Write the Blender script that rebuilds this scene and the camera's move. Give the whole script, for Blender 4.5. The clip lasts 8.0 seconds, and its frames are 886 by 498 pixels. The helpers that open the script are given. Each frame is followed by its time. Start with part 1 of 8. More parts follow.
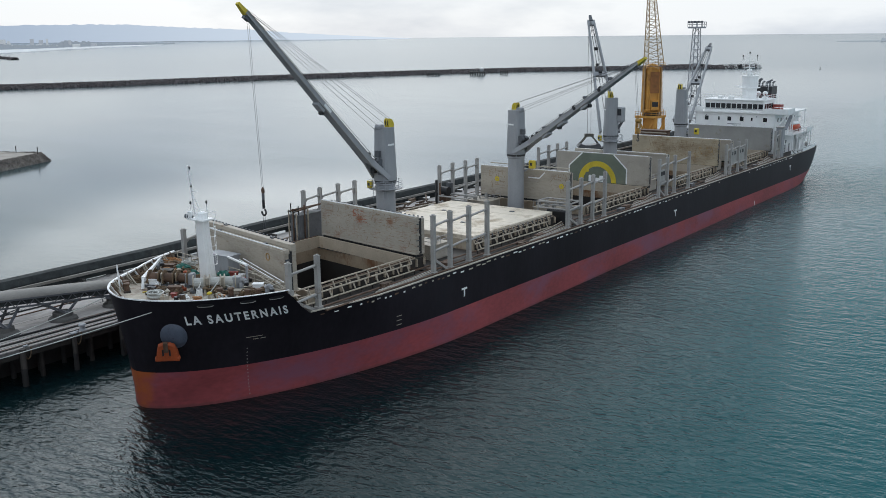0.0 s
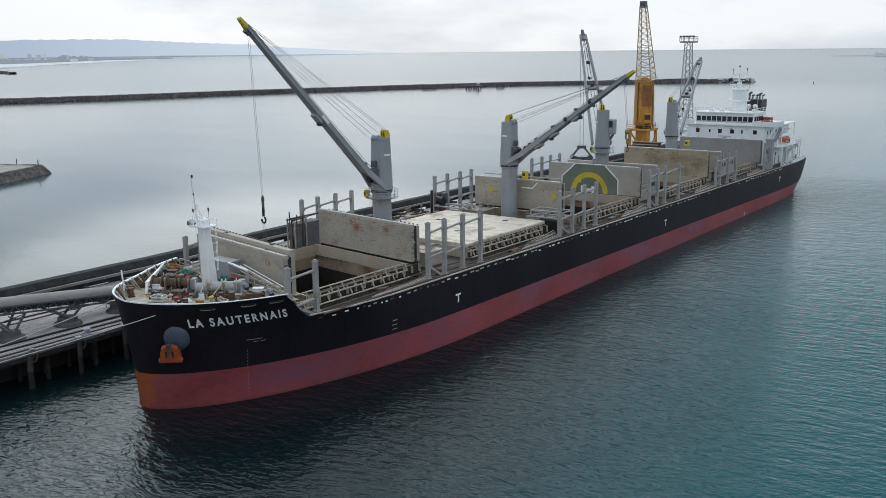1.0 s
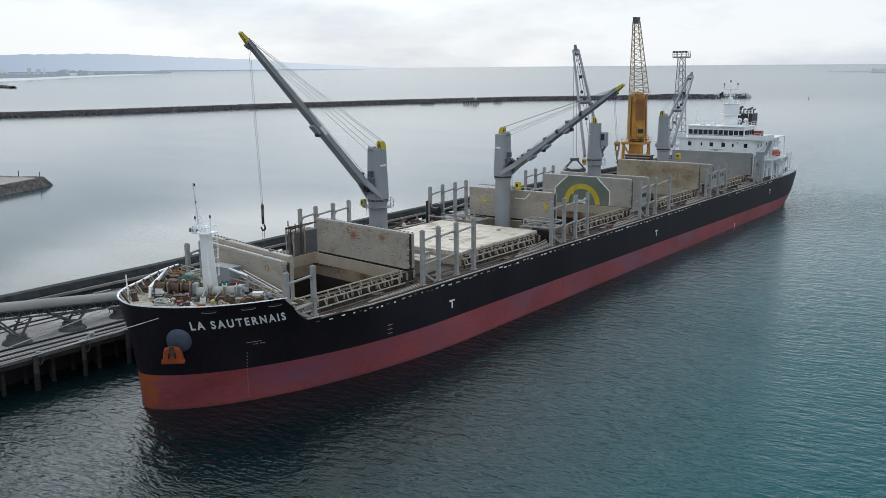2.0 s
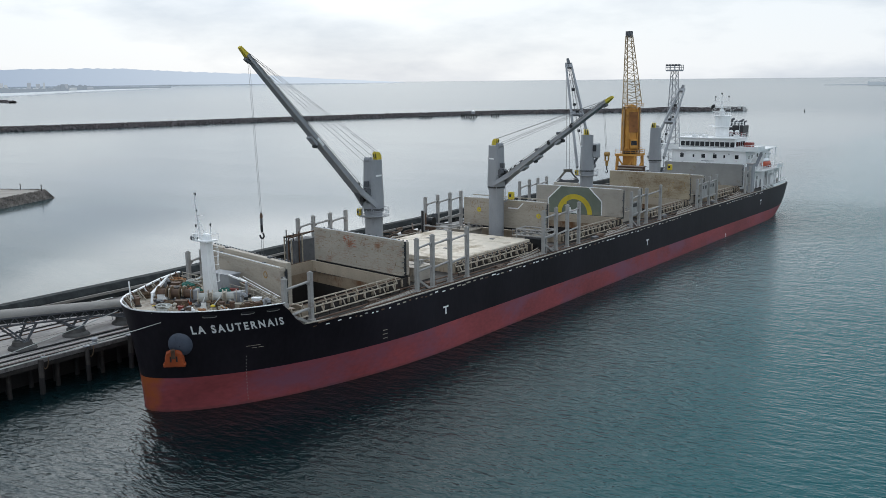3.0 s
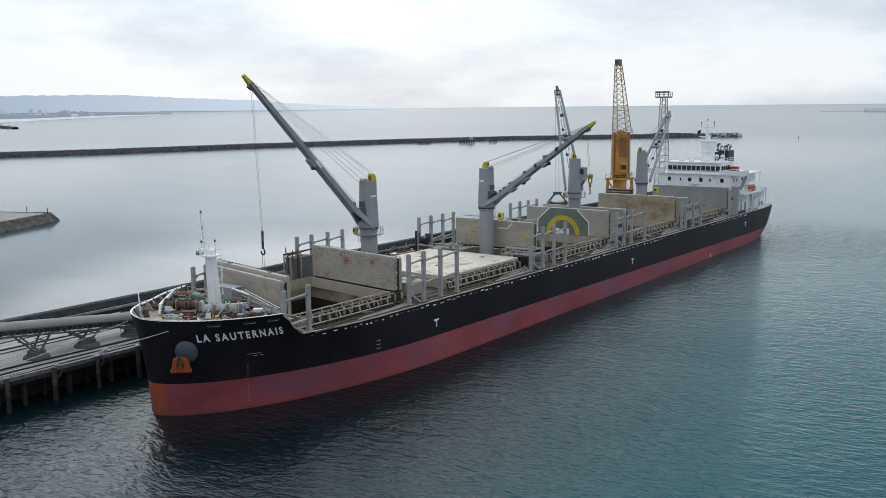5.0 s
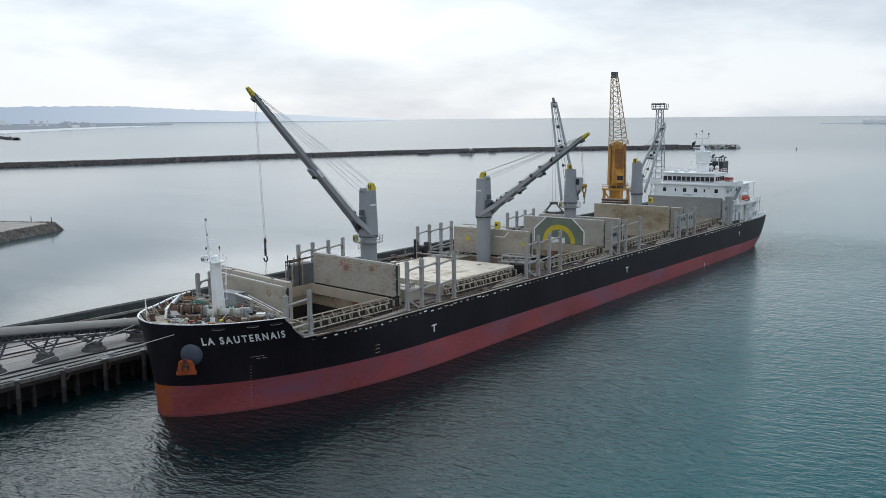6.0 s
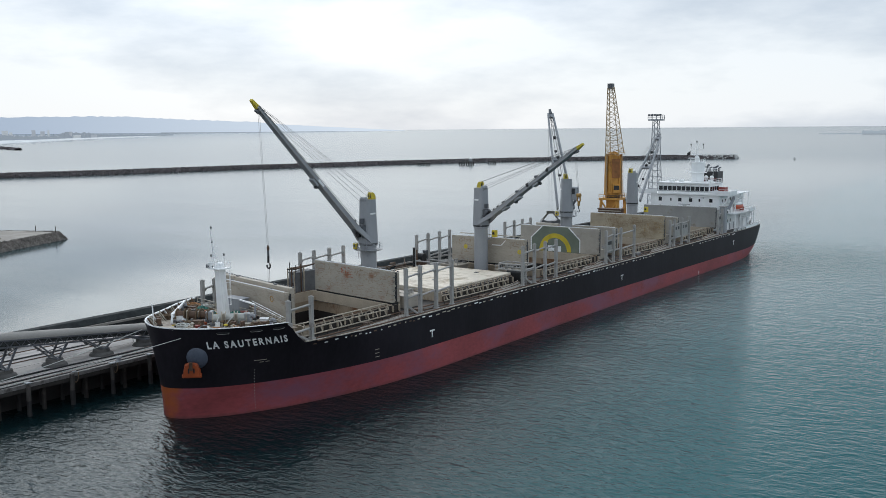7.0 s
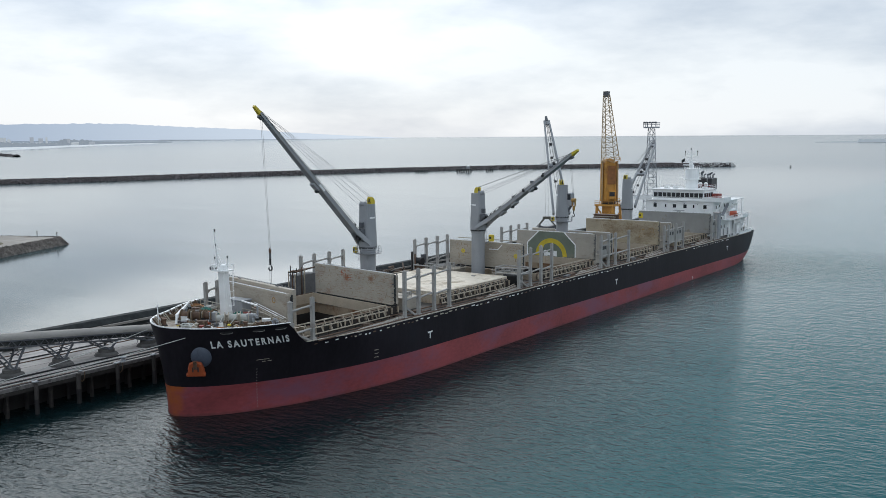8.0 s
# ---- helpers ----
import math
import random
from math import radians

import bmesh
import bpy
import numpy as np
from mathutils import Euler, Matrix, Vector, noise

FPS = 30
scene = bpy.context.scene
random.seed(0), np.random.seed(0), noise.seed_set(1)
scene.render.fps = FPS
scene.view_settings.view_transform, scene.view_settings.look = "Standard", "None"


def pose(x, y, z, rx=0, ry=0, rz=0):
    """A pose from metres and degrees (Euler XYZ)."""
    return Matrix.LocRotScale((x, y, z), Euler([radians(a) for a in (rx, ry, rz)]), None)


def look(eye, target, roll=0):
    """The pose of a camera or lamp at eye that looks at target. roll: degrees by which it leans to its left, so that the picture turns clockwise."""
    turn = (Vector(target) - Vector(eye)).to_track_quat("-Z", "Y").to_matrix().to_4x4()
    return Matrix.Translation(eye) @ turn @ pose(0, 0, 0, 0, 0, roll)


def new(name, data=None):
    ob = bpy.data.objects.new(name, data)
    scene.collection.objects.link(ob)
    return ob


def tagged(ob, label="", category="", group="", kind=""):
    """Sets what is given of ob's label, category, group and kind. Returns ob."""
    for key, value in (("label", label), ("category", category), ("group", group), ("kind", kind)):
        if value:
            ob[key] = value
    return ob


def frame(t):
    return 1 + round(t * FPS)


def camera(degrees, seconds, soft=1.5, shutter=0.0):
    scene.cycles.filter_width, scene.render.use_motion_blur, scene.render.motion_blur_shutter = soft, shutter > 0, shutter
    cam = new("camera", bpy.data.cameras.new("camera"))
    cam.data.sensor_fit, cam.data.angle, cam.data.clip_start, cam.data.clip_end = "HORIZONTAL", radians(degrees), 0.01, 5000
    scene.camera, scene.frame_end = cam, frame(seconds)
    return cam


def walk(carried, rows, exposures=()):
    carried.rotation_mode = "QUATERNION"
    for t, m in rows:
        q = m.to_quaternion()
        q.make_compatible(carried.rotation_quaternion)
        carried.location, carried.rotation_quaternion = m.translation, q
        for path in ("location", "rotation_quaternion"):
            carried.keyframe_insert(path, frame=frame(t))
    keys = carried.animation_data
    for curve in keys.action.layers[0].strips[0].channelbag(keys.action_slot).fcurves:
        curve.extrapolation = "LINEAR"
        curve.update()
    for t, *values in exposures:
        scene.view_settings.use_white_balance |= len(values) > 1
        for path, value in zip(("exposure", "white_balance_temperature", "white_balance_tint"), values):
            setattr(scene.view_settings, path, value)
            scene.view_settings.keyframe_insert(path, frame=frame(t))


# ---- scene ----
cam = camera(50.0, 8.0, soft=0.6)
PATH = [
    (0, (78.756, -54.773, 36.64), (77.605, -53.198, 36.199), -0.6),
    (0.5, (79.838, -56.078, 36.51), (78.689, -54.496, 36.085), -0.6),
    (1, (81.061, -57.446, 36.502), (79.912, -55.862, 36.09), -0.6),
    (1.5, (82.352, -58.871, 36.427), (81.203, -57.283, 36.03), -0.5),
    (3, (86.269, -62.649, 36.202), (85.119, -61.052, 35.848), -0.6),
    (3.5, (87.614, -63.993, 36.192), (86.463, -62.393, 35.851), -0.6),
    (4, (89.024, -65.284, 36.178), (87.872, -63.683, 35.85), -0.6),
    (4.5, (90.403, -66.681, 36.159), (89.249, -65.077, 35.845), -0.6),
    (6, (94.261, -71.043, 36.161), (93.105, -69.435, 35.884), -0.5),
    (6.5, (95.606, -72.579, 36.261), (94.448, -70.97, 35.995), -0.5),
    (7, (96.853, -74.034, 36.309), (95.695, -72.424, 36.053), -0.5),
    (7.5, (97.855, -75.488, 36.176), (96.699, -73.876, 35.928), -0.4),
    (8, (98.763, -76.778, 36.053), (97.608, -75.163, 35.813), -0.4),
]
walk(cam, [(t, look(e, g, r)) for t, e, g, r in PATH])

# ---------------------------------------------------------------- world and sun
scene.view_settings.exposure = 0.0
world = bpy.data.worlds.new("overcast_sky")
scene.world = world
world.use_nodes = True
wn, wl = world.node_tree.nodes, world.node_tree.links
wn.clear()
SUN_ELEV, SUN_ROT = radians(35.5), radians(315)


def wnode(kind, **kw):
    n = wn.new(kind)
    for k, v in kw.items():
        n.inputs[k].default_value = v
    return n


w_out = wn.new("ShaderNodeOutputWorld")
w_bg = wn.new("ShaderNodeBackground")
w_sky = wn.new("ShaderNodeTexSky")
w_sky.sky_type = "NISHITA"
w_sky.sun_disc = False
w_sky.sun_elevation, w_sky.sun_rotation = SUN_ELEV, SUN_ROT
w_dim = wn.new("ShaderNodeVectorMath")
w_dim.operation = "SCALE"
w_dim.inputs["Scale"].default_value = 0.10
w_tc = wn.new("ShaderNodeTexCoord")
w_map = wn.new("ShaderNodeMapping")
w_map.inputs["Scale"].default_value = (1.0, 1.0, 3.4)
w_n1 = wnode("ShaderNodeTexNoise", Scale=3.2, Detail=7.0, Roughness=0.55)
w_r1 = wn.new("ShaderNodeValToRGB")
w_r1.color_ramp.elements[0].position, w_r1.color_ramp.elements[0].color = 0.36, (0.555, 0.645, 0.765, 1)
w_r1.color_ramp.elements[1].position, w_r1.color_ramp.elements[1].color = 0.58, (0.87, 0.94, 1.015, 1)
# the veiled sun brightens the clouds round its place
SUN_AZ = radians(90) - SUN_ROT
SUN_DIR = Vector((math.cos(SUN_AZ) * math.cos(SUN_ELEV), math.sin(SUN_AZ) * math.cos(SUN_ELEV), math.sin(SUN_ELEV)))
w_dot = wn.new("ShaderNodeVectorMath")
w_dot.operation = "DOT_PRODUCT"
w_dot.inputs[1].default_value = SUN_DIR
w_pow = wn.new("ShaderNodeMapRange")
w_pow.interpolation_type = "SMOOTHSTEP"
w_pow.inputs[1].default_value, w_pow.inputs[2].default_value = 0.80, 1.0
w_pow.inputs[3].default_value, w_pow.inputs[4].default_value = 0.0, 0.52
w_glow = wn.new("ShaderNodeMath")
w_glow.operation = "ADD"
w_glow.inputs[1].default_value = 1.0
w_lit = wn.new("ShaderNodeVectorMath")
w_lit.operation = "SCALE"
wl.new(w_tc.outputs["Generated"], w_dot.inputs[0])
wl.new(w_dot.outputs["Value"], w_pow.inputs[0])
wl.new(w_pow.outputs[0], w_glow.inputs[0])
wl.new(w_glow.outputs[0], w_lit.inputs["Scale"])
w_sep = wn.new("ShaderNodeSeparateXYZ")
w_up = wn.new("ShaderNodeMapRange")
w_up.inputs[1].default_value, w_up.inputs[2].default_value = 0.12, 0.5
w_tint = wn.new("ShaderNodeMix")
w_tint.data_type = "RGBA"
w_tint.inputs[6].default_value, w_tint.inputs[7].default_value = (1.02, 1.01, 1.0, 1), (0.93, 0.985, 1.02, 1)
w_mul = wn.new("ShaderNodeVectorMath")
w_mul.operation = "MULTIPLY"
wl.new(w_tc.outputs["Generated"], w_sep.inputs[0])
wl.new(w_sep.outputs[2], w_up.inputs[0])
wl.new(w_up.outputs[0], w_tint.inputs[0])
wl.new(w_r1.outputs[0], w_mul.inputs[0])
wl.new(w_tint.outputs[2], w_mul.inputs[1])
w_mix = wn.new("ShaderNodeMix")
w_mix.data_type = "RGBA"
w_mix.inputs[0].default_value = 0.9
wl.new(w_tc.outputs["Generated"], w_map.inputs[0])
wl.new(w_map.outputs[0], w_n1.inputs["Vector"])
wl.new(w_n1.outputs[0], w_r1.inputs[0])
wl.new(w_sky.outputs[0], w_dim.inputs[0])
wl.new(w_dim.outputs[0], w_mix.inputs[6])
wl.new(w_mul.outputs[0], w_lit.inputs[0])
wl.new(w_lit.outputs[0], w_mix.inputs[7])
wl.new(w_mix.outputs[2], w_bg.inputs[0])
wl.new(w_bg.outputs[0], w_out.inputs[0])
w_bg.inputs[1].default_value = 1.0

sun = new("sun", bpy.data.lights.new("sun", "SUN"))
sun.data.energy, sun.data.angle, sun.data.color = 0.65, radians(50), (1.0, 0.97, 0.93)
sun.matrix_world = look(SUN_DIR * 300, (0, 0, 0))


# ---------------------------------------------------------------- materials
def material(name, color, rough=0.6, metal=0.0, vary=0.12, scale=0.6, fine=9.0, bump=0.02, stain=None,
             amount=0.0, stain_scale=0.35, stretch=(1, 1, 1), spec=0.5):
    """Colour with coarse and fine variation, fine relief and, if given, stains of another colour."""
    m = bpy.data.materials.new(name)
    m.use_nodes = True
    n, l = m.node_tree.nodes, m.node_tree.links
    b = n["Principled BSDF"]
    b.inputs["Roughness"].default_value = rough
    b.inputs["Metallic"].default_value = metal
    b.inputs["Specular IOR Level"].default_value = spec
    tc = n.new("ShaderNodeTexCoord")
    mp = n.new("ShaderNodeMapping")
    mp.inputs["Scale"].default_value = stretch
    l.new(tc.outputs["Object"], mp.inputs[0])
    n1 = n.new("ShaderNodeTexNoise")
    n1.inputs["Scale"].default_value, n1.inputs["Detail"].default_value = scale, 5
    n2 = n.new("ShaderNodeTexNoise")
    n2.inputs["Scale"].default_value, n2.inputs["Detail"].default_value = fine, 4
    l.new(mp.outputs[0], n1.inputs["Vector"])
    l.new(mp.outputs[0], n2.inputs["Vector"])
    add = n.new("ShaderNodeMath")
    add.operation = "MULTIPLY_ADD"
    add.inputs[1].default_value = 0.45
    l.new(n2.outputs[0], add.inputs[0])
    l.new(n1.outputs[0], add.inputs[2])
    ramp = n.new("ShaderNodeValToRGB")
    ramp.color_ramp.elements[0].position, ramp.color_ramp.elements[1].position = 0.45, 0.98
    ramp.color_ramp.elements[0].color = (*[max(0, c * (1 - vary * 1.5)) for c in color], 1)
    ramp.color_ramp.elements[1].color = (*[min(1, c * (1 + vary)) for c in color], 1)
    l.new(add.outputs[0], ramp.inputs[0])
    last = ramp.outputs[0]
    if stain:
        n3 = n.new("ShaderNodeTexNoise")
        n3.inputs["Scale"].default_value, n3.inputs["Detail"].default_value = stain_scale, 8
        n3.inputs["Roughness"].default_value = 0.68
        l.new(mp.outputs[0], n3.inputs["Vector"])
        r3 = n.new("ShaderNodeValToRGB")
        r3.color_ramp.elements[0].position = 0.66 - 0.3 * amount
        r3.color_ramp.elements[1].position = 0.80 - 0.3 * amount
        r3.color_ramp.elements[0].color, r3.color_ramp.elements[1].color = (0, 0, 0, 1), (1, 1, 1, 1)
        l.new(n3.outputs[0], r3.inputs[0])
        mx = n.new("ShaderNodeMix")
        mx.data_type = "RGBA"
        mx.inputs[7].default_value = (*stain, 1)
        l.new(r3.outputs[0], mx.inputs[0])
        l.new(last, mx.inputs[6])
        last = mx.outputs[2]
    l.new(last, b.inputs["Base Color"])
    if bump:
        bp = n.new("ShaderNodeBump")
        bp.inputs["Strength"].default_value, bp.inputs["Distance"].default_value = 0.5, bump
        l.new(add.outputs[0], bp.inputs["Height"])
        l.new(bp.outputs[0], b.inputs["Normal"])
    return m


def scratched(m, spots=(), colour=(0.24, 0.075, 0.015), base=0.0, most=0.85):
    """Adds fine horizontal scratches and vertical runs of rust, thicker round given places (x, z, reach)."""
    n, l = m.node_tree.nodes, m.node_tree.links
    b = n["Principled BSDF"]
    last = b.inputs["Base Color"].links[0].from_socket
    tc = n.new("ShaderNodeTexCoord")

    def grain(sx, sz, sc, detail):
        mp = n.new("ShaderNodeMapping")
        mp.inputs["Scale"].default_value = (sx, sx * 0.5, sz)
        l.new(tc.outputs["Object"], mp.inputs[0])
        t = n.new("ShaderNodeTexNoise")
        t.inputs["Scale"].default_value, t.inputs["Detail"].default_value, t.inputs["Roughness"].default_value = sc, detail, 0.72
        l.new(mp.outputs[0], t.inputs["Vector"])
        return t.outputs[0]

    def math_node(op, p, q):
        k = n.new("ShaderNodeMath")
        k.operation = op
        for i, v in enumerate((p, q)):
            if isinstance(v, (int, float)):
                k.inputs[i].default_value = v
            else:
                l.new(v, k.inputs[i])
        return k.outputs[0]

    lines = math_node("MAXIMUM", grain(0.45, 3.4, 2.6, 9), math_node("SUBTRACT", grain(2.6, 0.4, 1.9, 9), 0.045))
    patch = math_node("MULTIPLY", grain(0.5, 0.7, 0.9, 4), 0.55)
    total = math_node("ADD", lines, patch)
    bias = base
    for x, z, reach in spots:
        flat = n.new("ShaderNodeMapping")
        flat.inputs["Location"].default_value, flat.inputs["Scale"].default_value = (-x, 0, -z * 1.3), (1, 0, 1.3)
        l.new(tc.outputs["Object"], flat.inputs[0])
        ln = n.new("ShaderNodeVectorMath")
        ln.operation = "LENGTH"
        l.new(flat.outputs[0], ln.inputs[0])
        fall = n.new("ShaderNodeMapRange")
        fall.interpolation_type = "SMOOTHSTEP"
        fall.inputs[1].default_value, fall.inputs[2].default_value = 0.0, reach
        fall.inputs[3].default_value, fall.inputs[4].default_value = base + 0.25, base
        l.new(ln.outputs["Value"], fall.inputs[0])
        bias = math_node("MAXIMUM", fall.outputs[0], bias)
    total = math_node("ADD", total, bias)
    cut = n.new("ShaderNodeMapRange")
    cut.inputs[1].default_value, cut.inputs[2].default_value = 0.98, 1.20
    cut.inputs[3].default_value, cut.inputs[4].default_value = 0.0, most
    l.new(total, cut.inputs[0])
    mx = n.new("ShaderNodeMix")
    mx.data_type = "RGBA"
    mx.inputs[7].default_value = (*colour, 1)
    l.new(cut.outputs[0], mx.inputs[0])
    l.new(last, mx.inputs[6])
    l.new(mx.outputs[2], b.inputs["Base Color"])
    return m


RUST = (0.20, 0.075, 0.025)
M = {}
M["black_hull"] = material("black_hull_paint", (0.019, 0.0165, 0.021), 0.5, vary=0.3, scale=0.12, fine=2.5, bump=0.03, spec=0.11,
                           stain=(0.018, 0.018, 0.023), amount=0.25, stain_scale=0.10, stretch=(1, 1, 0.35))
scratched(M["black_hull"], (), (0.040, 0.030, 0.027), 0.03, 0.6)
M["white"] = material("white_paint", (0.88, 0.88, 0.87), 0.45, vary=0.06, scale=0.5, bump=0.01, stain=(0.45, 0.36, 0.27), amount=0.05)
M["cream"] = material("cream_paint", (0.45, 0.40, 0.325), 0.5, vary=0.1, scale=0.5, stain=(0.33, 0.22, 0.14), amount=0.2, stain_scale=0.7)
M["grey"] = material("grey_paint", (0.305, 0.312, 0.325), 0.5, vary=0.10, scale=0.6, stain=(0.17, 0.15, 0.14), amount=0.2, stretch=(1, 1, 0.4))
M["grey_dark"] = material("dark_grey_steel", (0.10, 0.105, 0.115), 0.5, vary=0.2)
M["post"] = material("stanchion_grey", (0.355, 0.34, 0.32), 0.55, vary=0.14, stain=(0.20, 0.15, 0.12), amount=0.3, stain_scale=0.8)
M["cover"] = material("hatch_cover_beige", (0.43, 0.375, 0.305), 0.6, vary=0.16, scale=0.3, fine=4, stain=(0.19, 0.10, 0.045),
                      amount=0.24, stain_scale=0.55, stretch=(0.5, 0.5, 1.4))
M["cover_rusty_fore"] = scratched(material("hatch_cover_rust_patches", (0.43, 0.385, 0.32), 0.6, vary=0.12, scale=0.3, fine=4, stain=(0.30, 0.23, 0.16),
                                            amount=0.22, stain_scale=0.8, stretch=(0.5, 0.5, 1.6)), ((-1.2, 3.6, 1.3), (4.6, 3.9, 0.9)), base=0.17, most=0.8)
M["cover_rusty_aft"] = scratched(material("hatch_cover_brown_streaks", (0.43, 0.355, 0.25), 0.6, vary=0.16, scale=0.3, fine=4, stain=(0.30, 0.21, 0.10),
                                           amount=0.35, stain_scale=0.8, stretch=(0.6, 0.5, 1.4)), ((-2.5, 3.6, 5.0), (3.0, 3.6, 4.6), (7.0, 3.0, 3.6), (5.0, 1.4, 3.0)), (0.17, 0.095, 0.035), base=0.08, most=0.7)
M["cover_top"] = material("hatch_top_pale", (0.74, 0.645, 0.52), 0.6, vary=0.12, scale=0.25, fine=3, stain=(0.38, 0.29, 0.19), amount=0.52, stain_scale=0.28)
M["cover_dark"] = material("hatch_cover_grey", (0.43, 0.385, 0.325), 0.6, vary=0.14, scale=0.3, stain=(0.16, 0.11, 0.08), amount=0.2)
scratched(M["cover"], (), (0.15, 0.085, 0.045), 0.14, 0.7)
scratched(M["cover_dark"], (), (0.12, 0.075, 0.05), 0.12, 0.6)
scratched(M["post"], (), (0.13, 0.09, 0.065), 0.05, 0.6)
M["rust_faint"] = material("faint_rust_lines", (0.30, 0.205, 0.125), 0.7, vary=0.35, scale=1.5)
M["cover_grey"] = material("hatch_cover_cool_grey", (0.33, 0.32, 0.30), 0.6, vary=0.12, scale=0.3, stain=(0.24, 0.19, 0.13), amount=0.25)
M["heli"] = material("helipad_green_grey", (0.165, 0.19, 0.145), 0.6, vary=0.15, scale=0.4, stain=(0.24, 0.22, 0.17), amount=0.2)
M["coaming"] = material("coaming_beige", (0.48, 0.395, 0.30), 0.6, vary=0.15, scale=0.4, stain=(0.24, 0.13, 0.06), amount=0.3, stain_scale=0.4, stretch=(1, 1, 0.5))
scratched(M["coaming"], (), (0.13, 0.07, 0.035), 0.10, 0.75)
M["trunk"] = material("hold_trunk_rusty", (0.34, 0.255, 0.175), 0.65, vary=0.2, scale=0.5, stain=(0.17, 0.075, 0.03), amount=0.6, stain_scale=0.35, stretch=(1, 1, 0.6))
# near-black walls put the deep hold's shade into the colour
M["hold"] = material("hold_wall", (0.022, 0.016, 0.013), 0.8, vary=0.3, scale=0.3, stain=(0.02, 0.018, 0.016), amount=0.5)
M["deck"] = material("deck_brown", (0.04, 0.034, 0.03), 0.7, vary=0.25, scale=0.5, stain=(0.08, 0.045, 0.03), amount=0.4, stain_scale=0.5)
M["deck_pale"] = material("forecastle_deck", (0.47, 0.41, 0.33), 0.7, vary=0.25, scale=0.6, stain=(0.17, 0.10, 0.07), amount=0.5, stain_scale=0.45)
M["yellow"] = material("yellow_paint", (0.62, 0.47, 0.035), 0.5, vary=0.15, stain=RUST, amount=0.15)
M["machinery"] = material("machinery_grey", (0.15, 0.152, 0.158), 0.6, vary=0.25, scale=0.8, stain=(0.10, 0.07, 0.05), amount=0.3)
M["ring_worn"] = material("worn_ring_paint", (0.36, 0.20, 0.05), 0.6, vary=0.3, scale=2.0, stain=RUST, amount=0.3)
M["crane_orange"] = material("harbour_crane_yellow", (0.56, 0.27, 0.05), 0.6, vary=0.2, scale=0.4, stain=(0.22, 0.085, 0.03), amount=0.35, stain_scale=0.25)
M["orange"] = material("anchor_orange", (0.36, 0.07, 0.018), 0.6, vary=0.2)
M["grab_olive"] = material("grab_paint", (0.105, 0.098, 0.08), 0.6, vary=0.3, scale=1.0, stain=(0.06, 0.045, 0.03), amount=0.3)
M["dark"] = material("black_steel", (0.018, 0.018, 0.02), 0.5, vary=0.2)
M["glass"] = material("dark_window_glass", (0.012, 0.014, 0.018), 0.08, vary=0.0, bump=0)
M["rusty"] = material("rusty_steel", (0.12, 0.07, 0.045), 0.75, vary=0.3, scale=1.2)
M["green"] = material("green_tarpaulin", (0.02, 0.13, 0.10), 0.7, vary=0.3)
M["red"] = material("red_paint", (0.27, 0.05, 0.04), 0.55, vary=0.2)
M["lifeboat"] = material("lifeboat_orange", (0.50, 0.075, 0.025), 0.45, vary=0.1)
M["concrete"] = material("wharf_concrete", (0.44, 0.405, 0.38), 0.85, vary=0.25, scale=0.25, fine=3, stain=(0.19, 0.175, 0.168), amount=0.42, stain_scale=0.2, stretch=(1, 0.35, 1))
M["kerb"] = material("worn_kerb", (0.19, 0.175, 0.168), 0.85, vary=0.4, scale=0.5, fine=3, stain=(0.06, 0.053, 0.05), amount=0.5, stain_scale=0.5)
M["concrete_dark"] = material("dark_wet_concrete", (0.09, 0.085, 0.08), 0.85, vary=0.3, scale=0.6)
# near-black: the shade under the wharf put into the colour
M["under_wharf_black"] = material("under_wharf_shade_black", (0.022, 0.02, 0.02), 0.8, vary=0.3, scale=0.6)
M["pile"] = material("weathered_pile", (0.055, 0.047, 0.043), 0.85, vary=0.35, scale=0.8, stain=(0.05, 0.045, 0.042), amount=0.45, stain_scale=0.6, stretch=(1, 1, 0.4))
M["timber"] = material("old_timber", (0.032, 0.027, 0.024), 0.85, vary=0.4, scale=1.0, stain=(0.085, 0.07, 0.06), amount=0.25, stain_scale=0.4)
M["sheet"] = material("gallery_sheeting", (0.235, 0.22, 0.20), 0.65, vary=0.2, scale=0.5, stain=(0.15, 0.125, 0.10), amount=0.42, stretch=(1, 0.3, 1))
M["conveyor_dark"] = material("conveyor_cover_dark", (0.042, 0.046, 0.046), 0.85, vary=0.35, scale=0.8, spec=0.2, stain=(0.085, 0.08, 0.07), amount=0.25)
M["rock"] = material("breakwater_rock", (0.135, 0.117, 0.117), 0.9, vary=0.4, scale=0.5, fine=3, bump=0.2, stain=(0.15, 0.10, 0.085), amount=0.3)
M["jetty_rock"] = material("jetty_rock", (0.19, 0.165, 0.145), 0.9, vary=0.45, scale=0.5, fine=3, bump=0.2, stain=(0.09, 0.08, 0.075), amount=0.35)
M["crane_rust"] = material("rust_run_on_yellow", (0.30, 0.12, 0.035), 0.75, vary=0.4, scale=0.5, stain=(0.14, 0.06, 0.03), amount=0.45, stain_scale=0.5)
M["lattice"] = material("weathered_ladder_paint", (0.42, 0.36, 0.28), 0.6, vary=0.2, scale=0.8, stain=(0.20, 0.12, 0.07), amount=0.35, stain_scale=0.9)
M["pale_rock"] = material("pale_boulders", (0.58, 0.57, 0.55), 0.9, vary=0.25, scale=0.4)
M["crane_pale"] = material("weathered_jib_paint", (0.44, 0.31, 0.17), 0.6, vary=0.2, scale=0.5, stain=(0.25, 0.20, 0.16), amount=0.3)
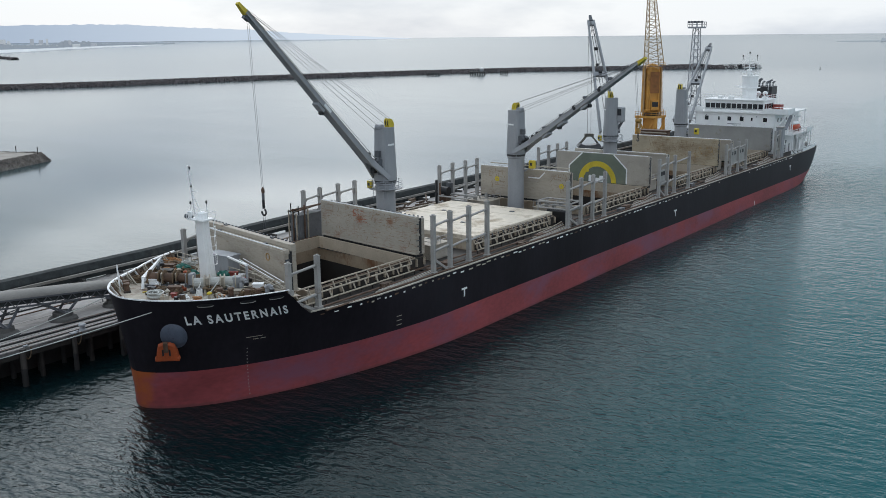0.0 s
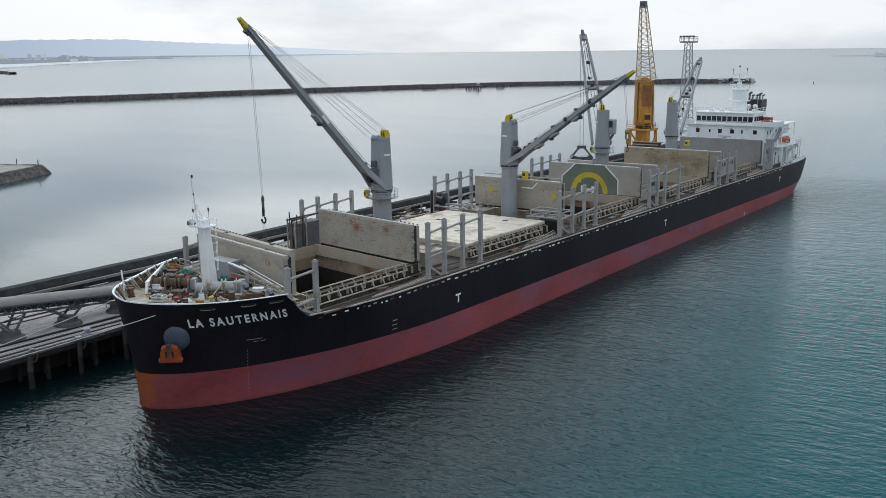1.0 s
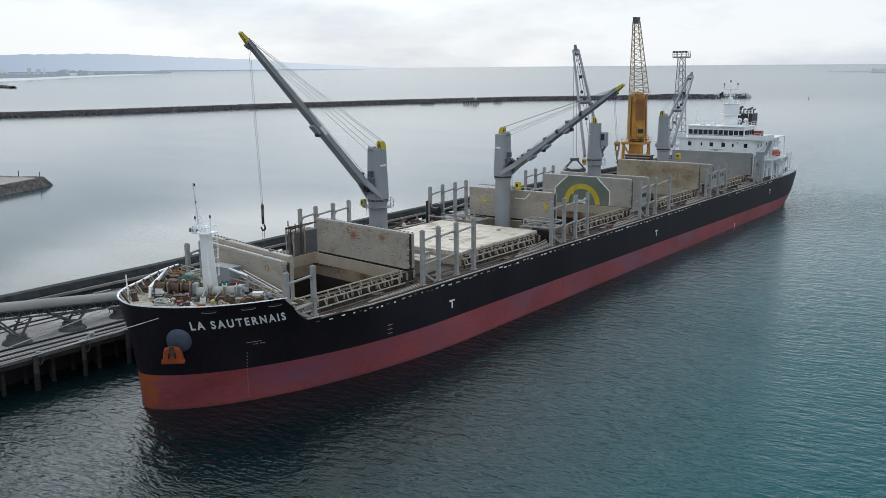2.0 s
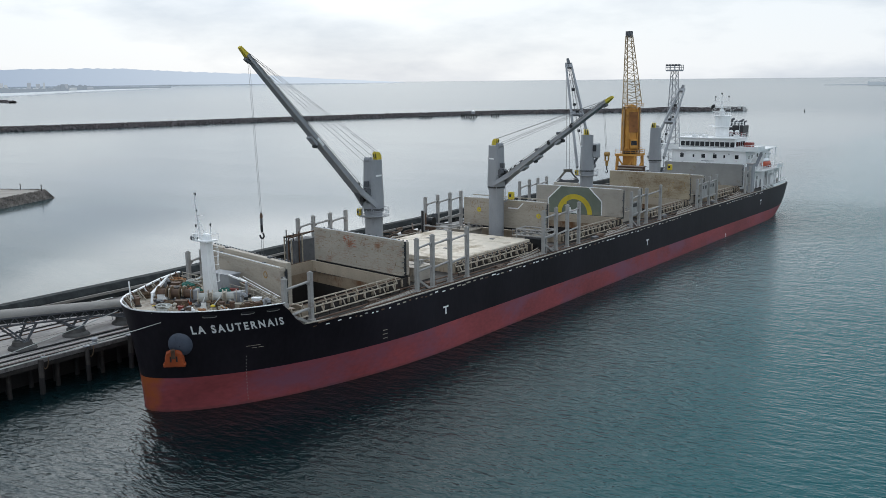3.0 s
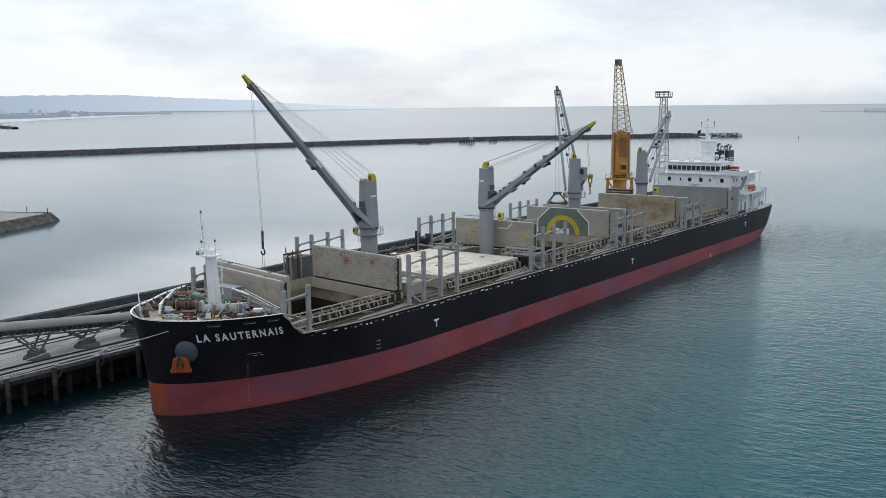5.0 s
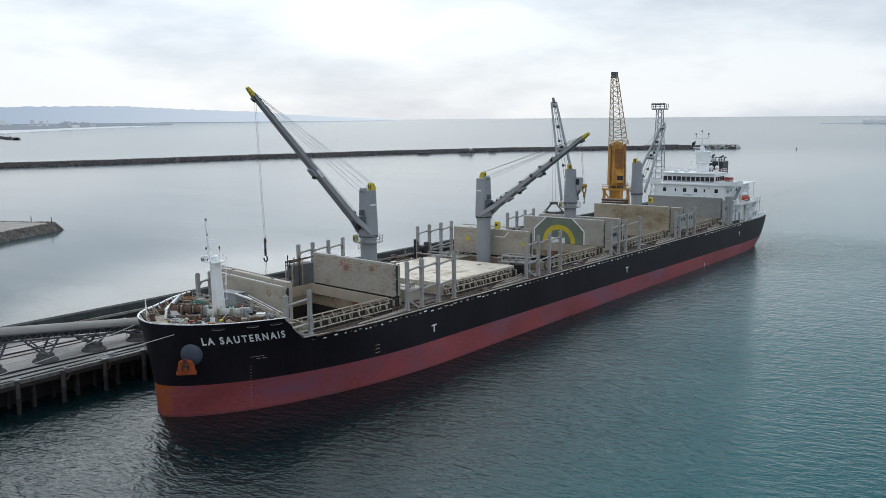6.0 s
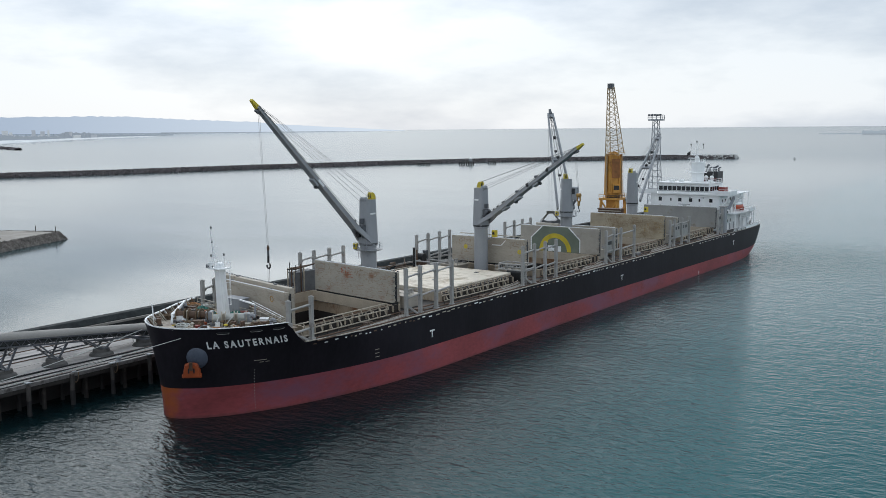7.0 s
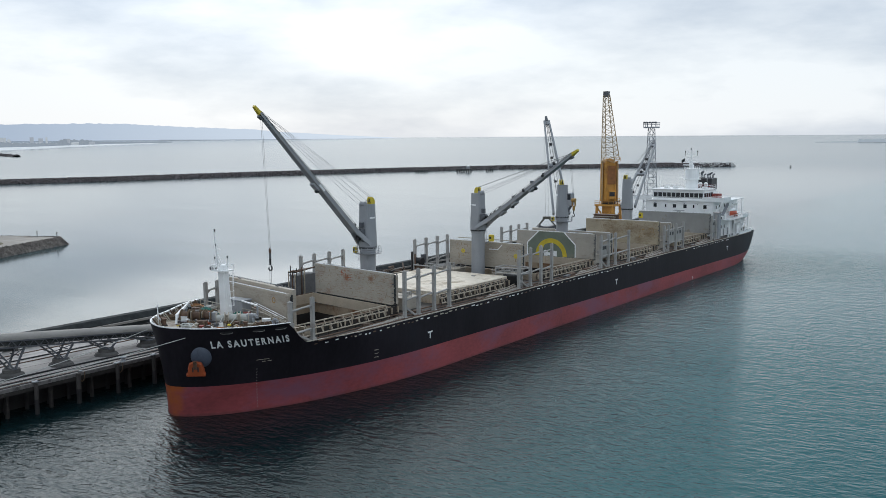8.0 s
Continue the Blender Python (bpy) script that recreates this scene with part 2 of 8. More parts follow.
M["bulwark_inside"] = material("dark_brown_plate", (0.13, 0.088, 0.06), 0.75, vary=0.4, scale=0.9, stain=(0.30, 0.26, 0.20), amount=0.35, stain_scale=0.8)
M["gravel"] = material("jetty_gravel", (0.36, 0.32, 0.28), 0.9, vary=0.2, scale=0.2)
M["galv"] = material("galvanised_steel", (0.30, 0.31, 0.33), 0.5, vary=0.1)
M["rope"] = material("mooring_rope", (0.52, 0.52, 0.49), 0.9, vary=0.2)
M["dunnage"] = material("rusty_dunnage", (0.105, 0.07, 0.05), 0.85, vary=0.5, scale=0.9, fine=5, stain=(0.24, 0.19, 0.14), amount=0.45, stain_scale=1.2)
M["rope_brown"] = material("dirty_rope", (0.17, 0.115, 0.07), 0.95, vary=0.35, scale=2.0)
M["rope_orange"] = material("orange_rope", (0.40, 0.20, 0.09), 0.95, vary=0.3, scale=2.0)
M["wire"] = material("wire_rope", (0.09, 0.09, 0.095), 0.6, vary=0.2)
M["beach"] = material("distant_beach", (0.86, 0.86, 0.85), 1.0, vary=0.05, scale=0.01, bump=0, spec=0.0)


def haze_glow_material(name="distant_hills", base=(0.10, 0.13, 0.16), near=(0.38, 0.45, 0.555), far=(0.62, 0.69, 0.77)):
    """Far land with haze put into its emission colour, thicker along the coast."""
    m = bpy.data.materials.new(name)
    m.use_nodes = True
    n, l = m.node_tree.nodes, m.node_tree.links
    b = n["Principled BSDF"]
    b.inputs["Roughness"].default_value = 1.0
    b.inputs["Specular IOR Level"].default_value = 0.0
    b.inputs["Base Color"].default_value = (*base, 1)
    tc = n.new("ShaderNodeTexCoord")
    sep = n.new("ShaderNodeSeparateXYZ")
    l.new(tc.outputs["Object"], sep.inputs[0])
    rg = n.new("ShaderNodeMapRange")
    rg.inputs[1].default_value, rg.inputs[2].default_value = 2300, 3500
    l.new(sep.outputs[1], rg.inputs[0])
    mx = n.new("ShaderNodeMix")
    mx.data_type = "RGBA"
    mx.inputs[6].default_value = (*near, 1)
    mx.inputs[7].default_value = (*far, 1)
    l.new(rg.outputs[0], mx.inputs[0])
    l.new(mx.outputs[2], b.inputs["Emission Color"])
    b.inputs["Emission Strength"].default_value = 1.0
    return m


M["far_hill"] = haze_glow_material()
M["far_land"] = haze_glow_material("distant_land", (0.08, 0.09, 0.09), (0.21, 0.245, 0.295), (0.34, 0.40, 0.46))
M["far_house"] = haze_glow_material("distant_houses", (0.18, 0.18, 0.18), (0.25, 0.285, 0.33), (0.36, 0.40, 0.45))
M["far_house_pale"] = haze_glow_material("distant_pale_houses", (0.34, 0.34, 0.33), (0.24, 0.27, 0.30), (0.36, 0.40, 0.44))


def red_material():
    """Red lower hull: faded, scuffed, with an orange rust strip on the stem."""
    m = material("red_lower_hull", (0.30, 0.060, 0.066), 0.6, vary=0.3, scale=0.08, fine=1.2, bump=0.03,
                 stain=(0.23, 0.08, 0.12), amount=0.62, stain_scale=0.06, stretch=(1, 1, 2.0))
    n, l = m.node_tree.nodes, m.node_tree.links
    b = n["Principled BSDF"]
    last = b.inputs["Base Color"].links[0].from_socket
    tc = n.new("ShaderNodeTexCoord")
    sep = n.new("ShaderNodeSeparateXYZ")
    l.new(tc.outputs["Object"], sep.inputs[0])
    noise_t = n.new("ShaderNodeTexNoise")
    noise_t.inputs["Scale"].default_value = 0.8
    l.new(tc.outputs["Object"], noise_t.inputs["Vector"])
    ma = n.new("ShaderNodeMath")
    ma.operation = "MULTIPLY_ADD"
    ma.inputs[1].default_value = 1.6
    l.new(noise_t.outputs[0], ma.inputs[0])
    l.new(sep.outputs[1], ma.inputs[2])
    rg = n.new("ShaderNodeMapRange")
    rg.inputs[1].default_value, rg.inputs[2].default_value = 0.75, 1.55
    rg.inputs[3].default_value, rg.inputs[4].default_value = 1.0, 0.0
    l.new(ma.outputs[0], rg.inputs[0])
    mx = n.new("ShaderNodeMix")
    mx.data_type = "RGBA"
    mx.inputs[7].default_value = (0.36, 0.085, 0.02, 1)
    l.new(rg.outputs[0], mx.inputs[0])
    l.new(last, mx.inputs[6])
    # dark growth just over the water
    wz = n.new("ShaderNodeMath")
    wz.operation = "MULTIPLY_ADD"
    wz.inputs[1].default_value = 0.5
    l.new(noise_t.outputs[0], wz.inputs[0])
    l.new(sep.outputs[2], wz.inputs[2])
    wg = n.new("ShaderNodeMapRange")
    wg.inputs[1].default_value, wg.inputs[2].default_value = 0.35, 0.6
    wg.inputs[3].default_value, wg.inputs[4].default_value = 0.35, 0.0
    l.new(wz.outputs[0], wg.inputs[0])
    mg = n.new("ShaderNodeMix")
    mg.data_type = "RGBA"
    mg.inputs[7].default_value = (0.05, 0.028, 0.024, 1)
    l.new(wg.outputs[0], mg.inputs[0])
    l.new(mx.outputs[2], mg.inputs[6])
    l.new(mg.outputs[2], b.inputs["Base Color"])
    return m


M["red_hull"] = red_material()


def water_material():
    """Rippled harbour water: waves fade to roughness away from the camera; silty basin, green outside, hull shade in
    the colour.
    """
    m = bpy.data.materials.new("harbour_water")
    m.use_nodes = True
    n, l = m.node_tree.nodes, m.node_tree.links
    b = n["Principled BSDF"]
    b.inputs["IOR"].default_value = 1.33
    b.inputs["Specular Tint"].default_value = (0.60, 0.92, 1.0, 1)
    tc = n.new("ShaderNodeTexCoord")
    at = tc.outputs["Object"]

    def op(kind, p, q=None, r=None):
        k = n.new("ShaderNodeMath")
        k.operation = kind
        for i, v in enumerate((p, q, r)):
            if v is None:
                continue
            if isinstance(v, (int, float)):
                k.inputs[i].default_value = v
            else:
                l.new(v, k.inputs[i])
        return k.outputs[0]

    def span(v, a, c, lo, hi, smooth=True):
        k = n.new("ShaderNodeMapRange")
        if smooth:
            k.interpolation_type = "SMOOTHSTEP"
        for i, w in enumerate((a, c, lo, hi)):
            k.inputs[i + 1].default_value = w
        l.new(v, k.inputs[0])
        return k.outputs[0]

    def cloud(scale, detail, turn=0.0, squeeze=1.0):
        mp = n.new("ShaderNodeMapping")
        mp.inputs["Rotation"].default_value = (0, 0, radians(turn))
        mp.inputs["Scale"].default_value = (1, squeeze, 1)
        tx = n.new("ShaderNodeTexNoise")
        tx.inputs["Scale"].default_value, tx.inputs["Detail"].default_value = scale, detail
        l.new(at, mp.inputs[0])
        l.new(mp.outputs[0], tx.inputs["Vector"])
        return tx.outputs[0]

    def away(x, y):
        v = n.new("ShaderNodeVectorMath")
        v.operation = "DISTANCE"
        v.inputs[1].default_value = (x, y, 0)
        l.new(at, v.inputs[0])
        return v.outputs["Value"]

    sep = n.new("ShaderNodeSeparateXYZ")
    l.new(at, sep.inputs[0])
    x, y = sep.outputs[0], sep.outputs[1]
    far = away(60, 60)
    basin = span(op("MULTIPLY_ADD", cloud(0.02, 3), 16.0, x), -20, -44, 0.0, 1.0)
    # waves of four lengths
    total = None
    for sc, turn, st, w in ((0.08, -40, 1.7, 0.12), (0.26, -32, 2.3, 0.17), (0.62, -44, 2.2, 0.14), (1.6, -24, 1.8, 0.06)):
        h = op("MULTIPLY", cloud(sc, 3, turn, st), w)
        total = h if total is None else op("ADD", total, h)
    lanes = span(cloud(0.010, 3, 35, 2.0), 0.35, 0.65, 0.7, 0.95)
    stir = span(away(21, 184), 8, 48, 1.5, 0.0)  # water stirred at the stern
    # relief fades with distance from a point near the camera
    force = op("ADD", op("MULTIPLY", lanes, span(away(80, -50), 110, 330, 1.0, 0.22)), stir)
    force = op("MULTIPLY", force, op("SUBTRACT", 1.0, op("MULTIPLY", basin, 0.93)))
    bp = n.new("ShaderNodeBump")
    bp.inputs["Distance"].default_value = 1.9
    l.new(total, bp.inputs["Height"])
    l.new(force, bp.inputs["Strength"])
    # wave normals tilt to the camera's side, so the water reflects higher sky
    lean = n.new("ShaderNodeVectorMath")
    side = n.new("ShaderNodeVectorMath")
    side.operation = "SCALE"
    side.inputs[0].default_value = (0.032, -0.044, 0.0)
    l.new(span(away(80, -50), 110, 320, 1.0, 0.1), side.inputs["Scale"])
    l.new(side.outputs[0], lean.inputs[1])
    unit = n.new("ShaderNodeVectorMath")
    unit.operation = "NORMALIZE"
    l.new(bp.outputs[0], lean.inputs[0])
    l.new(lean.outputs[0], unit.inputs[0])
    l.new(unit.outputs[0], b.inputs["Normal"])
    # fine ripples as roughness, growing away from the camera, more on the open sea
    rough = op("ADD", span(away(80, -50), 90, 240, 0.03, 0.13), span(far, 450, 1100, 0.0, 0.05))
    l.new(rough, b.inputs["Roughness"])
    # gloss is lowered off the port side and near the camera to dim reflections
    outer_gloss = op("MAXIMUM", span(op("MULTIPLY_ADD", y, 0.2, x), 8, 34, 0.5, 0.16), span(away(52, 15), 48, 125, 0.16, 0.5))
    basin_gloss = op("MULTIPLY", span(away(80, -50), 130, 340, 0.26, 0.5), span(cloud(0.013, 4, -36, 2.6), 0.36, 0.64, 0.84, 1.12))
    l.new(op("ADD", op("MULTIPLY", outer_gloss, op("SUBTRACT", 1.0, basin)), op("MULTIPLY", basin_gloss, basin)), b.inputs["Specular IOR Level"])
    # green in slow patches; near-black by the hull puts its shade into the colour
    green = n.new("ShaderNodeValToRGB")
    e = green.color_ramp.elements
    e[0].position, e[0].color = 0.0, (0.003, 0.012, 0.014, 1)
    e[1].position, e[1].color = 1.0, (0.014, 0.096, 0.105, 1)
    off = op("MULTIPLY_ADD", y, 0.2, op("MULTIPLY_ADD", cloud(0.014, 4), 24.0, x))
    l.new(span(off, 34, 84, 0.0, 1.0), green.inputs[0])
    # grey silt in the basin, also in slow patches
    silt = n.new("ShaderNodeValToRGB")
    e = silt.color_ramp.elements
    e[0].position, e[0].color = 0.32, (0.006, 0.034, 0.042, 1)
    e[1].position, e[1].color = 0.68, (0.012, 0.048, 0.056, 1)
    l.new(cloud(0.009, 5, 30, 1.8), silt.inputs[0])
    mx = n.new("ShaderNodeMix")
    mx.data_type = "RGBA"
    l.new(basin, mx.inputs[0])
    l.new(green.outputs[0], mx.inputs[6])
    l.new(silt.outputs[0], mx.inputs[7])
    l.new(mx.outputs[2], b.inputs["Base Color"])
    return m


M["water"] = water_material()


# ---------------------------------------------------------------- mesh helpers
def box(bm, x0, x1, y0, y1, z0, z1):
    vs = [bm.verts.new((x, y, z)) for z in (z0, z1) for y in (y0, y1) for x in (x0, x1)]
    for f in ((0, 2, 3, 1), (4, 5, 7, 6), (0, 1, 5, 4), (2, 6, 7, 3), (0, 4, 6, 2), (1, 3, 7, 5)):
        bm.faces.new([vs[i] for i in f])
    return vs


def tube(bm, p0, p1, r0, r1=None, seg=8, caps=True):
    """A round bar from p0 to p1."""
    r1 = r0 if r1 is None else r1
    p0, p1 = Vector(p0), Vector(p1)
    d = (p1 - p0).normalized()
    u = d.orthogonal().normalized()
    v = d.cross(u)
    rings = []
    for p, r in ((p0, r0), (p1, r1)):
        rings.append([bm.verts.new(p + (u * math.cos(a) + v * math.sin(a)) * r) for a in [2 * math.pi * i / seg for i in range(seg)]])
    for i in range(seg):
        j = (i + 1) % seg
        bm.faces.new((rings[0][i], rings[0][j], rings[1][j], rings[1][i]))
    if caps:
        bm.faces.new(rings[0][::-1])
        bm.faces.new(rings[1])


def beam(bm, p0, p1, w, h, w1=None, h1=None, up=(0, 0, 1)):
    """A square-section bar from p0 to p1, w across and h deep."""
    w1, h1 = w if w1 is None else w1, h if h1 is None else h1
    p0, p1 = Vector(p0), Vector(p1)
    d = (p1 - p0).normalized()
    u = d.cross(Vector(up))
    u = d.orthogonal().normalized() if u.length < 1e-4 else u.normalized()
    v = u.cross(d)
    r = []
    for p, a, b in ((p0, w, h), (p1, w1, h1)):
        r.append([bm.verts.new(p + u * sx * a / 2 + v * sy * b / 2) for sx, sy in ((-1, -1), (1, -1), (1, 1), (-1, 1))])
    for i in range(4):
        j = (i + 1) % 4
        bm.faces.new((r[0][i], r[0][j], r[1][j], r[1][i]))
    bm.faces.new(r[0][::-1])
    bm.faces.new(r[1])


def lathe(bm, profile, center=(0, 0, 0), seg=20):
    """Turn a profile of (radius, z) about the upright axis."""
    c = Vector(center)
    rings = [[bm.verts.new(c + Vector((r * math.cos(2 * math.pi * i / seg), r * math.sin(2 * math.pi * i / seg), z))) for i in range(seg)] for r, z in profile]
    for a, b in zip(rings, rings[1:]):
        for i in range(seg):
            j = (i + 1) % seg
            bm.faces.new((a[i], a[j], b[j], b[i]))
    bm.faces.new(rings[0][::-1])
    bm.faces.new(rings[-1])


def done(name, bm, mat, smooth=False, bevel=0.0):
    if bevel:
        bmesh.ops.bevel(bm, geom=bm.edges[:], offset=bevel, segments=1, affect="EDGES", clamp_overlap=True)
    bmesh.ops.recalc_face_normals(bm, faces=bm.faces)
    me = bpy.data.meshes.new(name)
    bm.to_mesh(me)
    bm.free()
    me.materials.append(mat)
    for p in me.polygons:
        p.use_smooth = smooth
    return me


def thing(name, at, label, category, group="", kind=""):
    ob = new(name)
    ob.location = at
    ob.empty_display_size = 0.5
    return tagged(ob, label, category, group, kind)


def part(name, bm, mat, parent, label="", smooth=False, bevel=0.0, kind=""):
    """One mesh under a thing or a part; its shape is given in the world's place."""
    ob = new(name, done(name, bm, mat, smooth, bevel))
    ob.parent = parent
    origin = Vector((0, 0, 0))
    p = parent
    while p is not None:
        origin += p.location
        p = p.parent
    ob.data.transform(Matrix.Translation(-origin))
    return tagged(ob, label, "", "", kind)


def single(name, bm, mat, label, category, group="", kind="", smooth=False, bevel=0.0):
    ob = new(name, done(name, bm, mat, smooth, bevel))
    return tagged(ob, label, category, group, kind)


def cable(bm, pts, r, seg=6, closed=False):
    """A round rope through a row of points, in one piece."""
    pts = [Vector(p) for p in pts]
    rings = []
    for i, p in enumerate(pts):
        a = pts[i - 1] if i or closed else p
        b = pts[(i + 1) % len(pts)] if i < len(pts) - 1 or closed else p
        d = (b - a).normalized()
        u = d.cross(Vector((0.31, 0.17, 0.93))).normalized()
        v = d.cross(u)
        rings.append([bm.verts.new(p + (u * math.cos(t) + v * math.sin(t)) * r) for t in [2 * math.pi * k / seg for k in range(seg)]])
    for i in range(len(rings) if closed else len(rings) - 1):
        a, b = rings[i], rings[(i + 1) % len(rings)]
        for k in range(seg):
            bm.faces.new((a[k], a[(k + 1) % seg], b[(k + 1) % seg], b[k]))


def rungs(bm, p0, p1, w, n):
    """A ladder: two stiles and n rungs."""
    p0, p1 = Vector(p0), Vector(p1)
    u = Vector((0, 1, 0)) * w / 2
    for s in (-1, 1):
        tube(bm, p0 + u * s, p1 + u * s, 0.03, seg=5)
    for i in range(n):
        p = p0.lerp(p1, (i + 0.5) / n)
        tube(bm, p - u, p + u, 0.022, seg=4)


def B(fn, *a, **k):
    bm = bmesh.new()
    fn(bm, *a, **k)
    return bm


# ---------------------------------------------------------------- sea
EYE_XY = (88.0, -64.0)


def sea_z(r):
    """Far water is lifted a little, so that its edge lies where the true horizon would."""
    return 20.5 * (max(0.0, r - 2500) / 2400) ** 2


def bearing(px, r, z=None):
    """A far place: degrees counted from east, metres from the middle of the camera's way."""
    a = radians(px)
    return Vector((EYE_XY[0] + r * math.cos(a), EYE_XY[1] + r * math.sin(a), sea_z(r) if z is None else z))


def build_sea():
    bm = bmesh.new()
    radii = [0, 60, 130, 220, 350, 520, 760, 1100, 1600, 2200] + [2500 + 120 * i for i in range(21)]
    seg = 144
    c = bm.verts.new((*EYE_XY, 0))
    prev = None
    for r in radii[1:]:
        ring = [bm.verts.new(bearing(360 * i / seg, r)) for i in range(seg)]
        for i in range(seg):
            j = (i + 1) % seg
            if prev is None:
                bm.faces.new((c, ring[i], ring[j]))
            else:
                bm.faces.new((prev[i], prev[j], ring[j], ring[i]))
        prev = ring
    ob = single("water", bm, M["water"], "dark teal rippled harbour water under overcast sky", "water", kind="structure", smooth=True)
    return ob


build_sea()


# ---------------------------------------------------------------- ship's lines
HALF, LEN = 14.2, 195.0
RIM = 12.2


def zd(y):
    """Height of the main deck's edge: the ship lies a little deeper aft."""
    return 9.05 - 0.0055 * y


def zr(y):
    """Height of the line between red and black paint."""
    return 4.15 - 0.0085 * y


def half_breadth(y, z):
    """Half the ship's width at a place along it and a height."""
    u = min(1.0, max(0.0, z / RIM)) ** 1.15
    y0, a = 0.4 - 2.33 * u, 42.0 - 21.5 * u
    s = min(1.0, max(0.0, (y - y0) / a))
    fore = (1 - (1 - s) ** 2) ** 0.6
    # run aft: full at the deck, fine at the water
    v = min(1.0, max(0.0, z / 8.0)) ** 0.7
    start, tip = 172 + 6 * v, 208 + 22 * v
    q = min(1.0, max(0.0, (y - start) / (tip - start)))
    return HALF * fore * (1 - q ** 2.2) ** 0.62


def mid_x(y, z=RIM):
    """The bow's middle line, shifted to port to fit the camera's view, more so above."""
    return (0.3 + 1.4 * min(1.0, max(0.0, z / RIM))) * max(0.0, 1 - max(y, 0.0) / 30) ** 2


def lee(y, z):
    """The starboard bow is made finer at the rim to fit the camera's view."""
    a = min(1.0, max(0.0, (y + 0.8) / 8.0))
    b = min(1.0, max(0.0, (38.0 - y) / 26.0))
    return 2.75 * (a * a * (3 - 2 * a)) ** 0.7 * b * b * (3 - 2 * b) * min(1.0, max(0.0, z / RIM))


def side_x(y, z, sgn=1):
    return mid_x(y, z) + sgn * half_breadth(y, z) + (lee(y, z) if sgn < 0 else 0.0)


def stern_y(z):
    return 193.0 + 4.0 * min(1.0, max(0.0, z / 8.0)) ** 0.65


def bow_y(z):
    return 0.4 - 2.33 * min(1.0, max(0.0, z / RIM)) ** 1.15


def top_z(y, sgn=1):
    y0 = 9.2 if sgn > 0 else 14.0
    if y < y0:
        return RIM
    if y < y0 + 3.2:
        f = (y - y0) / 3.2
        return RIM + (zd(y) - RIM) * f ** 0.92
    return zd(y)


def hull_shell(bm, lo, hi, rows):
    """Both sides of the hull between two heights that depend on the place along it."""
    n = 110
    sides = []
    for sgn in (1, -1):
        grid = []
        for i in range(n + 1):
            f = i / n
            f = f * f * (1.6 - 0.6 * f) if f < 0.5 else f * f * (1.6 - 0.6 * f)
            col = []
            for k in range(rows + 1):
                g = k / rows
                z = 6.0
                for _ in range(3):
                    yb = bow_y(z)
                    y = yb + (stern_y(z) - yb) * f
                    z = lo(y) + (hi(y, sgn) - lo(y)) * g
                col.append(bm.verts.new((side_x(y, z, sgn), y, z)))
            grid.append(col)
        for a, b in zip(grid, grid[1:]):
            for k in range(rows):
                bm.faces.new((a[k], b[k], b[k + 1], a[k + 1]))
        sides.append(grid)
    for k in range(rows):  # transom
        bm.faces.new((sides[0][-1][k], sides[1][-1][k], sides[1][-1][k + 1], sides[0][-1][k + 1]))
    bmesh.ops.remove_doubles(bm, verts=bm.verts, dist=0.02)


ship = thing("cargo_ship", (0, 0, 0), "black and red bulk cargo ship moored at a wharf", "ship")
bm = bmesh.new()
hull_shell(bm, lambda y: -3.0, lambda y, sgn: zr(y), 6)
part("lower_hull", bm, M["red_hull"], ship, "faded red lower hull with orange rust on the stem", smooth=True)
bm = bmesh.new()
hull_shell(bm, lambda y: zr(y), top_z, 12)
part("upper_hull", bm, M["black_hull"], ship, "black painted upper hull", smooth=True)


def edge_points(z_of, y0, y1, n, inset=0.0):
    pts = []
    for i in range(n + 1):
        y = y0 + (y1 - y0) * i / n
        pts.append(Vector((max(0.0, side_x(y, z_of(y)) - inset), y, z_of(y))))
    return pts


def rim_outline(z, y_end, n=26, inset=0.0, sgn=1):
    """Bow outline from the stem to y_end on one side, close-spaced at the stem."""
    b0 = bow_y(z)
    out = []
    for i in range(n + 1):
        y = b0 + (y_end - b0) * (i / n) ** 2
        out.append(Vector((mid_x(y, z) + sgn * max(0.0, half_breadth(y, z) - inset - (lee(y, z) if sgn < 0 else 0.0)), y + (inset if i == 0 else 0), z)))
    return out


# white rail plate round the forecastle
bm = bmesh.new()
for sgn in (1, -1):
    o = rim_outline(RIM, 9.3 if sgn > 0 else 14.1, sgn=sgn)
    i_ = rim_outline(RIM, 9.3 if sgn > 0 else 14.1, inset=0.2 if sgn > 0 else 0.34, sgn=sgn)
    for k in range(len(o) - 1):
        q = [o[k], o[k + 1], i_[k + 1], i_[k]]
        lo = [bm.verts.new((v.x, v.y, RIM - 0.02)) for v in q]
        hi = [bm.verts.new((v.x, v.y, RIM + (0.05 if sgn > 0 and k > 13 else 0.12))) for v in q]
        bm.faces.new(hi)
        bm.faces.new(lo[::-1])
        for a, b in ((0, 1), (1, 2), (2, 3), (3, 0)):
            bm.faces.new((lo[a], lo[b], hi[b], hi[a]))
bmesh.ops.remove_doubles(bm, verts=bm.verts, dist=0.005)
part("bulwark_rail", bm, M["white"], ship, "white painted bulwark cap rail")

# forecastle deck and the bulkhead behind it
FZ = 11.25
bm = bmesh.new()
row = [(bm.verts.new(a), bm.verts.new(b)) for a, b in zip(rim_outline(FZ, 11.0, inset=0.15), rim_outline(FZ, 14.4, inset=0.15, sgn=-1))]
for a, b in zip(row, row[1:]):
    try:
        bm.faces.new((a[0], b[0], b[1], a[1]))
    except ValueError:
        pass
bmesh.ops.remove_doubles(bm, verts=bm.verts, dist=0.01)
part("forecastle_deck", bm, M["deck_pale"], ship, "pale worn forecastle deck")
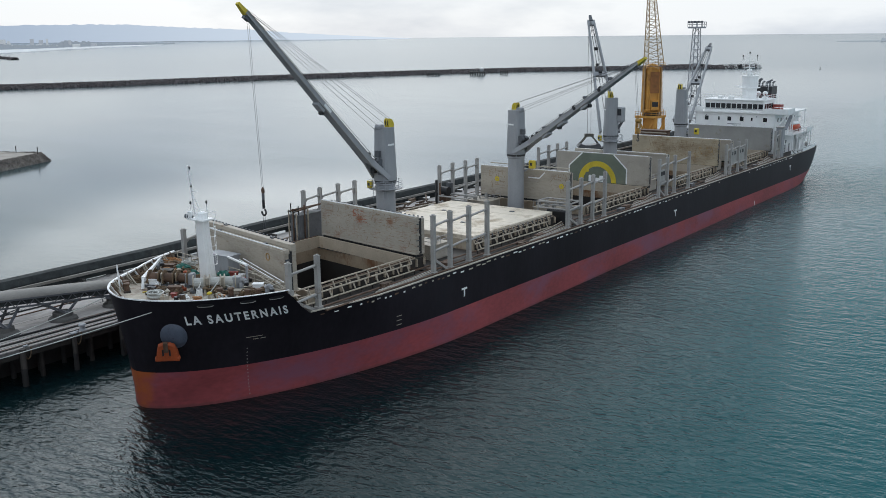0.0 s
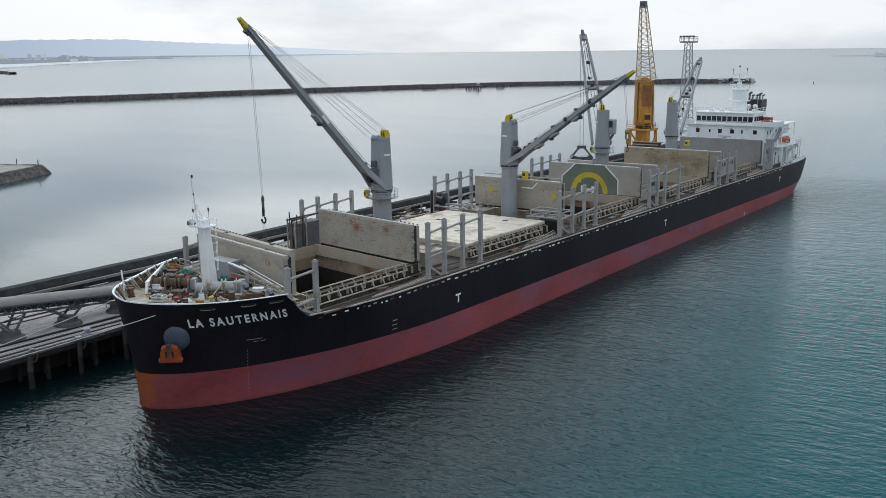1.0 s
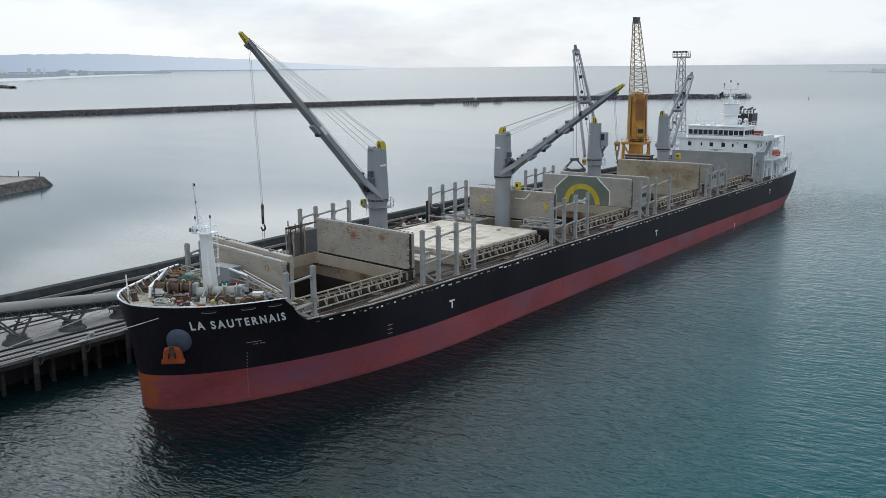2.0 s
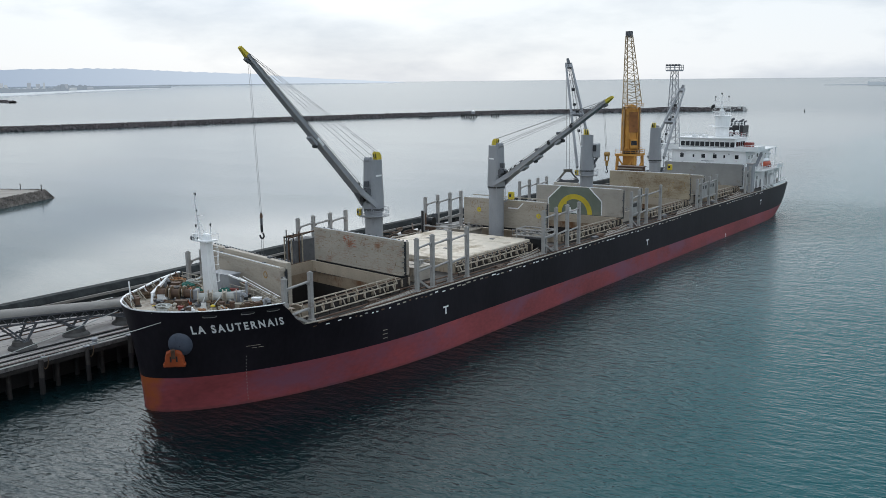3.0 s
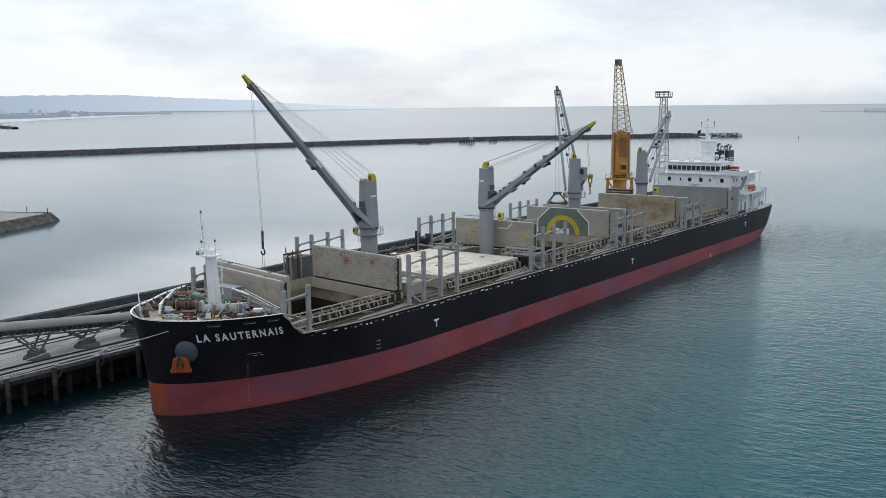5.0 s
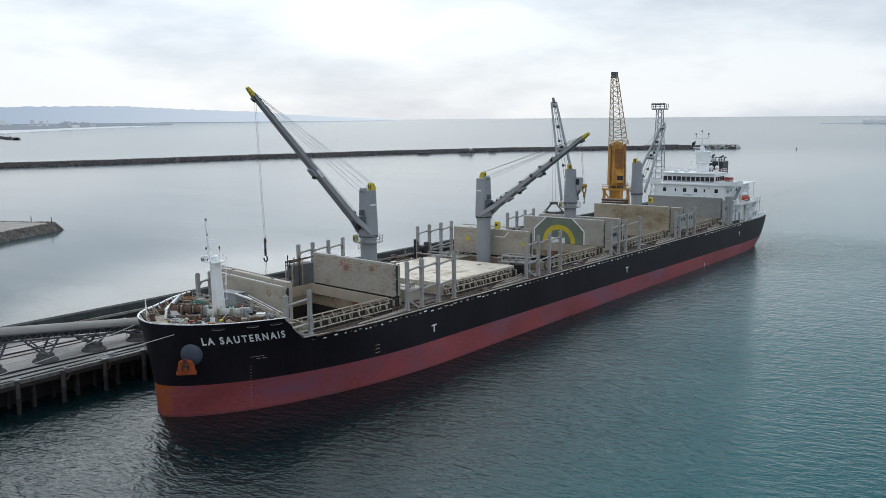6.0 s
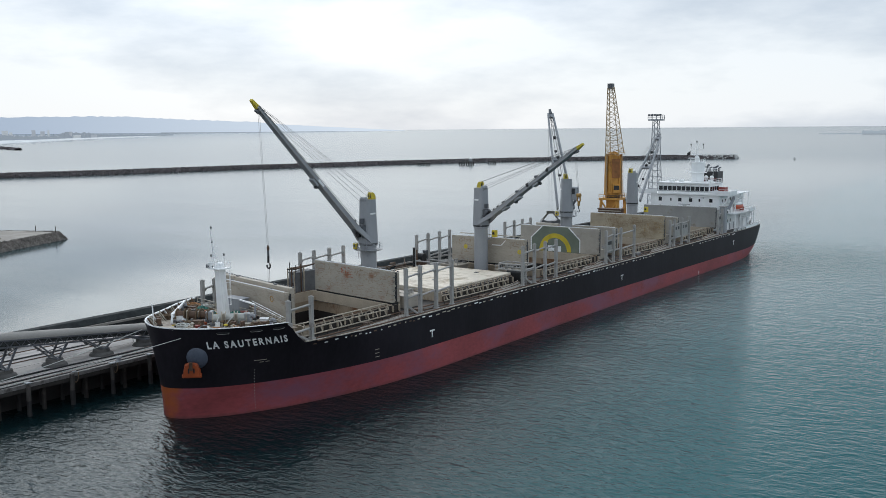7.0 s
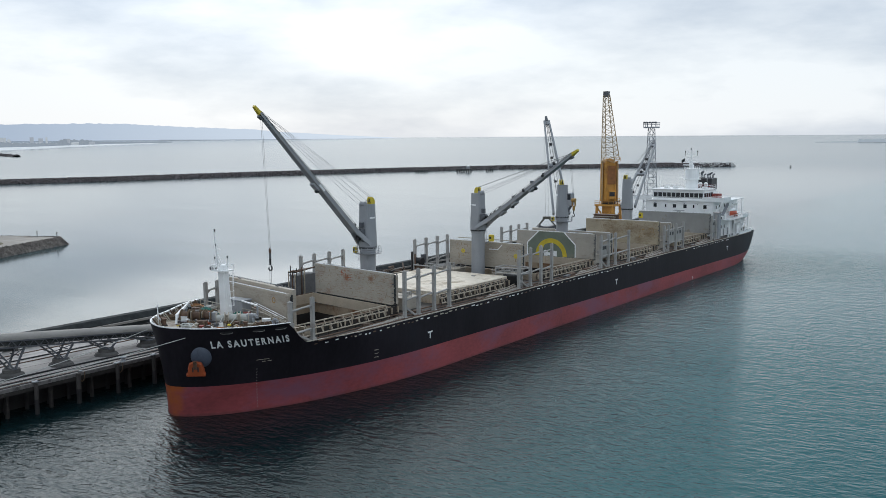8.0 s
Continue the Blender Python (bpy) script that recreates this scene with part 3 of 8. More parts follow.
part("forecastle_bulkhead", B(beam, (-10.4, 14.2, 9.9), (11.6, 11.05, 9.9), 0.24, 2.66), M["cover_dark"], ship)

# hatches: (front, back, half width) of the openings
HATCHES = [(17.3, 35.6, 9.2), (47.2, 68.0, 9.2), (78.5, 101.5, 9.2), (114.0, 135.0, 9.2), (147.5, 168.0, 9.2)]


def skew(x, y):
    """The forward hatch and its covers are skewed to fit the camera's view."""
    return -0.16 * x * min(1.0, max(0.0, (47.0 - y) / 11.0))


def deck_strip(bm, y0, y1, xin0, xout_inset, sgn, n=8):
    for i in range(n):
        ya, yb = y0 + (y1 - y0) * i / n, y0 + (y1 - y0) * (i + 1) / n
        q = []
        for y, outer in ((ya, 0), (yb, 0), (yb, 1), (ya, 1)):
            y += skew(sgn * 10.0 if outer else sgn * xin0, y)
            x = side_x(y, zd(y), sgn) - sgn * xout_inset if outer else sgn * xin0
            q.append(bm.verts.new((x, y, zd(y) - 0.25)))
        bm.faces.new(q)


bm = bmesh.new()
marks = [11.1]
for f, b, w in HATCHES:
    marks += [f, b]
marks.append(194.3)
for i in range(0, len(marks), 2):  # between hatches
    for sgn in (1, -1):
        deck_strip(bm, marks[i], marks[i + 1], 0.0, 0.15, sgn, 12)
for f, b, w in HATCHES:
    for sgn in (1, -1):
        deck_strip(bm, f, b, w, 0.15, sgn, 10)
bmesh.ops.remove_doubles(bm, verts=bm.verts, dist=0.01)
part("main_deck", bm, M["deck"], ship, "brown rust-stained main deck")


def coaming_z(y):
    return zd(y) + 1.15


for f, b, w in HATCHES:
    bm = bmesh.new()
    z0, z1 = zd(b) - 0.3, coaming_z(f)
    box(bm, -w - 0.25, w + 0.25, f - 0.25, f, z0, z1)
    box(bm, -w - 0.25, w + 0.25, b, b + 0.25, z0, z1)
    box(bm, -w - 0.25, -w, f, b, z0, z1)
    box(bm, w, w + 0.25, f, b, z0, z1)
    for v in bm.verts:
        v.co.y += skew(v.co.x, v.co.y)
    part("hatch_coaming", bm, M["coaming"], ship, "beige steel hatch coaming with rust")
    for sgn in (1, -1):  # rust along the coaming's top edge
        x_ = sgn * (w + 0.2)
        part("coaming_edge", B(tube, (x_, f + skew(x_, f), z1 + 0.03), (x_, b + skew(x_, b), z1 + 0.03), 0.07, seg=6), M["rusty"], ship, "rust-brown bar along the coaming's edge")
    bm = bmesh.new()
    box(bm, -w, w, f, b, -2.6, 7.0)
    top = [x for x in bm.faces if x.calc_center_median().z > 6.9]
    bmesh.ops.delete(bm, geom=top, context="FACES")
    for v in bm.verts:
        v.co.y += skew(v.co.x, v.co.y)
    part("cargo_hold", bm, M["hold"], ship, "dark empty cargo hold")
    bm = bmesh.new()
    box(bm, -w, w, f, b, 7.0, z0 + 0.02)
    bm.normal_update()
    ends = [x for x in bm.faces if abs(x.normal.z) > 0.5]
    bmesh.ops.delete(bm, geom=ends, context="FACES")
    for v in bm.verts:
        v.co.y += skew(v.co.x, v.co.y)
    part("hold_trunk", bm, M["trunk"], ship, "rusty upper side of the hold")


# ---------------------------------------------------------------- hatch covers
def ring_mark(bm, c, r0, r1, y, a0=0.0, a1=360.0, seg=28):
    prev = None
    for i in range(seg + 1):
        a = radians(a0 + (a1 - a0) * i / seg)
        cur = [bm.verts.new((c[0] + r * math.cos(a), yy, c[1] + r * math.sin(a))) for r in (r0, r1) for yy in (y, y - 0.03)]
        if prev:
            for k in ((0, 1), (1, 3), (3, 2), (2, 0)):
                bm.faces.new((prev[k[0]], prev[k[1]], cur[k[1]], cur[k[0]]))
        prev = cur


def cover_pair(yf, z0, z1, w, mat, label, ribs=True, ring=None, back=-0.25):
    """Two hatch panels folded up on end, back to back."""
    t = thing("hatch_cover", (0, yf + 0.75, z0 - 0.3), label, "hatch cover", "folding hatch covers")
    for k in range(2):
        bm = bmesh.new()
        ya = yf + k * 0.84
        box(bm, -w, w, ya, ya + 0.72, z0, z1 + back * k)
        part("cover_panel", bm, mat, t, bevel=0.05)
    cleat_rnd = random.Random(int(yf * 10))
    for s in (-1, 1):
        # black strip fills the dark gap between the panel ends
        part("end_gap_strip", B(box, *sorted((s * (w - 0.06), s * (w + 0.05))), yf + 0.6, yf + 0.98, z0 + 0.1, z1 - 0.2), M["dark"], t, "black strip put in the gap between the panel ends")
        for k in range(7):
            z = z0 + 0.4 + (z1 - z0 - 0.8) * k / 6 + cleat_rnd.uniform(-0.15, 0.15)
            d_ = cleat_rnd.uniform(0.05, 0.12)
            part("edge_cleat", B(box, *sorted((s * w, s * (w + d_))), yf + cleat_rnd.uniform(0.1, 0.35), yf + 0.66, z - d_, z + d_), M["grey_dark"] if k % 3 else mat, t)
    # black box put in for the dark gap under the panels
    part("base_gap_strip", B(box, -w + 0.1, w - 0.1, yf + 0.15, yf + 1.3, z0 - 0.32, z0), M["dark"], t, "black strip put in for the dark gap under the panels")
    for s in (-0.55, 0.55):
        for k in (0, 1):
            part("lifting_lug", B(box, s * w - 0.25, s * w + 0.25, yf + 0.25 + k * 0.8, yf + 0.5 + k * 0.8, z1 + back * k - 0.02, z1 + 0.16 + back * k), M["grey_dark"], t)
    # seal channel and pale pipe along the top edge
    part("seal_channel", B(box, -w + 0.1, w - 0.1, yf + 0.74, yf + 0.82, z1 - 0.9, z1 - 0.3), M["dark"], t, "dark rubber seal between the panels")
    part("edge_pipe", B(tube, (-w + 0.2, yf + 0.06, z1 + 0.09), (w - 0.2, yf + 0.06, z1 + 0.09), 0.07, seg=6), M["white"], t, "pale pipe along the top edge")
    n_ = int(w * 2 / 0.75)
    for k in range(n_):
        x = -w + 0.4 + (2 * w - 0.8) * k / (n_ - 1)
        part("wedge", B(box, x - 0.09, x + 0.09, yf + 1.5, yf + 1.66, z1 + back - 0.05, z1 + back + 0.13), M["grey_dark"], t)
    if ribs:
        for zz in (z0 + 0.12, z1 - 0.22):
            part("edge_stiffener", B(box, -w + 0.06, w - 0.06, yf - 0.07, yf + 0.02, zz - 0.08, zz + 0.08), mat, t)
    for c_ in ring or ():
        bm = bmesh.new()
        thin = len(ring) == 1
        ring_mark(bm, c_, 0.3 if thin else 0.12, 0.42, yf - 0.012)
        part("ring_mark", bm, M["ring_worn"] if thin else M["yellow"], t, "worn orange-brown painted ring" if thin else "small yellow painted ring")
    return t


def rust_strokes(cover, yf, x0, x1, z0, z1, count, seed, mat, label, upright=0.2, longest=1.4):
    """Thin scraped lines of rust on a cover's face."""
    rnd = random.Random(seed)
    bm = bmesh.new()
    for _ in range(count):
        x, z = rnd.uniform(x0, x1), z0 + (z1 - z0) * rnd.random() ** 0.7
        L, h = rnd.uniform(0.15, longest) * rnd.random(), rnd.uniform(0.025, 0.07)
        if rnd.random() < upright:
            L, h = h, L * 0.8
        d = 0.004 + 0.006 * rnd.random()
        beam(bm, (max(x0, x - L / 2), yf - d, z), (min(x1, x + L / 2) + 0.02, yf - d, z + rnd.uniform(-0.04, 0.04)), 0.006, h)
    part("rust_stroke", bm, mat, cover, label, kind="stuff")


fore_cover = cover_pair(14.95, 10.3, 14.93, 9.1, M["cover"], "beige folding hatch cover standing open on end", ring=((5.95, 13.75),), back=0.5)
fore_cover.rotation_euler.z = radians(-12.4)
second_cover = cover_pair(36.35, 10.2, 14.95, 9.3, M["cover_rusty_fore"], "beige hatch cover standing open with brown rust streaks")
rust_strokes(second_cover, 36.35, -9.0, 9.0, 11.0, 14.8, 110, 4, M["rust_faint"], "brown scraped lines of rust", 0.15)
rust_strokes(second_cover, 36.35, -2.6, 0.2, 12.6, 14.6, 45, 6, M["orange"], "orange scrawl of rust", 0.3, 1.0)
rust_strokes(second_cover, 36.35, 0.5, 6.5, 12.9, 14.7, 50, 9, M["rust_faint"], "brown scraped lines of rust", 0.3, 1.2)
second_cover.rotation_euler.z = radians(-9.0)
third_cover = cover_pair(75.0, 10.75, 15.5, 8.2, M["cover"], "beige hatch cover standing open with yellow ring marks", ring=((-4.95, 13.5), (7.0, 13.2)))
for x in (-6.6, -5.6, -2.4, 2.6, 6.4):
    part("cover_foot", B(box, x - 0.22, x + 0.22, 75.1, 75.9, 9.6, 10.75), M["grey_dark"], third_cover, "dark steel foot")
rust_strokes(third_cover, 75.0, -6.6, -3.4, 12.2, 15.0, 40, 21, M["rust_faint"], "brown runs of rust round the ring", 0.7, 1.6)
rust_strokes(third_cover, 75.0, 4.4, 8.0, 12.0, 15.2, 40, 22, M["rust_faint"], "brown runs of rust round the ring", 0.7, 1.6)
part("top_rail", B(tube, (-6.8, 75.9, 15.95), (7.9, 75.9, 15.95), 0.09, seg=6), M["cream"], third_cover)
part("white_line", B(beam, (1.0, 74.98, 14.2), (3.0, 74.98, 14.2), 0.03, 0.2), M["white"], third_cover, "white painted line")
part("white_line", B(beam, (3.0, 74.98, 14.2), (4.0, 74.98, 15.2), 0.03, 0.2), M["white"], third_cover)
heli = cover_pair(102.5, 9.7, 15.0, 9.3, M["cover_dark"], "hatch cover standing open with green helicopter circle", ribs=False)
cover_pair(112.0, 9.6, 14.4, 8.6, M["cover_dark"], "grey-beige hatch cover standing open on end")
aft_cover = cover_pair(136.0, 9.5, 15.0, 9.5, M["cover_rusty_aft"], "beige hatch cover standing open with rust streaks")
rust_strokes(aft_cover, 136.0, -6.0, 9.2, 10.4, 14.9, 150, 12, M["rust_faint"], "brown scraped lines of rust", 0.75, 2.0)
rust_strokes(aft_cover, 136.0, 4.6, 9.2, 10.6, 13.6, 50, 13, M["ring_worn"], "yellow-brown scraped lines", 0.3, 1.6)
cover_pair(145.5, 9.4, 13.9, 9.0, M["cover_dark"], "brownish grey hatch cover standing open")
cover_pair(169.0, 9.3, 14.6, 10.0, M["cover_grey"], "dark grey hatch cover standing open before the bridge")

# green octagon, yellow half ring and white letter on the fourth cover
bm = bmesh.new()
yo = 102.5 - 0.006
octo = [(-6.6, 9.72), (5.15, 9.72), (5.15, 12.5), (2.5, 14.97), (-4.0, 14.97), (-6.6, 12.5)]
f_ = [bm.verts.new((x, yo, z)) for x, z in octo]
b_ = [bm.verts.new((x, yo - 0.012, z)) for x, z in octo]
bm.faces.new(b_)
for i in range(len(octo)):
    j = (i + 1) % len(octo)
    bm.faces.new((f_[i], f_[j], b_[j], b_[i]))
part("green_octagon", bm, M["heli"], heli, "grey-green painted octagon")
bm = bmesh.new()
ring_mark(bm, (-0.75, 9.75), 2.85, 3.85, yo - 0.02, 0, 180)
part("landing_ring", bm, M["yellow"], heli, "yellow painted half ring")
bm = bmesh.new()
box(bm, -2.5, -1.55, yo - 0.05, yo - 0.02, 9.74, 10.95)
box(bm, -0.3, 0.65, yo - 0.05, yo - 0.02, 9.74, 10.95)
box(bm, -1.55, -0.3, yo - 0.05, yo - 0.02, 9.85, 10.5)
part("landing_letter", bm, M["white"], heli, "white painted letter H")
for xo, xi in ((-6.6, -3.9), (5.1, 2.45)):
    bm = bmesh.new()
    beam(bm, (xo, yo - 0.03, 9.8), (xo, yo - 0.03, 12.5), 0.24, 0.03, up=(0, 1, 0))
    beam(bm, (xo, yo - 0.03, 12.5), (xi, yo - 0.03, 14.95), 0.24, 0.03, up=(0, 1, 0))
    part("edge_line", bm, M["white"], heli, "white painted edge line")
part("inner_flap", B(box, -6.0, -0.6, 103.42, 104.0, 14.7, 15.6), M["cover_dark"], heli, "brown-grey upper edge of the inner panel", bevel=0.05)
part("tie_ring", B(tube, (-2.75, yo, 11.75), (-2.75, yo - 0.12, 11.75), 0.3, seg=12), M["yellow"], heli, "yellow tie-down disc")

# closed cover of the second hatch: four flat panels
hc = thing("hatch_cover", (0, 57.6, 9.9), "pale closed hatch cover of flat steel panels", "hatch cover", "folding hatch covers")
for k in range(4):
    ya = 47.0 + k * 5.3
    bm = bmesh.new()
    box(bm, -9.35, 9.35, ya, ya + 5.24, coaming_z(57) - 0.02, coaming_z(57) + 0.62)
    part("cover_panel", bm, M["cover_top"], hc, bevel=0.06)
for k in range(4):
    ya = 47.0 + k * 5.3
    for s in (-1, 1):
        for j in range(4):
            part("edge_cleat", B(box, s * 9.35 - 0.12, s * 9.35 + 0.12, ya + 0.5 + j * 1.3, ya + 0.8 + j * 1.3, coaming_z(57) - 0.25, coaming_z(57) + 0.2), M["grey_dark"], hc)
for px_, py_ in ((-3.5, 49.4), (4.2, 64.9), (-5.0, 60.2), (2.8, 54.0)):
    part("lifting_pad", B(box, px_ - 0.35, px_ + 0.35, py_ - 0.25, py_ + 0.25, coaming_z(57) + 0.6, coaming_z(57) + 0.7), M["grey_dark"], hc)


# ---------------------------------------------------------------- deck cranes
def crane_platform(c, o, y, ring_z):
    bm = bmesh.new()
    lathe(bm, [(2.15, ring_z - 1.0), (2.25, ring_z - 0.9)], (0, y, 0), 20)
    part("platform", bm, M["grey"], c)
    bm = bmesh.new()
    for i in range(14):
        a0, a1 = 2 * math.pi * i / 14, 2 * math.pi * (i + 1) / 14
        p0 = o + Vector((2.2 * math.cos(a0), 2.2 * math.sin(a0), ring_z - 0.9))
        p1 = o + Vector((2.2 * math.cos(a1), 2.2 * math.sin(a1), ring_z - 0.9))
        tube(bm, p0, p0 + Vector((0, 0, 1.0)), 0.035, seg=5)
        for h in (0.5, 1.0):
            tube(bm, p0 + Vector((0, 0, h)), p1 + Vector((0, 0, h)), 0.03, seg=5)
    part("platform_rail", bm, M["galv"], c)
    q = o - Vector((1.5, 1.4, 0)) + Vector((0, 0, ring_z - 0.4))
    part("control_box", B(box, q.x - 0.3, q.x + 0.3, q.y - 0.28, q.y + 0.28, q.z - 0.45, q.z + 0.5), M["yellow"], c, "yellow box on the platform", bevel=0.05)
    part("box_vent", B(box, q.x - 0.18, q.x + 0.18, q.y - 0.31, q.y - 0.27, q.z - 0.15, q.z + 0.25), M["dark"], c)


def deck_crane(y, tip, label, hook_z=None, swing=(0.55, 0.4), big=1.0, cab=False, open_jib=False, grab_z=None, top=25.0, ring_z=18.0, platform=True, busy=True):
    """Pedestal, slewing tower, box jib with wires, platform and head sheaves."""
    base = zd(y) - 0.25
    c = thing("deck_crane", (0, y, base), label, "ship crane", "deck cranes")
    tip = Vector(tip)
    fwd = Vector((tip.x, tip.y - y, 0)).normalized()
    tip -= (tip - Vector((0, y, ring_z))).normalized() * 1.2
    side = Vector((-fwd.y, fwd.x, 0))
    o = Vector((0, y, 0))
    bm = bmesh.new()
    lathe(bm, [(1.55, base), (1.30, base + 1.2), (1.25, ring_z - 0.5), (1.42, ring_z - 0.35), (1.42, ring_z - 0.15)], (0, y, 0), 24)
    part("pedestal", bm, M["grey"], c, smooth=False)
    part("slewing_ring", B(lathe, [(1.46, ring_z - 0.15), (1.46, ring_z + 0.12)], (0, y, 0), 24), M["dark"], c, "black slewing ring")
    # tower: rounded back, flat front, tapering
    bm = bmesh.new()
    prev = None
    for z, hw, hd in ((ring_z + 0.12, 1.28, 1.30), (ring_z + 1.5, 1.26, 1.28), (top - 2.0, 1.14, 1.15), (top, 1.10, 1.10)):
        cur = []
        for a in range(16):
            an = 2 * math.pi * a / 16
            ca, sa = math.cos(an), math.sin(an)
            e = 0.55
            u = math.copysign(abs(ca) ** e, ca) * hd
            v = math.copysign(abs(sa) ** e, sa) * hw
            cur.append(bm.verts.new(o + fwd * u + side * v + Vector((0, 0, z))))
        if prev:
            for i in range(16):
                bm.faces.new((prev[i], prev[(i + 1) % 16], cur[(i + 1) % 16], cur[i]))
        else:
            bm.faces.new(cur[::-1])
        prev = cur
    bm.faces.new(prev)
    part("tower", bm, M["grey"], c, "grey painted slewing tower")
    # name plate bars
    for s in (-1, 1):
        p = o + side * s * 1.13 + Vector((0, 0, top - 2.2))
        part("name_plate", B(beam, p - fwd * 0.55, p + fwd * 0.55, 0.08, 0.24), M["white"], c, "white name plate")
    # head sheaves
    for s in (0.02, 0.36, 0.7):  # thin arched cheek plates with sheaves between them
        bm = bmesh.new()
        arc = [(-1.05, 0.0), (-1.0, 0.55), (-0.7, 1.0), (-0.25, 1.12), (0.0, 0.85), (-0.1, 0.0)]
        fa = [bm.verts.new(o + fwd * u + side * (s - 0.06) + Vector((0, 0, top + w))) for u, w in arc]
        fb = [bm.verts.new(o + fwd * u + side * (s + 0.06) + Vector((0, 0, top + w))) for u, w in arc]
        bm.faces.new(fa)
        bm.faces.new(fb[::-1])
        for i in range(6):
            bm.faces.new((fa[i], fa[(i + 1) % 6], fb[(i + 1) % 6], fb[i]))
        part("sheave_cheek", bm, M["yellow"], c, "yellow cheek plate of the head sheaves")
    for s in (0.19, 0.53):
        p = o - fwd * 0.5 + side * s + Vector((0, 0, top + 0.55))
        part("head_sheave", B(tube, p - side * 0.1, p + side * 0.1, 0.46, seg=16), M["dark"], c, "dark sheave on top of the tower")
    p = o + fwd * 0.85 + Vector((0, 0, top + 0.05))
    part("lead_sheave", B(tube, p - side * 0.5, p + side * 0.5, 0.4, seg=14), M["grey"], c)
    part("sheave_bracket", B(beam, o + fwd * 0.3 + Vector((0, 0, top - 0.5)), p, 0.8, 0.4), M["grey"], c)
    # platform with rail
    if platform:
        crane_platform(c, o, y, ring_z)
    # jib: two tapering box girders joined by cross plates
    heel = o + fwd * 0.7 + Vector((0, 0, ring_z + 0.55))
    d = (tip - heel).normalized()
    up = side.cross(d) if side.cross(d).z > 0 else -side.cross(d)
    for s in (-1, 1):
        bm = bmesh.new()
        if open_jib:
            beam(bm, heel + side * s * 1.75, tip + side * s * 0.55, 0.4, 0.8, 0.32, 0.5, up=up)
            part("jib_girder", bm, M["grey"], c, "grey box girder of the jib")
            continue
        beam(bm, heel + side * s * 1.4, heel + d * 3.2 + side * s * 0.52, 0.32, 0.6, 0.32, 0.8, up=up)
        beam(bm, heel + d * 3.2 + side * s * 0.52, tip + side * s * 0.27, 0.32, 0.8, 0.24, 0.45, up=up)
        part("jib_girder", bm, M["grey"], c, "grey box girder of the jib")
    bm = bmesh.new()
    L = (tip - heel).length
    if open_jib:
        for f_ in (0.5, 0.97):
            p = heel + d * L * f_
            w_ = 1.75 - 1.2 * f_
            part("cross_box", B(beam, p - side * w_, p + side * w_, 0.9, 0.55, up=up), M["grey"], c)
        for s in (-1, 1):
            part("jib_wire", B(tube, heel + d * 3 + side * s * 0.35, tip + side * s * 0.2, 0.05, seg=5), M["wire"], c)
    for e_ in () if open_jib else (-1, 1):  # flange plates that close the girder box
        part("jib_plate", B(beam, heel + d * 3.3 + up * e_ * 0.34, tip + up * e_ * 0.18, 1.0, 0.06, 0.5, 0.06, up=up), M["grey"], c)
    k = L if open_jib else 5.0
    while k < L - 1:
        w_ = 0.52 - 0.24 * (k - 3.2) / (L - 3.2)
        p = heel + d * k
        part("cross_plate", B(beam, p - side * w_ + up * 0.5 * (1 - 0.5 * k / L), p + side * w_ + up * 0.5 * (1 - 0.5 * k / L), 0.18, 0.12, up=up), M["grey"], c)
        k += 2.6
    if not open_jib:
        for s in (-1, 1):
            for e_ in (-1, 1):
                part("edge_chord", B(tube, heel + d * 3.3 + side * s * 0.69 + up * e_ * 0.36, tip + side * s * 0.4 + up * e_ * 0.18, 0.05, seg=5), M["post"], c)
            part("jib_wire", B(tube, heel + d * 2 + side * s * 0.3 + up * 0.9, tip + side * s * 0.2 + up * 0.35, 0.03, seg=5), M["wire"], c)
            for f_ in (0.52, 0.72) if busy else ():
                p = heel + d * L * f_ + side * s * (0.69 - 0.25 * f_) + up * 0.1
                part("side_sheave", B(tube, p, p + side * s * 0.14, 0.26, seg=16), M["dark"], c)
        for f_ in (0.25, 0.4, 0.6, 0.8) if busy else ():
            p = heel + d * L * f_ + up * 0.65
            part("wire_guide", B(beam, p - side * 0.4, p + side * 0.4, 0.25, 0.4, up=up), M["grey_dark"], c)
        p = heel + d * L * 0.46 + side * 0.62
        part("warning_mark", B(beam, p - d * 0.7, p + d * 0.7, 0.05, 0.35, up=up), M["white"], c, "pale worn lettering panel too small to read")
    for k in () if open_jib else (6.5, 10.2, 15.5) if busy else (14.0,):
        p = heel + d * k - up * 0.55
        part("jib_bracket", B(beam, p - d * 0.5, p + d * 0.9, 1.0, 0.35, up=up), M["grey"], c)
    bm.free()
    for k, s in ((4.0, 0.5), (5.2, 0.5), (13.8, 0.35), (19.5, 0.3)) if busy else ((4.0, 0.5),):
        p = heel + d * k + up * s
        part("jib_sheave", B(tube, p - side * 0.3, p + side * 0.3, 0.34, seg=12), M["dark"], c, "black wire sheave on the jib")
    for k in (9.6, 16.4) if busy else (13.4,):
        p = heel + d * k - up * 0.75
        part("jib_sheave", B(tube, p - side * 0.25, p + side * 0.25, 0.28, seg=12), M["dark"], c)
    bm = bmesh.new()
    beam(bm, tip - d * 0.2, tip + d * 1.3, 0.7, 0.55, 0.5, 0.32, up=up)
    part("jib_head", bm, M["grey_dark"] if open_jib else M["yellow"], c, "dark jib head" if open_jib else "yellow jib head")
    part("head_bracket", B(beam, tip - d * 1.0 - up * 0.3, tip - d * 0.2 - up * 0.45, 0.55, 0.35), M["grey_dark"], c)
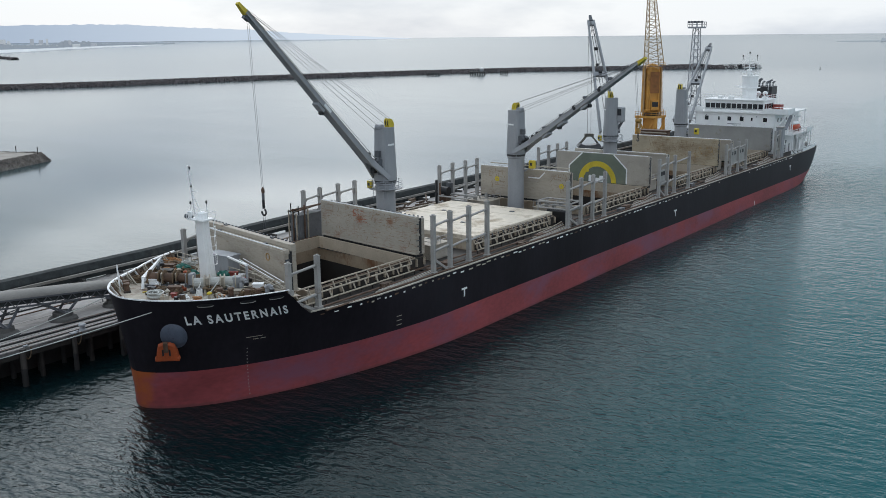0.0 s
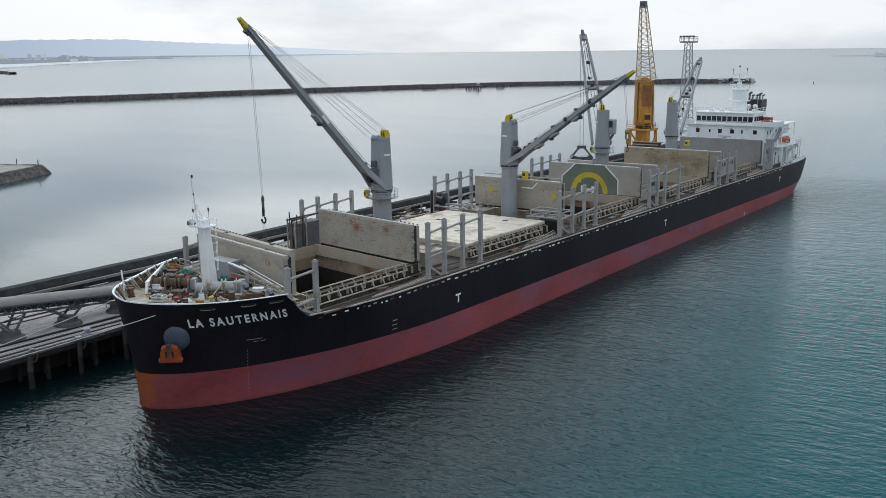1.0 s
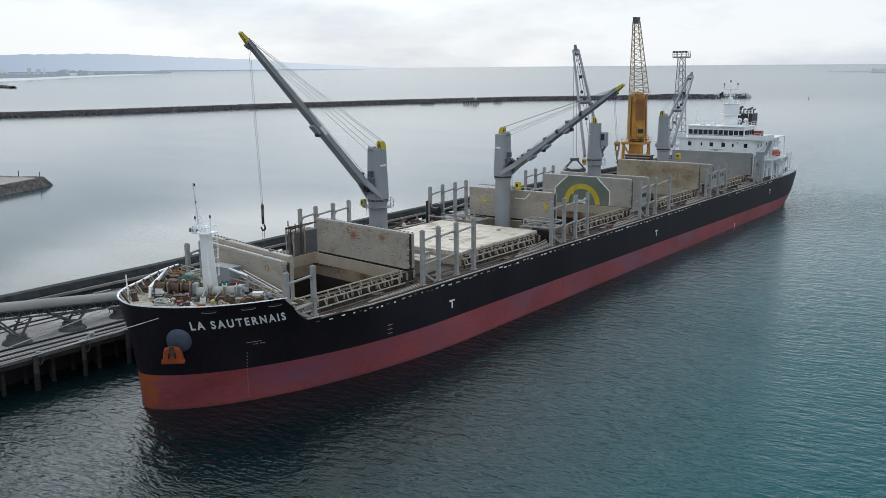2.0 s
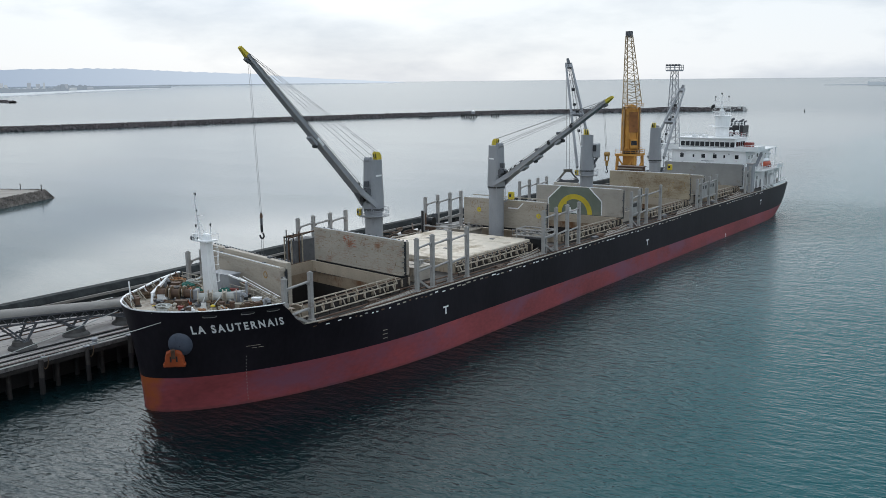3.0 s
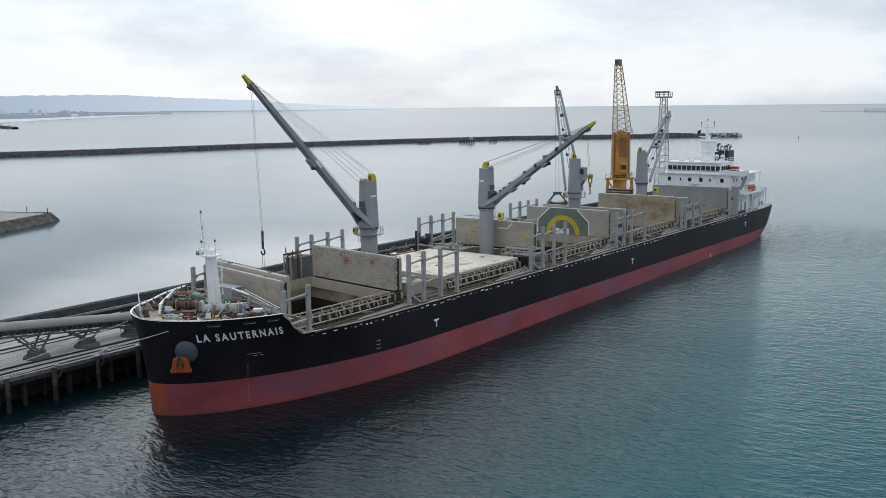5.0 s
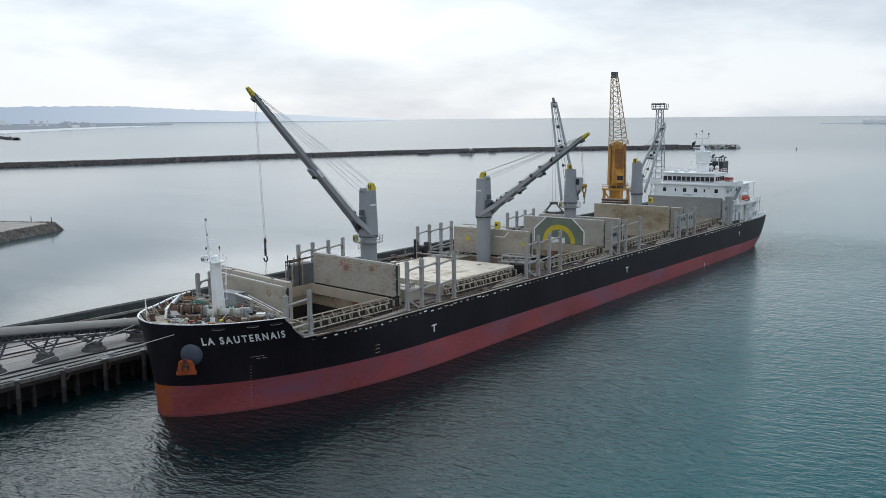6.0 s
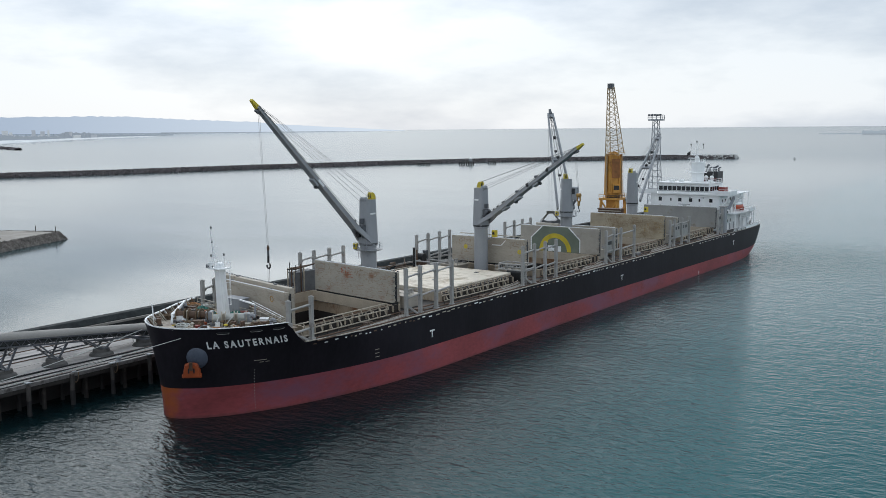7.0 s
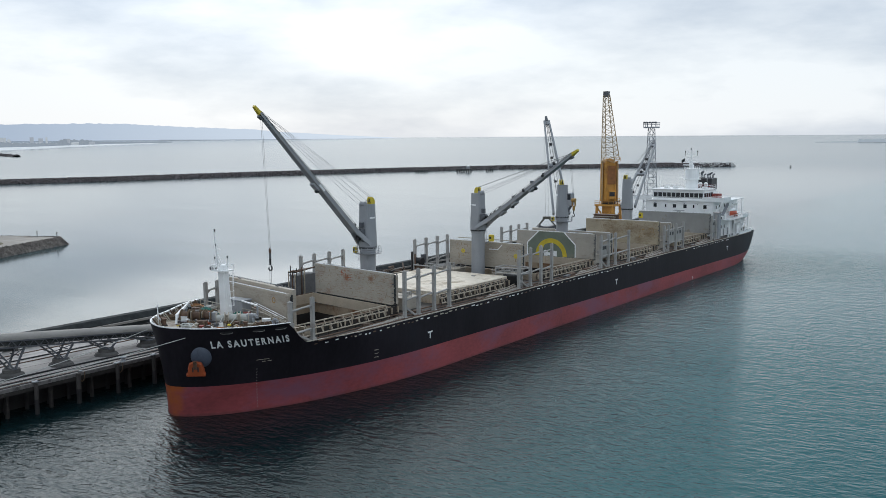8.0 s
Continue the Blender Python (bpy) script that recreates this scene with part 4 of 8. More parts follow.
    if cab:
        p = o + Vector((1.75, 0.5, ring_z + 3.4))
        cb = part("crane_cab", B(box, p.x - 0.55, p.x + 0.55, p.y - 0.8, p.y + 0.8, p.z - 0.9, p.z + 1.9), M["grey"], c, "grey cab on the tower's side", bevel=0.2)
        part("cab_window", B(box, p.x - 0.35, p.x + 0.4, p.y - 0.83, p.y - 0.8, p.z + 0.4, p.z + 1.6), M["glass"], cb)
        part("cab_bracket", B(beam, o + Vector((0.8, 0.3, ring_z + 0.6)), p + Vector((0.2, 0, -0.9)), 0.5, 0.4), M["grey_dark"], c)
    # winch on the tower's front
    bm = bmesh.new()
    p = o + fwd * 1.5 + Vector((0, 0, ring_z + 2.6))
    for s in (-0.4, 0.4):
        tube(bm, p + side * (s - 0.3), p + side * (s + 0.3), 0.5, seg=14)
    beam(bm, p - fwd * 0.5 - Vector((0, 0, 0.6)), p + fwd * 0.35 - Vector((0, 0, 0.6)), 1.6, 0.2)
    part("winch", bm, M["grey_dark"], c, "dark winch drums")
    for k_, (u_, v_, w_) in enumerate(((1.35, 0.5, 1.3), (1.7, -0.4, 1.5), (1.4, 0.1, 3.6), (1.9, 0.35, 2.2))):
        q_ = o + fwd * u_ + side * v_ + Vector((0, 0, ring_z + w_))
        part("machinery", B(box, q_.x - 0.32, q_.x + 0.32, q_.y - 0.3, q_.y + 0.3, q_.z - 0.3, q_.z + 0.3 + 0.1 * k_), M["dark"] if k_ % 2 else M["grey_dark"], c, bevel=0.05)
    for k_ in range(2):
        q_ = o + fwd * 1.15 + side * (0.9 * (1 - 2 * k_))
        part("ladder", B(rungs, q_ + Vector((0, 0, ring_z - 2.2)), q_ + Vector((0, 0, ring_z + 2.0)), 0.45, 10), M["galv"], c)
    # luffing wires
    for s, u_, h, e in ((0.55, -0.6, 1.05, 0.2), (0.25, -0.5, 0.95, 0.6), (0.5, 0.2, 0.3, 0.9), (-0.1, 0.7, 0.0, 1.4), (-0.5, 0.9, -0.5, 2.0)):
        a0 = o + fwd * u_ + side * s + Vector((0, 0, top + h))
        a1 = tip - d * e + side * s * 0.5 + up * 0.35
        part("luffing_wire", B(tube, a0, a1, 0.022, seg=5, caps=False), M["wire"], c)
    if grab_z:
        g = Vector((tip.x + 0.2, tip.y, grab_z))
        for s in (-0.35, 0.35):
            part("hoist_wire", B(tube, tip + side * s - up * 0.4, g + side * s + Vector((0, 0, 1.6)), 0.035, seg=5, caps=False), M["wire"], c)
        gb = part("grab_head", B(beam, g - side * 0.9 + Vector((0, 0, 1.5)), g + side * 0.9 + Vector((0, 0, 1.5)), 0.9, 0.6), M["grab_olive"], c, "dark weathered steel head of the grab", bevel=0.06)
        for s in (-1, 1):
            for e_ in (-0.5, 0.5):
                part("grab_arm", B(beam, g + side * s * 0.5 + fwd * e_ + Vector((0, 0, 1.4)), g + side * s * 2.2 + fwd * e_ - Vector((0, 0, 0.6)), 0.2, 0.2), M["grab_olive"], gb)
            bm = bmesh.new()
            pr = [(0.05, -1.9), (1.5, -1.7), (2.35, -0.7), (1.9, -0.1), (0.9, -0.5), (0.05, -0.5)]
            A_ = [bm.verts.new(g + side * s * u + fwd * 1.0 + Vector((0, 0, w))) for u, w in pr]
            B_ = [bm.verts.new(g + side * s * u - fwd * 1.0 + Vector((0, 0, w))) for u, w in pr]
            bm.faces.new(A_)
            bm.faces.new(B_[::-1])
            for i in range(6):
                bm.faces.new((A_[i], A_[(i + 1) % 6], B_[(i + 1) % 6], B_[i]))
            bmesh.ops.recalc_face_normals(bm, faces=bm.faces)
            part("grab_shell", bm, M["grey_dark"], gb, "dark half shell of the grab")
    if hook_z:
        hs = tip - d * 0.9 - up * 0.4
        hp = Vector((hs.x + swing[0], hs.y + swing[1], hook_z))
        for s in (-0.16, 0.16):
            part("hoist_wire", B(tube, hs + side * s, hp + side * s * 0.8, 0.018, seg=5, caps=False), M["wire"], c)
        bm = bmesh.new()
        box(bm, hp.x - 0.15 * big, hp.x + 0.15 * big, hp.y - 0.13 * big, hp.y + 0.13 * big, hp.z - 1.3, hp.z - 0.5)
        if big > 1:
            box(bm, hp.x - 0.33, hp.x - 0.2, hp.y - 0.2, hp.y + 0.2, hp.z - 0.6, hp.z + 0.7)
            box(bm, hp.x + 0.2, hp.x + 0.33, hp.y - 0.2, hp.y + 0.2, hp.z - 0.6, hp.z + 0.7)
            tube(bm, (hp.x - 0.36, hp.y, hp.z + 0.45), (hp.x + 0.36, hp.y, hp.z + 0.45), 0.34, seg=14)
        hb = part("hook_block", bm, M["ring_worn"] if big > 1 else M["grey_dark"], c, "rusty orange hook block" if big > 1 else "dark hook block", bevel=0.05)
        if big == 1:
            part("block_cheek", B(lathe, [(0.14, hp.z - 0.52), (0.2, hp.z - 0.4), (0.2, hp.z - 0.1), (0.08, hp.z + 0.2)], (hp.x, hp.y, 0), 10), M["rusty"], hb, "rusty block head")
        bm = bmesh.new()
        k_ = 0.6 if big > 1 else 1.0
        tube(bm, hp - Vector((0, 0, 1.3)), hp - Vector((0, 0, 1.3 + k_)), 0.16 * k_)
        for i in range(7):
            a0, a1 = radians(-60 + i * 35), radians(-60 + (i + 1) * 35)
            cc = hp - Vector((0, 0, 1.3 + 1.4 * k_))
            q0, q1 = (cc + (side * math.cos(a_) - Vector((0, 0, math.sin(a_)))) * 0.38 * k_ for a_ in (a0, a1))
            tube(bm, q0, q1, 0.11 * k_)
        part("hook", bm, M["dark"], hb, "black steel hook")
        if big > 1:
            return c
        bm = bmesh.new()
        q = hp - Vector((0, 0, 3.1))
        beam(bm, q - side * 0.2, q + side * 0.2, 0.12, 0.14)
        for e_ in (-0.5, 0.5):
            tube(bm, q + side * e_ * 0.35, q + side * e_ * 0.4 - Vector((0, 0, 4.2)), 0.025, seg=5, caps=False)
        part("sling", bm, M["wire"], hb, "wire slings hanging from the hook")
    return c


deck_crane(40.4, (-2.0, 18.4, 40.1), "grey deck crane with jib raised forward over the bow", hook_z=19.6, busy=False)
deck_crane(72.8, (24.1, 66.6, 33.2), "grey deck crane with jib swung out to port", hook_z=24.3, swing=(0.5, 0.4), big=1.25, platform=False)
deck_crane(106.0, (-12.3, 120.4, 39.9), "grey deck crane with jib raised over the wharf", cab=True, open_jib=True, grab_z=14.75)
deck_crane(139.3, (-3.3, 163.0, 33.8), "grey deck crane with jib pointing aft over the wharf", ring_z=17.5, top=24.8, platform=False, open_jib=True)


# ---------------------------------------------------------------- log stanchions along the sides
def stanchions(sgn, ys, top, rails=True, out=13.2):
    t = thing("stanchion_row", (sgn * out, ys[0], zd(ys[0])), "row of grey steel log stanchions joined by rails", "stanchions", "log stanchions")
    for i, y in enumerate(ys):
        bm = bmesh.new()
        x, z0 = sgn * out, (zd(y) - 0.25 if not 10 < y < 10.5 else RIM - 0.9)
        w = 0.24
        box(bm, x - w, x + w, y - 0.23, y + 0.23, z0, top)
        box(bm, x - w - 0.05, x + w + 0.05, y - 0.28, y + 0.28, top, top + 0.07)
        box(bm, x - w * 0.6, x + w * 0.6, y - 0.15, y + 0.15, top + 0.07, top + 0.2)
        box(bm, x - w - 0.1, x + w + 0.1, y - 0.36, y + 0.36, z0, z0 + 0.5)
        part("post", bm, M["post"], t)
    if rails:
        for a, b in zip(ys, ys[1:]):
            bm = bmesh.new()
            tube(bm, (sgn * (out - 0.05), a + 0.3, top - 1.2), (sgn * (out - 0.05), b - 0.3, top - 0.95), 0.15)
            part("rail", bm, M["post"], t)
            bm = bmesh.new()
            tube(bm, (sgn * (out - 0.05), a + 0.3, top - 4.3), (sgn * (out - 0.05), b - 0.3, top - 4.05), 0.15)
            part("rail", bm, M["post"], t)
            for h in (1.2, 4.3):  # knees where the rails meet the posts
                for yy, e in ((a + 0.23, 1), (b - 0.23, -1)):
                    zz = top - h + (0.25 if e < 0 else 0.0)
                    part("knee", B(beam, (sgn * (out - 0.05), yy, zz - 0.42), (sgn * (out - 0.05), yy + e * 0.5, zz), 0.1, 0.16), M["post"], t)
        bm = bmesh.new()
        beam(bm, (sgn * (out - 0.1), ys[0] + 0.2, zd(ys[0]) + 1.7), (sgn * (out - 0.1), ys[1] - 0.2, zd(ys[1]) - 0.2), 0.25, 0.3)
        part("brace", bm, M["post"], t)
    return t


for sgn, ys, top in ((1, (10.16, 14.3), 14.55), (1, (33.0, 36.4, 40.4, 44.5), 15.85), (1, (65.8, 69.8, 73.6, 77.6), 15.6),
                     (1, (98.2, 101.6, 105.0, 111.5), 15.2), (1, (131.0, 133.4, 138.0, 142.6), 14.5), (1, (162.2, 165.3), 14.5),
                     (-1, (15.95, 18.2), 14.4), (-1, (38.5, 41.8, 45.6, 49.2), 15.7), (-1, (70.3, 74.0, 77.8, 81.3), 15.5),
                     (-1, (102.3, 106.2, 109.7, 113.4), 15.3)):
    stanchions(sgn, ys, top, out=12.2 if ys[0] == 10.16 else 10.9 if ys[0] == 15.95 else 13.2)

# lattice frames over the side decks
for sgn in (1, -1):
    for y0, y1 in ((12.9, 32.2), (45.6, 65.0), (78.6, 97.2), (112.6, 130.0), (143.8, 161.0)):
        t = thing("side_lattice", (sgn * 11.2, (y0 + y1) / 2, zd(y0)), "rusty cream steel ladder frame over the side deck", "steel frame", "side deck frames")
        rows = ((10.15, 1.8), (10.55, 1.02), (10.95, 0.25))
        for x, h in rows:
            part("long_rail", B(tube, (sgn * x, y0, zd(y0) + h), (sgn * x, y1, zd(y1) + h), 0.095, seg=6), M["lattice"], t)
        n = int((y1 - y0) / 1.9)
        cell = (y1 - y0) / n
        for i in range(n + 1):  # two tiers of staggered cells
            y = y0 + cell * i
            part("rung", B(tube, (sgn * 10.15, y, zd(y) + 1.8), (sgn * 10.55, y, zd(y) + 1.02), 0.09, seg=6), M["lattice"], t)
            if i < n:
                part("rung", B(tube, (sgn * 10.55, y + cell / 2, zd(y) + 1.02), (sgn * 10.95, y + cell / 2, zd(y) + 0.25), 0.09, seg=6), M["lattice"], t)
            part("strut", B(tube, (sgn * 10.95, y, zd(y) + 0.25), (sgn * 10.95, y, zd(y) - 0.25), 0.06, seg=6), M["deck"], t)
    for y1 in (32.2, 65.0, 97.2, 130.0, 161.0):
        for k in range(8 if y1 > 60 else 4):
            yy, L_ = y1 - 10.5 + 0.75 * k, 11.0 - 0.5 * k
            t = thing("stowed_bar", (sgn * 12.6, yy, zd(yy)), "weathered steel bar lashed along the side deck", "steel bar", "stowed steel bars")
            mid = Vector((sgn * (13.3 - 0.25 * k), yy + L_ * 0.55, zd(yy + 5) + 0.08 + 0.04 * k))
            bm = bmesh.new()
            cable(bm, [(sgn * (13.35 - 0.27 * k), yy, zd(yy) + 0.05), mid, (sgn * (13.2 - 0.26 * k), yy + L_, zd(yy + L_) + 0.2 + 0.07 * k)], 0.055, 6)
            part("bar", bm, (M["post"], M["cream"], M["post"], M["rusty"], M["cream"], M["post"], M["dunnage"], M["cream"])[k], t)
    # dark plates added for the shade between coaming and ladder frames
    for f_, b_, w_ in HATCHES:
        part("coaming_shade_plate", B(box, *sorted((sgn * (w_ + 0.45), sgn * (w_ + 0.5))), f_ - 0.2, b_ + 0.2, zd(b_) - 0.3, zd(b_) + 1.15), M["deck"], ship, "dark plate added for the shade behind the ladder frame")
    for f_, b_, w_ in HATCHES:
        n_ = int((b_ - f_) / 1.5)
        for i in range(n_ + 1):
            yy = f_ + (b_ - f_) * i / n_
            part("coaming_stay", B(box, *sorted((sgn * (w_ + 0.5), sgn * (w_ + 0.78))), yy - 0.07, yy + 0.07, zd(b_) + 0.2, zd(b_) + 1.12), M["coaming"], ship)
    # pipes along the side deck
    for k, (x, h) in enumerate(((13.5, 0.05), (12.1, 0.0), (10.6, 0.1))):
        bm = bmesh.new()
        tube(bm, (sgn * x, 14.0, zd(14) + h), (sgn * x, 170.0, zd(170) + h), 0.11, seg=6)
        part("deck_pipe", bm, M["rusty"], ship)

# white freeing slots under the deck's edge
random.seed(5)
y = 14.0
while y < 172:
    L = random.uniform(0.25, 0.95 if y > 30 else 0.6)
    if not 118 < y < 150 or random.random() < 0.3:
        bm = bmesh.new()
        z = zd(y) - random.uniform(0.42, 0.62)
        xa, xb = side_x(y, z) + 0.012, side_x(y + L, z) + 0.012
        vs = [bm.verts.new(p) for p in ((xa, y, z), (xb, y + L, z), (xb, y + L, z + 0.17), (xa, y, z + 0.17))]
        bm.faces.new(vs)
        e = bmesh.ops.extrude_face_region(bm, geom=bm.faces[:])
        bmesh.ops.translate(bm, verts=[v for v in e["geom"] if isinstance(v, bmesh.types.BMVert)], vec=(0.03, 0, 0))
        part("freeing_slot", bm, random.choice((M["white"], M["white"], M["cream"], M["cream"], M["post"], M["rusty"])), ship)
    y += L + random.uniform(0.25, 1.3)

# loose gear lying on the side decks
gear_rnd = random.Random(31)
for k in range(34):
    sgn = 1 if k % 3 else -1
    y = gear_rnd.uniform(18, 160)
    x = sgn * gear_rnd.uniform(11.4, 12.7)
    w_, l_, h_ = gear_rnd.uniform(0.25, 0.5), gear_rnd.uniform(0.4, 1.3), gear_rnd.uniform(0.25, 0.7)
    z_ = zd(y) - 0.25
    mt, lb_ = gear_rnd.choice(((M["rusty"], "rusty steel box lashed on the side deck"), (M["dunnage"], "stained timber block on the side deck"), (M["machinery"], "grey steel valve box on the side deck")))
    t = thing("deck_box", (x, y, z_), lb_, "deck box", "loose boxes on the side decks")
    part("body", B(box, x - w_, x + w_, y - l_, y + l_, z_, z_ + h_), mt, t, bevel=0.04)
    part("lid", B(box, x - w_ - 0.04, x + w_ + 0.04, y - l_ - 0.04, y + l_ + 0.04, z_ + h_, z_ + h_ + 0.07), mt, t)
# pale edge line of the deck
for sgn in (1, -1):
    bm = bmesh.new()
    p = edge_points(lambda yy: zd(yy), 12.8, 194.0, 60)
    for a, b in zip(p, p[1:]):
        ax, bx = side_x(a.y, a.z, sgn) - sgn * 0.1, side_x(b.y, b.z, sgn) - sgn * 0.1
        beam(bm, (ax, a.y, a.z + 0.03), (bx, b.y, b.z + 0.03), 0.22, 0.12)
    part("deck_edge_strip", bm, M["cover_dark"], ship)


# ---------------------------------------------------------------- lettering and marks on the hull
def on_hull(y, z, out=0.03):
    """A place on the port side and its outward direction."""
    x = side_x(y, z)
    dy = side_x(y + 0.05, z) - side_x(y - 0.05, z)
    dz = side_x(y, z + 0.05) - side_x(y, z - 0.05)
    nrm = Vector((1, -dy / 0.1, -dz / 0.1)).normalized()
    return Vector((x, y, z)) + nrm * out, nrm


def up_hull(y, z, rise, out=0.035):
    """The place reached from (y, z) by going straight up the shell."""
    p, nrm = on_hull(y, z, 0.0)
    h = Vector((nrm.x, nrm.y, 0)).normalized()
    t = 0.0
    for _ in range(12):
        gap = p.x + h.x * t - side_x(p.y + h.y * t, z + rise)
        t -= gap / (h.x - (side_x(p.y + h.y * t + 0.02, z + rise) - side_x(p.y + h.y * t - 0.02, z + rise)) / 0.04 * h.y + 1e-6) * 0.8
    return on_hull(p.y + h.y * t, z + rise, out)[0]


def hull_text(text, y0, y1, z, size, mat, label):
    """Letters laid on the port bow: flat text, cut up finely and wrapped on to the shell."""
    cu = bpy.data.curves.new("lettering", "FONT")
    cu.body = text
    cu.size = 1.0
    cu.extrude = 0.0
    cu.offset = 0.036
    cu.space_character = 1.42
    cu.space_word = 0.8
    tmp = bpy.data.objects.new("lettering_source", cu)
    scene.collection.objects.link(tmp)
    me = bpy.data.meshes.new_from_object(tmp.evaluated_get(bpy.context.evaluated_depsgraph_get()))
    bpy.data.objects.remove(tmp)
    bm = bmesh.new()
    bm.from_mesh(me)
    bpy.data.meshes.remove(me)
    xs = [v.co.x for v in bm.verts]
    ys_ = [v.co.y for v in bm.verts]
    x0, x1, h = min(xs), max(xs), max(ys_)
    # arc length along the waterline at this height
    steps = [y0 + (y1 - y0) * i / 200 for i in range(201)]
    acc = [0.0]
    for a, b in zip(steps, steps[1:]):
        acc.append(acc[-1] + math.hypot(b - a, side_x(b, z) - side_x(a, z)))
    for v in bm.verts:
        s = (v.co.x - x0) / (x1 - x0) * acc[-1]
        yy = float(np.interp(s, acc, steps))
        v.co = up_hull(yy - (0.1 + 0.28 * s / acc[-1]) * v.co.y / h * size, z, v.co.y / h * size)
    return part("ship_name", bm, mat, ship, label)


NAME_Z = 9.55
hull_text("LA SAUTERNAIS", 1.55, 10.15, NAME_Z - 0.03, 0.98, M["white"], "white painted ship name letters")


def hull_patch(y, z, w, h, mat, name, label=""):
    bm = bmesh.new()
    n = 4
    g = [[bm.verts.new(on_hull(y + w * i / n, z + h * k, 0.04)[0]) for k in (0, 1)] for i in range(n + 1)]
    for a, b in zip(g, g[1:]):
        bm.faces.new((a[0], b[0], b[1], a[1]))
    return part(name, bm, mat, ship, label)


for y, z in ((37.9, 5.3), (103.6, 4.9), (171.5, 5.0)):
    hull_patch(y - 0.6, z + 0.7, 1.2, 0.24, M["white"], "tug_mark", "white T mark")
    hull_patch(y - 0.14, z - 0.2, 0.28, 0.9, M["white"], "tug_mark")
hull_patch(146.8, 0.15, 0.3, 0.9, M["white"], "draught_mark")
for k in range(14):
    hull_patch(8.2 - 0.09 * k, 0.5 + k * 0.42, 0.09, 0.12, M["post"], "draught_mark", "faded draught figures")
for k in range(3):
    hull_patch(25.3 - k * 0.1, 4.5 + k * 0.55, 0.8, 0.1, M["cream"], "load_line_mark")
for k, w in enumerate((1.5, 0.5, 0.5)):
    hull_patch(6.7 + k * 0.7, 7.3 - 0.3 * (k > 0), w, 0.07, M["cream"], "call_sign_mark", "small pale marks too small to read")

# anchor in its recess: bolster with its sheen put into a blue-grey, orange anchor
an = thing("anchor", (6.0, 1.5, 6.0), "orange anchor stowed on the black bow", "anchor")
bm = bmesh.new()
cpt, nn = on_hull(0.95, 8.3, 0.0)
tan = Vector((0, 0, 1)).cross(nn).normalized()
upv = nn.cross(tan)
rings = []
for r, o_ in ((1.3, 0.0), (1.12, 0.2), (0.68, 0.36), (0.05, 0.42)):
    rings.append([bm.verts.new(cpt + nn * o_ + tan * r * math.cos(2 * math.pi * i / 22) + upv * r * 1.15 * math.sin(2 * math.pi * i / 22)) for i in range(22)])
for a, b in zip(rings, rings[1:]):
    for i in range(22):
        bm.faces.new((a[i], a[(i + 1) % 22], b[(i + 1) % 22], b[i]))
part("hawse_bolster", bm, material("bolster_sheen_blue_grey", (0.085, 0.10, 0.135), 0.5, vary=0.3, scale=0.6), ship, "anchor bolster with its sheen painted blue-grey", smooth=True)
c2 = Vector((5.1, 0.5, 6.25)) + nn * 0.1
bm = bmesh.new()  # crown and flukes in one flared casting
outline = [(-1.1, 0.0), (1.1, 0.0), (1.02, 0.75), (0.8, 1.6), (0.4, 1.8), (-0.4, 1.8), (-0.8, 1.6), (-1.02, 0.75)]
lo_ = [bm.verts.new(c2 + tan * u + upv * v - nn * 0.1) for u, v in outline]
hi_ = [bm.verts.new(c2 + tan * u * 0.93 + upv * (v * 0.95 + 0.04) + nn * (0.62 - 0.16 * v)) for u, v in outline]
bm.faces.new(hi_)
bm.faces.new(lo_[::-1])
for i in range(len(outline)):
    j = (i + 1) % len(outline)
    bm.faces.new((lo_[i], lo_[j], hi_[j], hi_[i]))
part("anchor_head", bm, M["orange"], an, "orange painted flukes and crown", bevel=0.06)
part("anchor_crown", B(beam, c2 - tan * 1.18 + nn * 0.3 + upv * 0.12, c2 + tan * 1.18 + nn * 0.3 + upv * 0.12, 0.55, 0.42, up=upv), M["orange"], an, bevel=0.08)
for s in (-0.32, 0.32):
    part("fluke_slot", B(beam, c2 + tan * s + nn * 0.56 + upv * 0.62, c2 + tan * s + nn * 0.42 + upv * 1.25, 0.16, 0.06, up=nn), M["dark"], an)
part("anchor_shank", B(beam, c2 + nn * 0.42 + upv * 1.0, c2 + nn * 0.4 + upv * 2.1, 0.4, 0.3, up=nn), M["rusty"], an, "rusty shank running up into the hull")


# ---------------------------------------------------------------- forecastle
MX, MY = 0.35, 0.25
fm = thing("foremast", (0, 9.7, FZ), "white foremast with radar platform and thin pole", "mast")
bm = bmesh.new()
beam(bm, (0, 9.7, FZ), (0, 9.3, 17.9), 1.4, 1.25, 1.2, 1.0, up=(0, 1, 0))
part("mast_column", bm, M["white"], fm, bevel=0.15)
part("mast_platform", B(box, -1.15, 1.25, 8.3, 10.1, 17.9, 18.05), M["white"], fm)
part("mast_cap", B(lathe, [(0.62, 18.05), (0.5, 18.6), (0.28, 18.75)], (0.1, 9.3, 0), 12), M["white"], fm)
bm = B(tube, (-0.55, 9.0, 18.05), (-0.75, 8.55, 23.6), 0.11, 0.05)
for z in (19.4, 20.4):  # stays from the platform to the pole
    tube(bm, (0.35, 9.3, 18.1), (-0.6, 8.9, z), 0.04, seg=5)
    tube(bm, (-1.05, 8.4, 18.1), (-0.62, 8.85, z - 0.3), 0.04, seg=5)
part("mast_pole", bm, M["white"], fm)
part("short_pole", B(tube, (0.95, 9.3, 18.05), (1.0, 9.25, 19.9), 0.05, seg=6), M["white"], fm)
bm = bmesh.new()
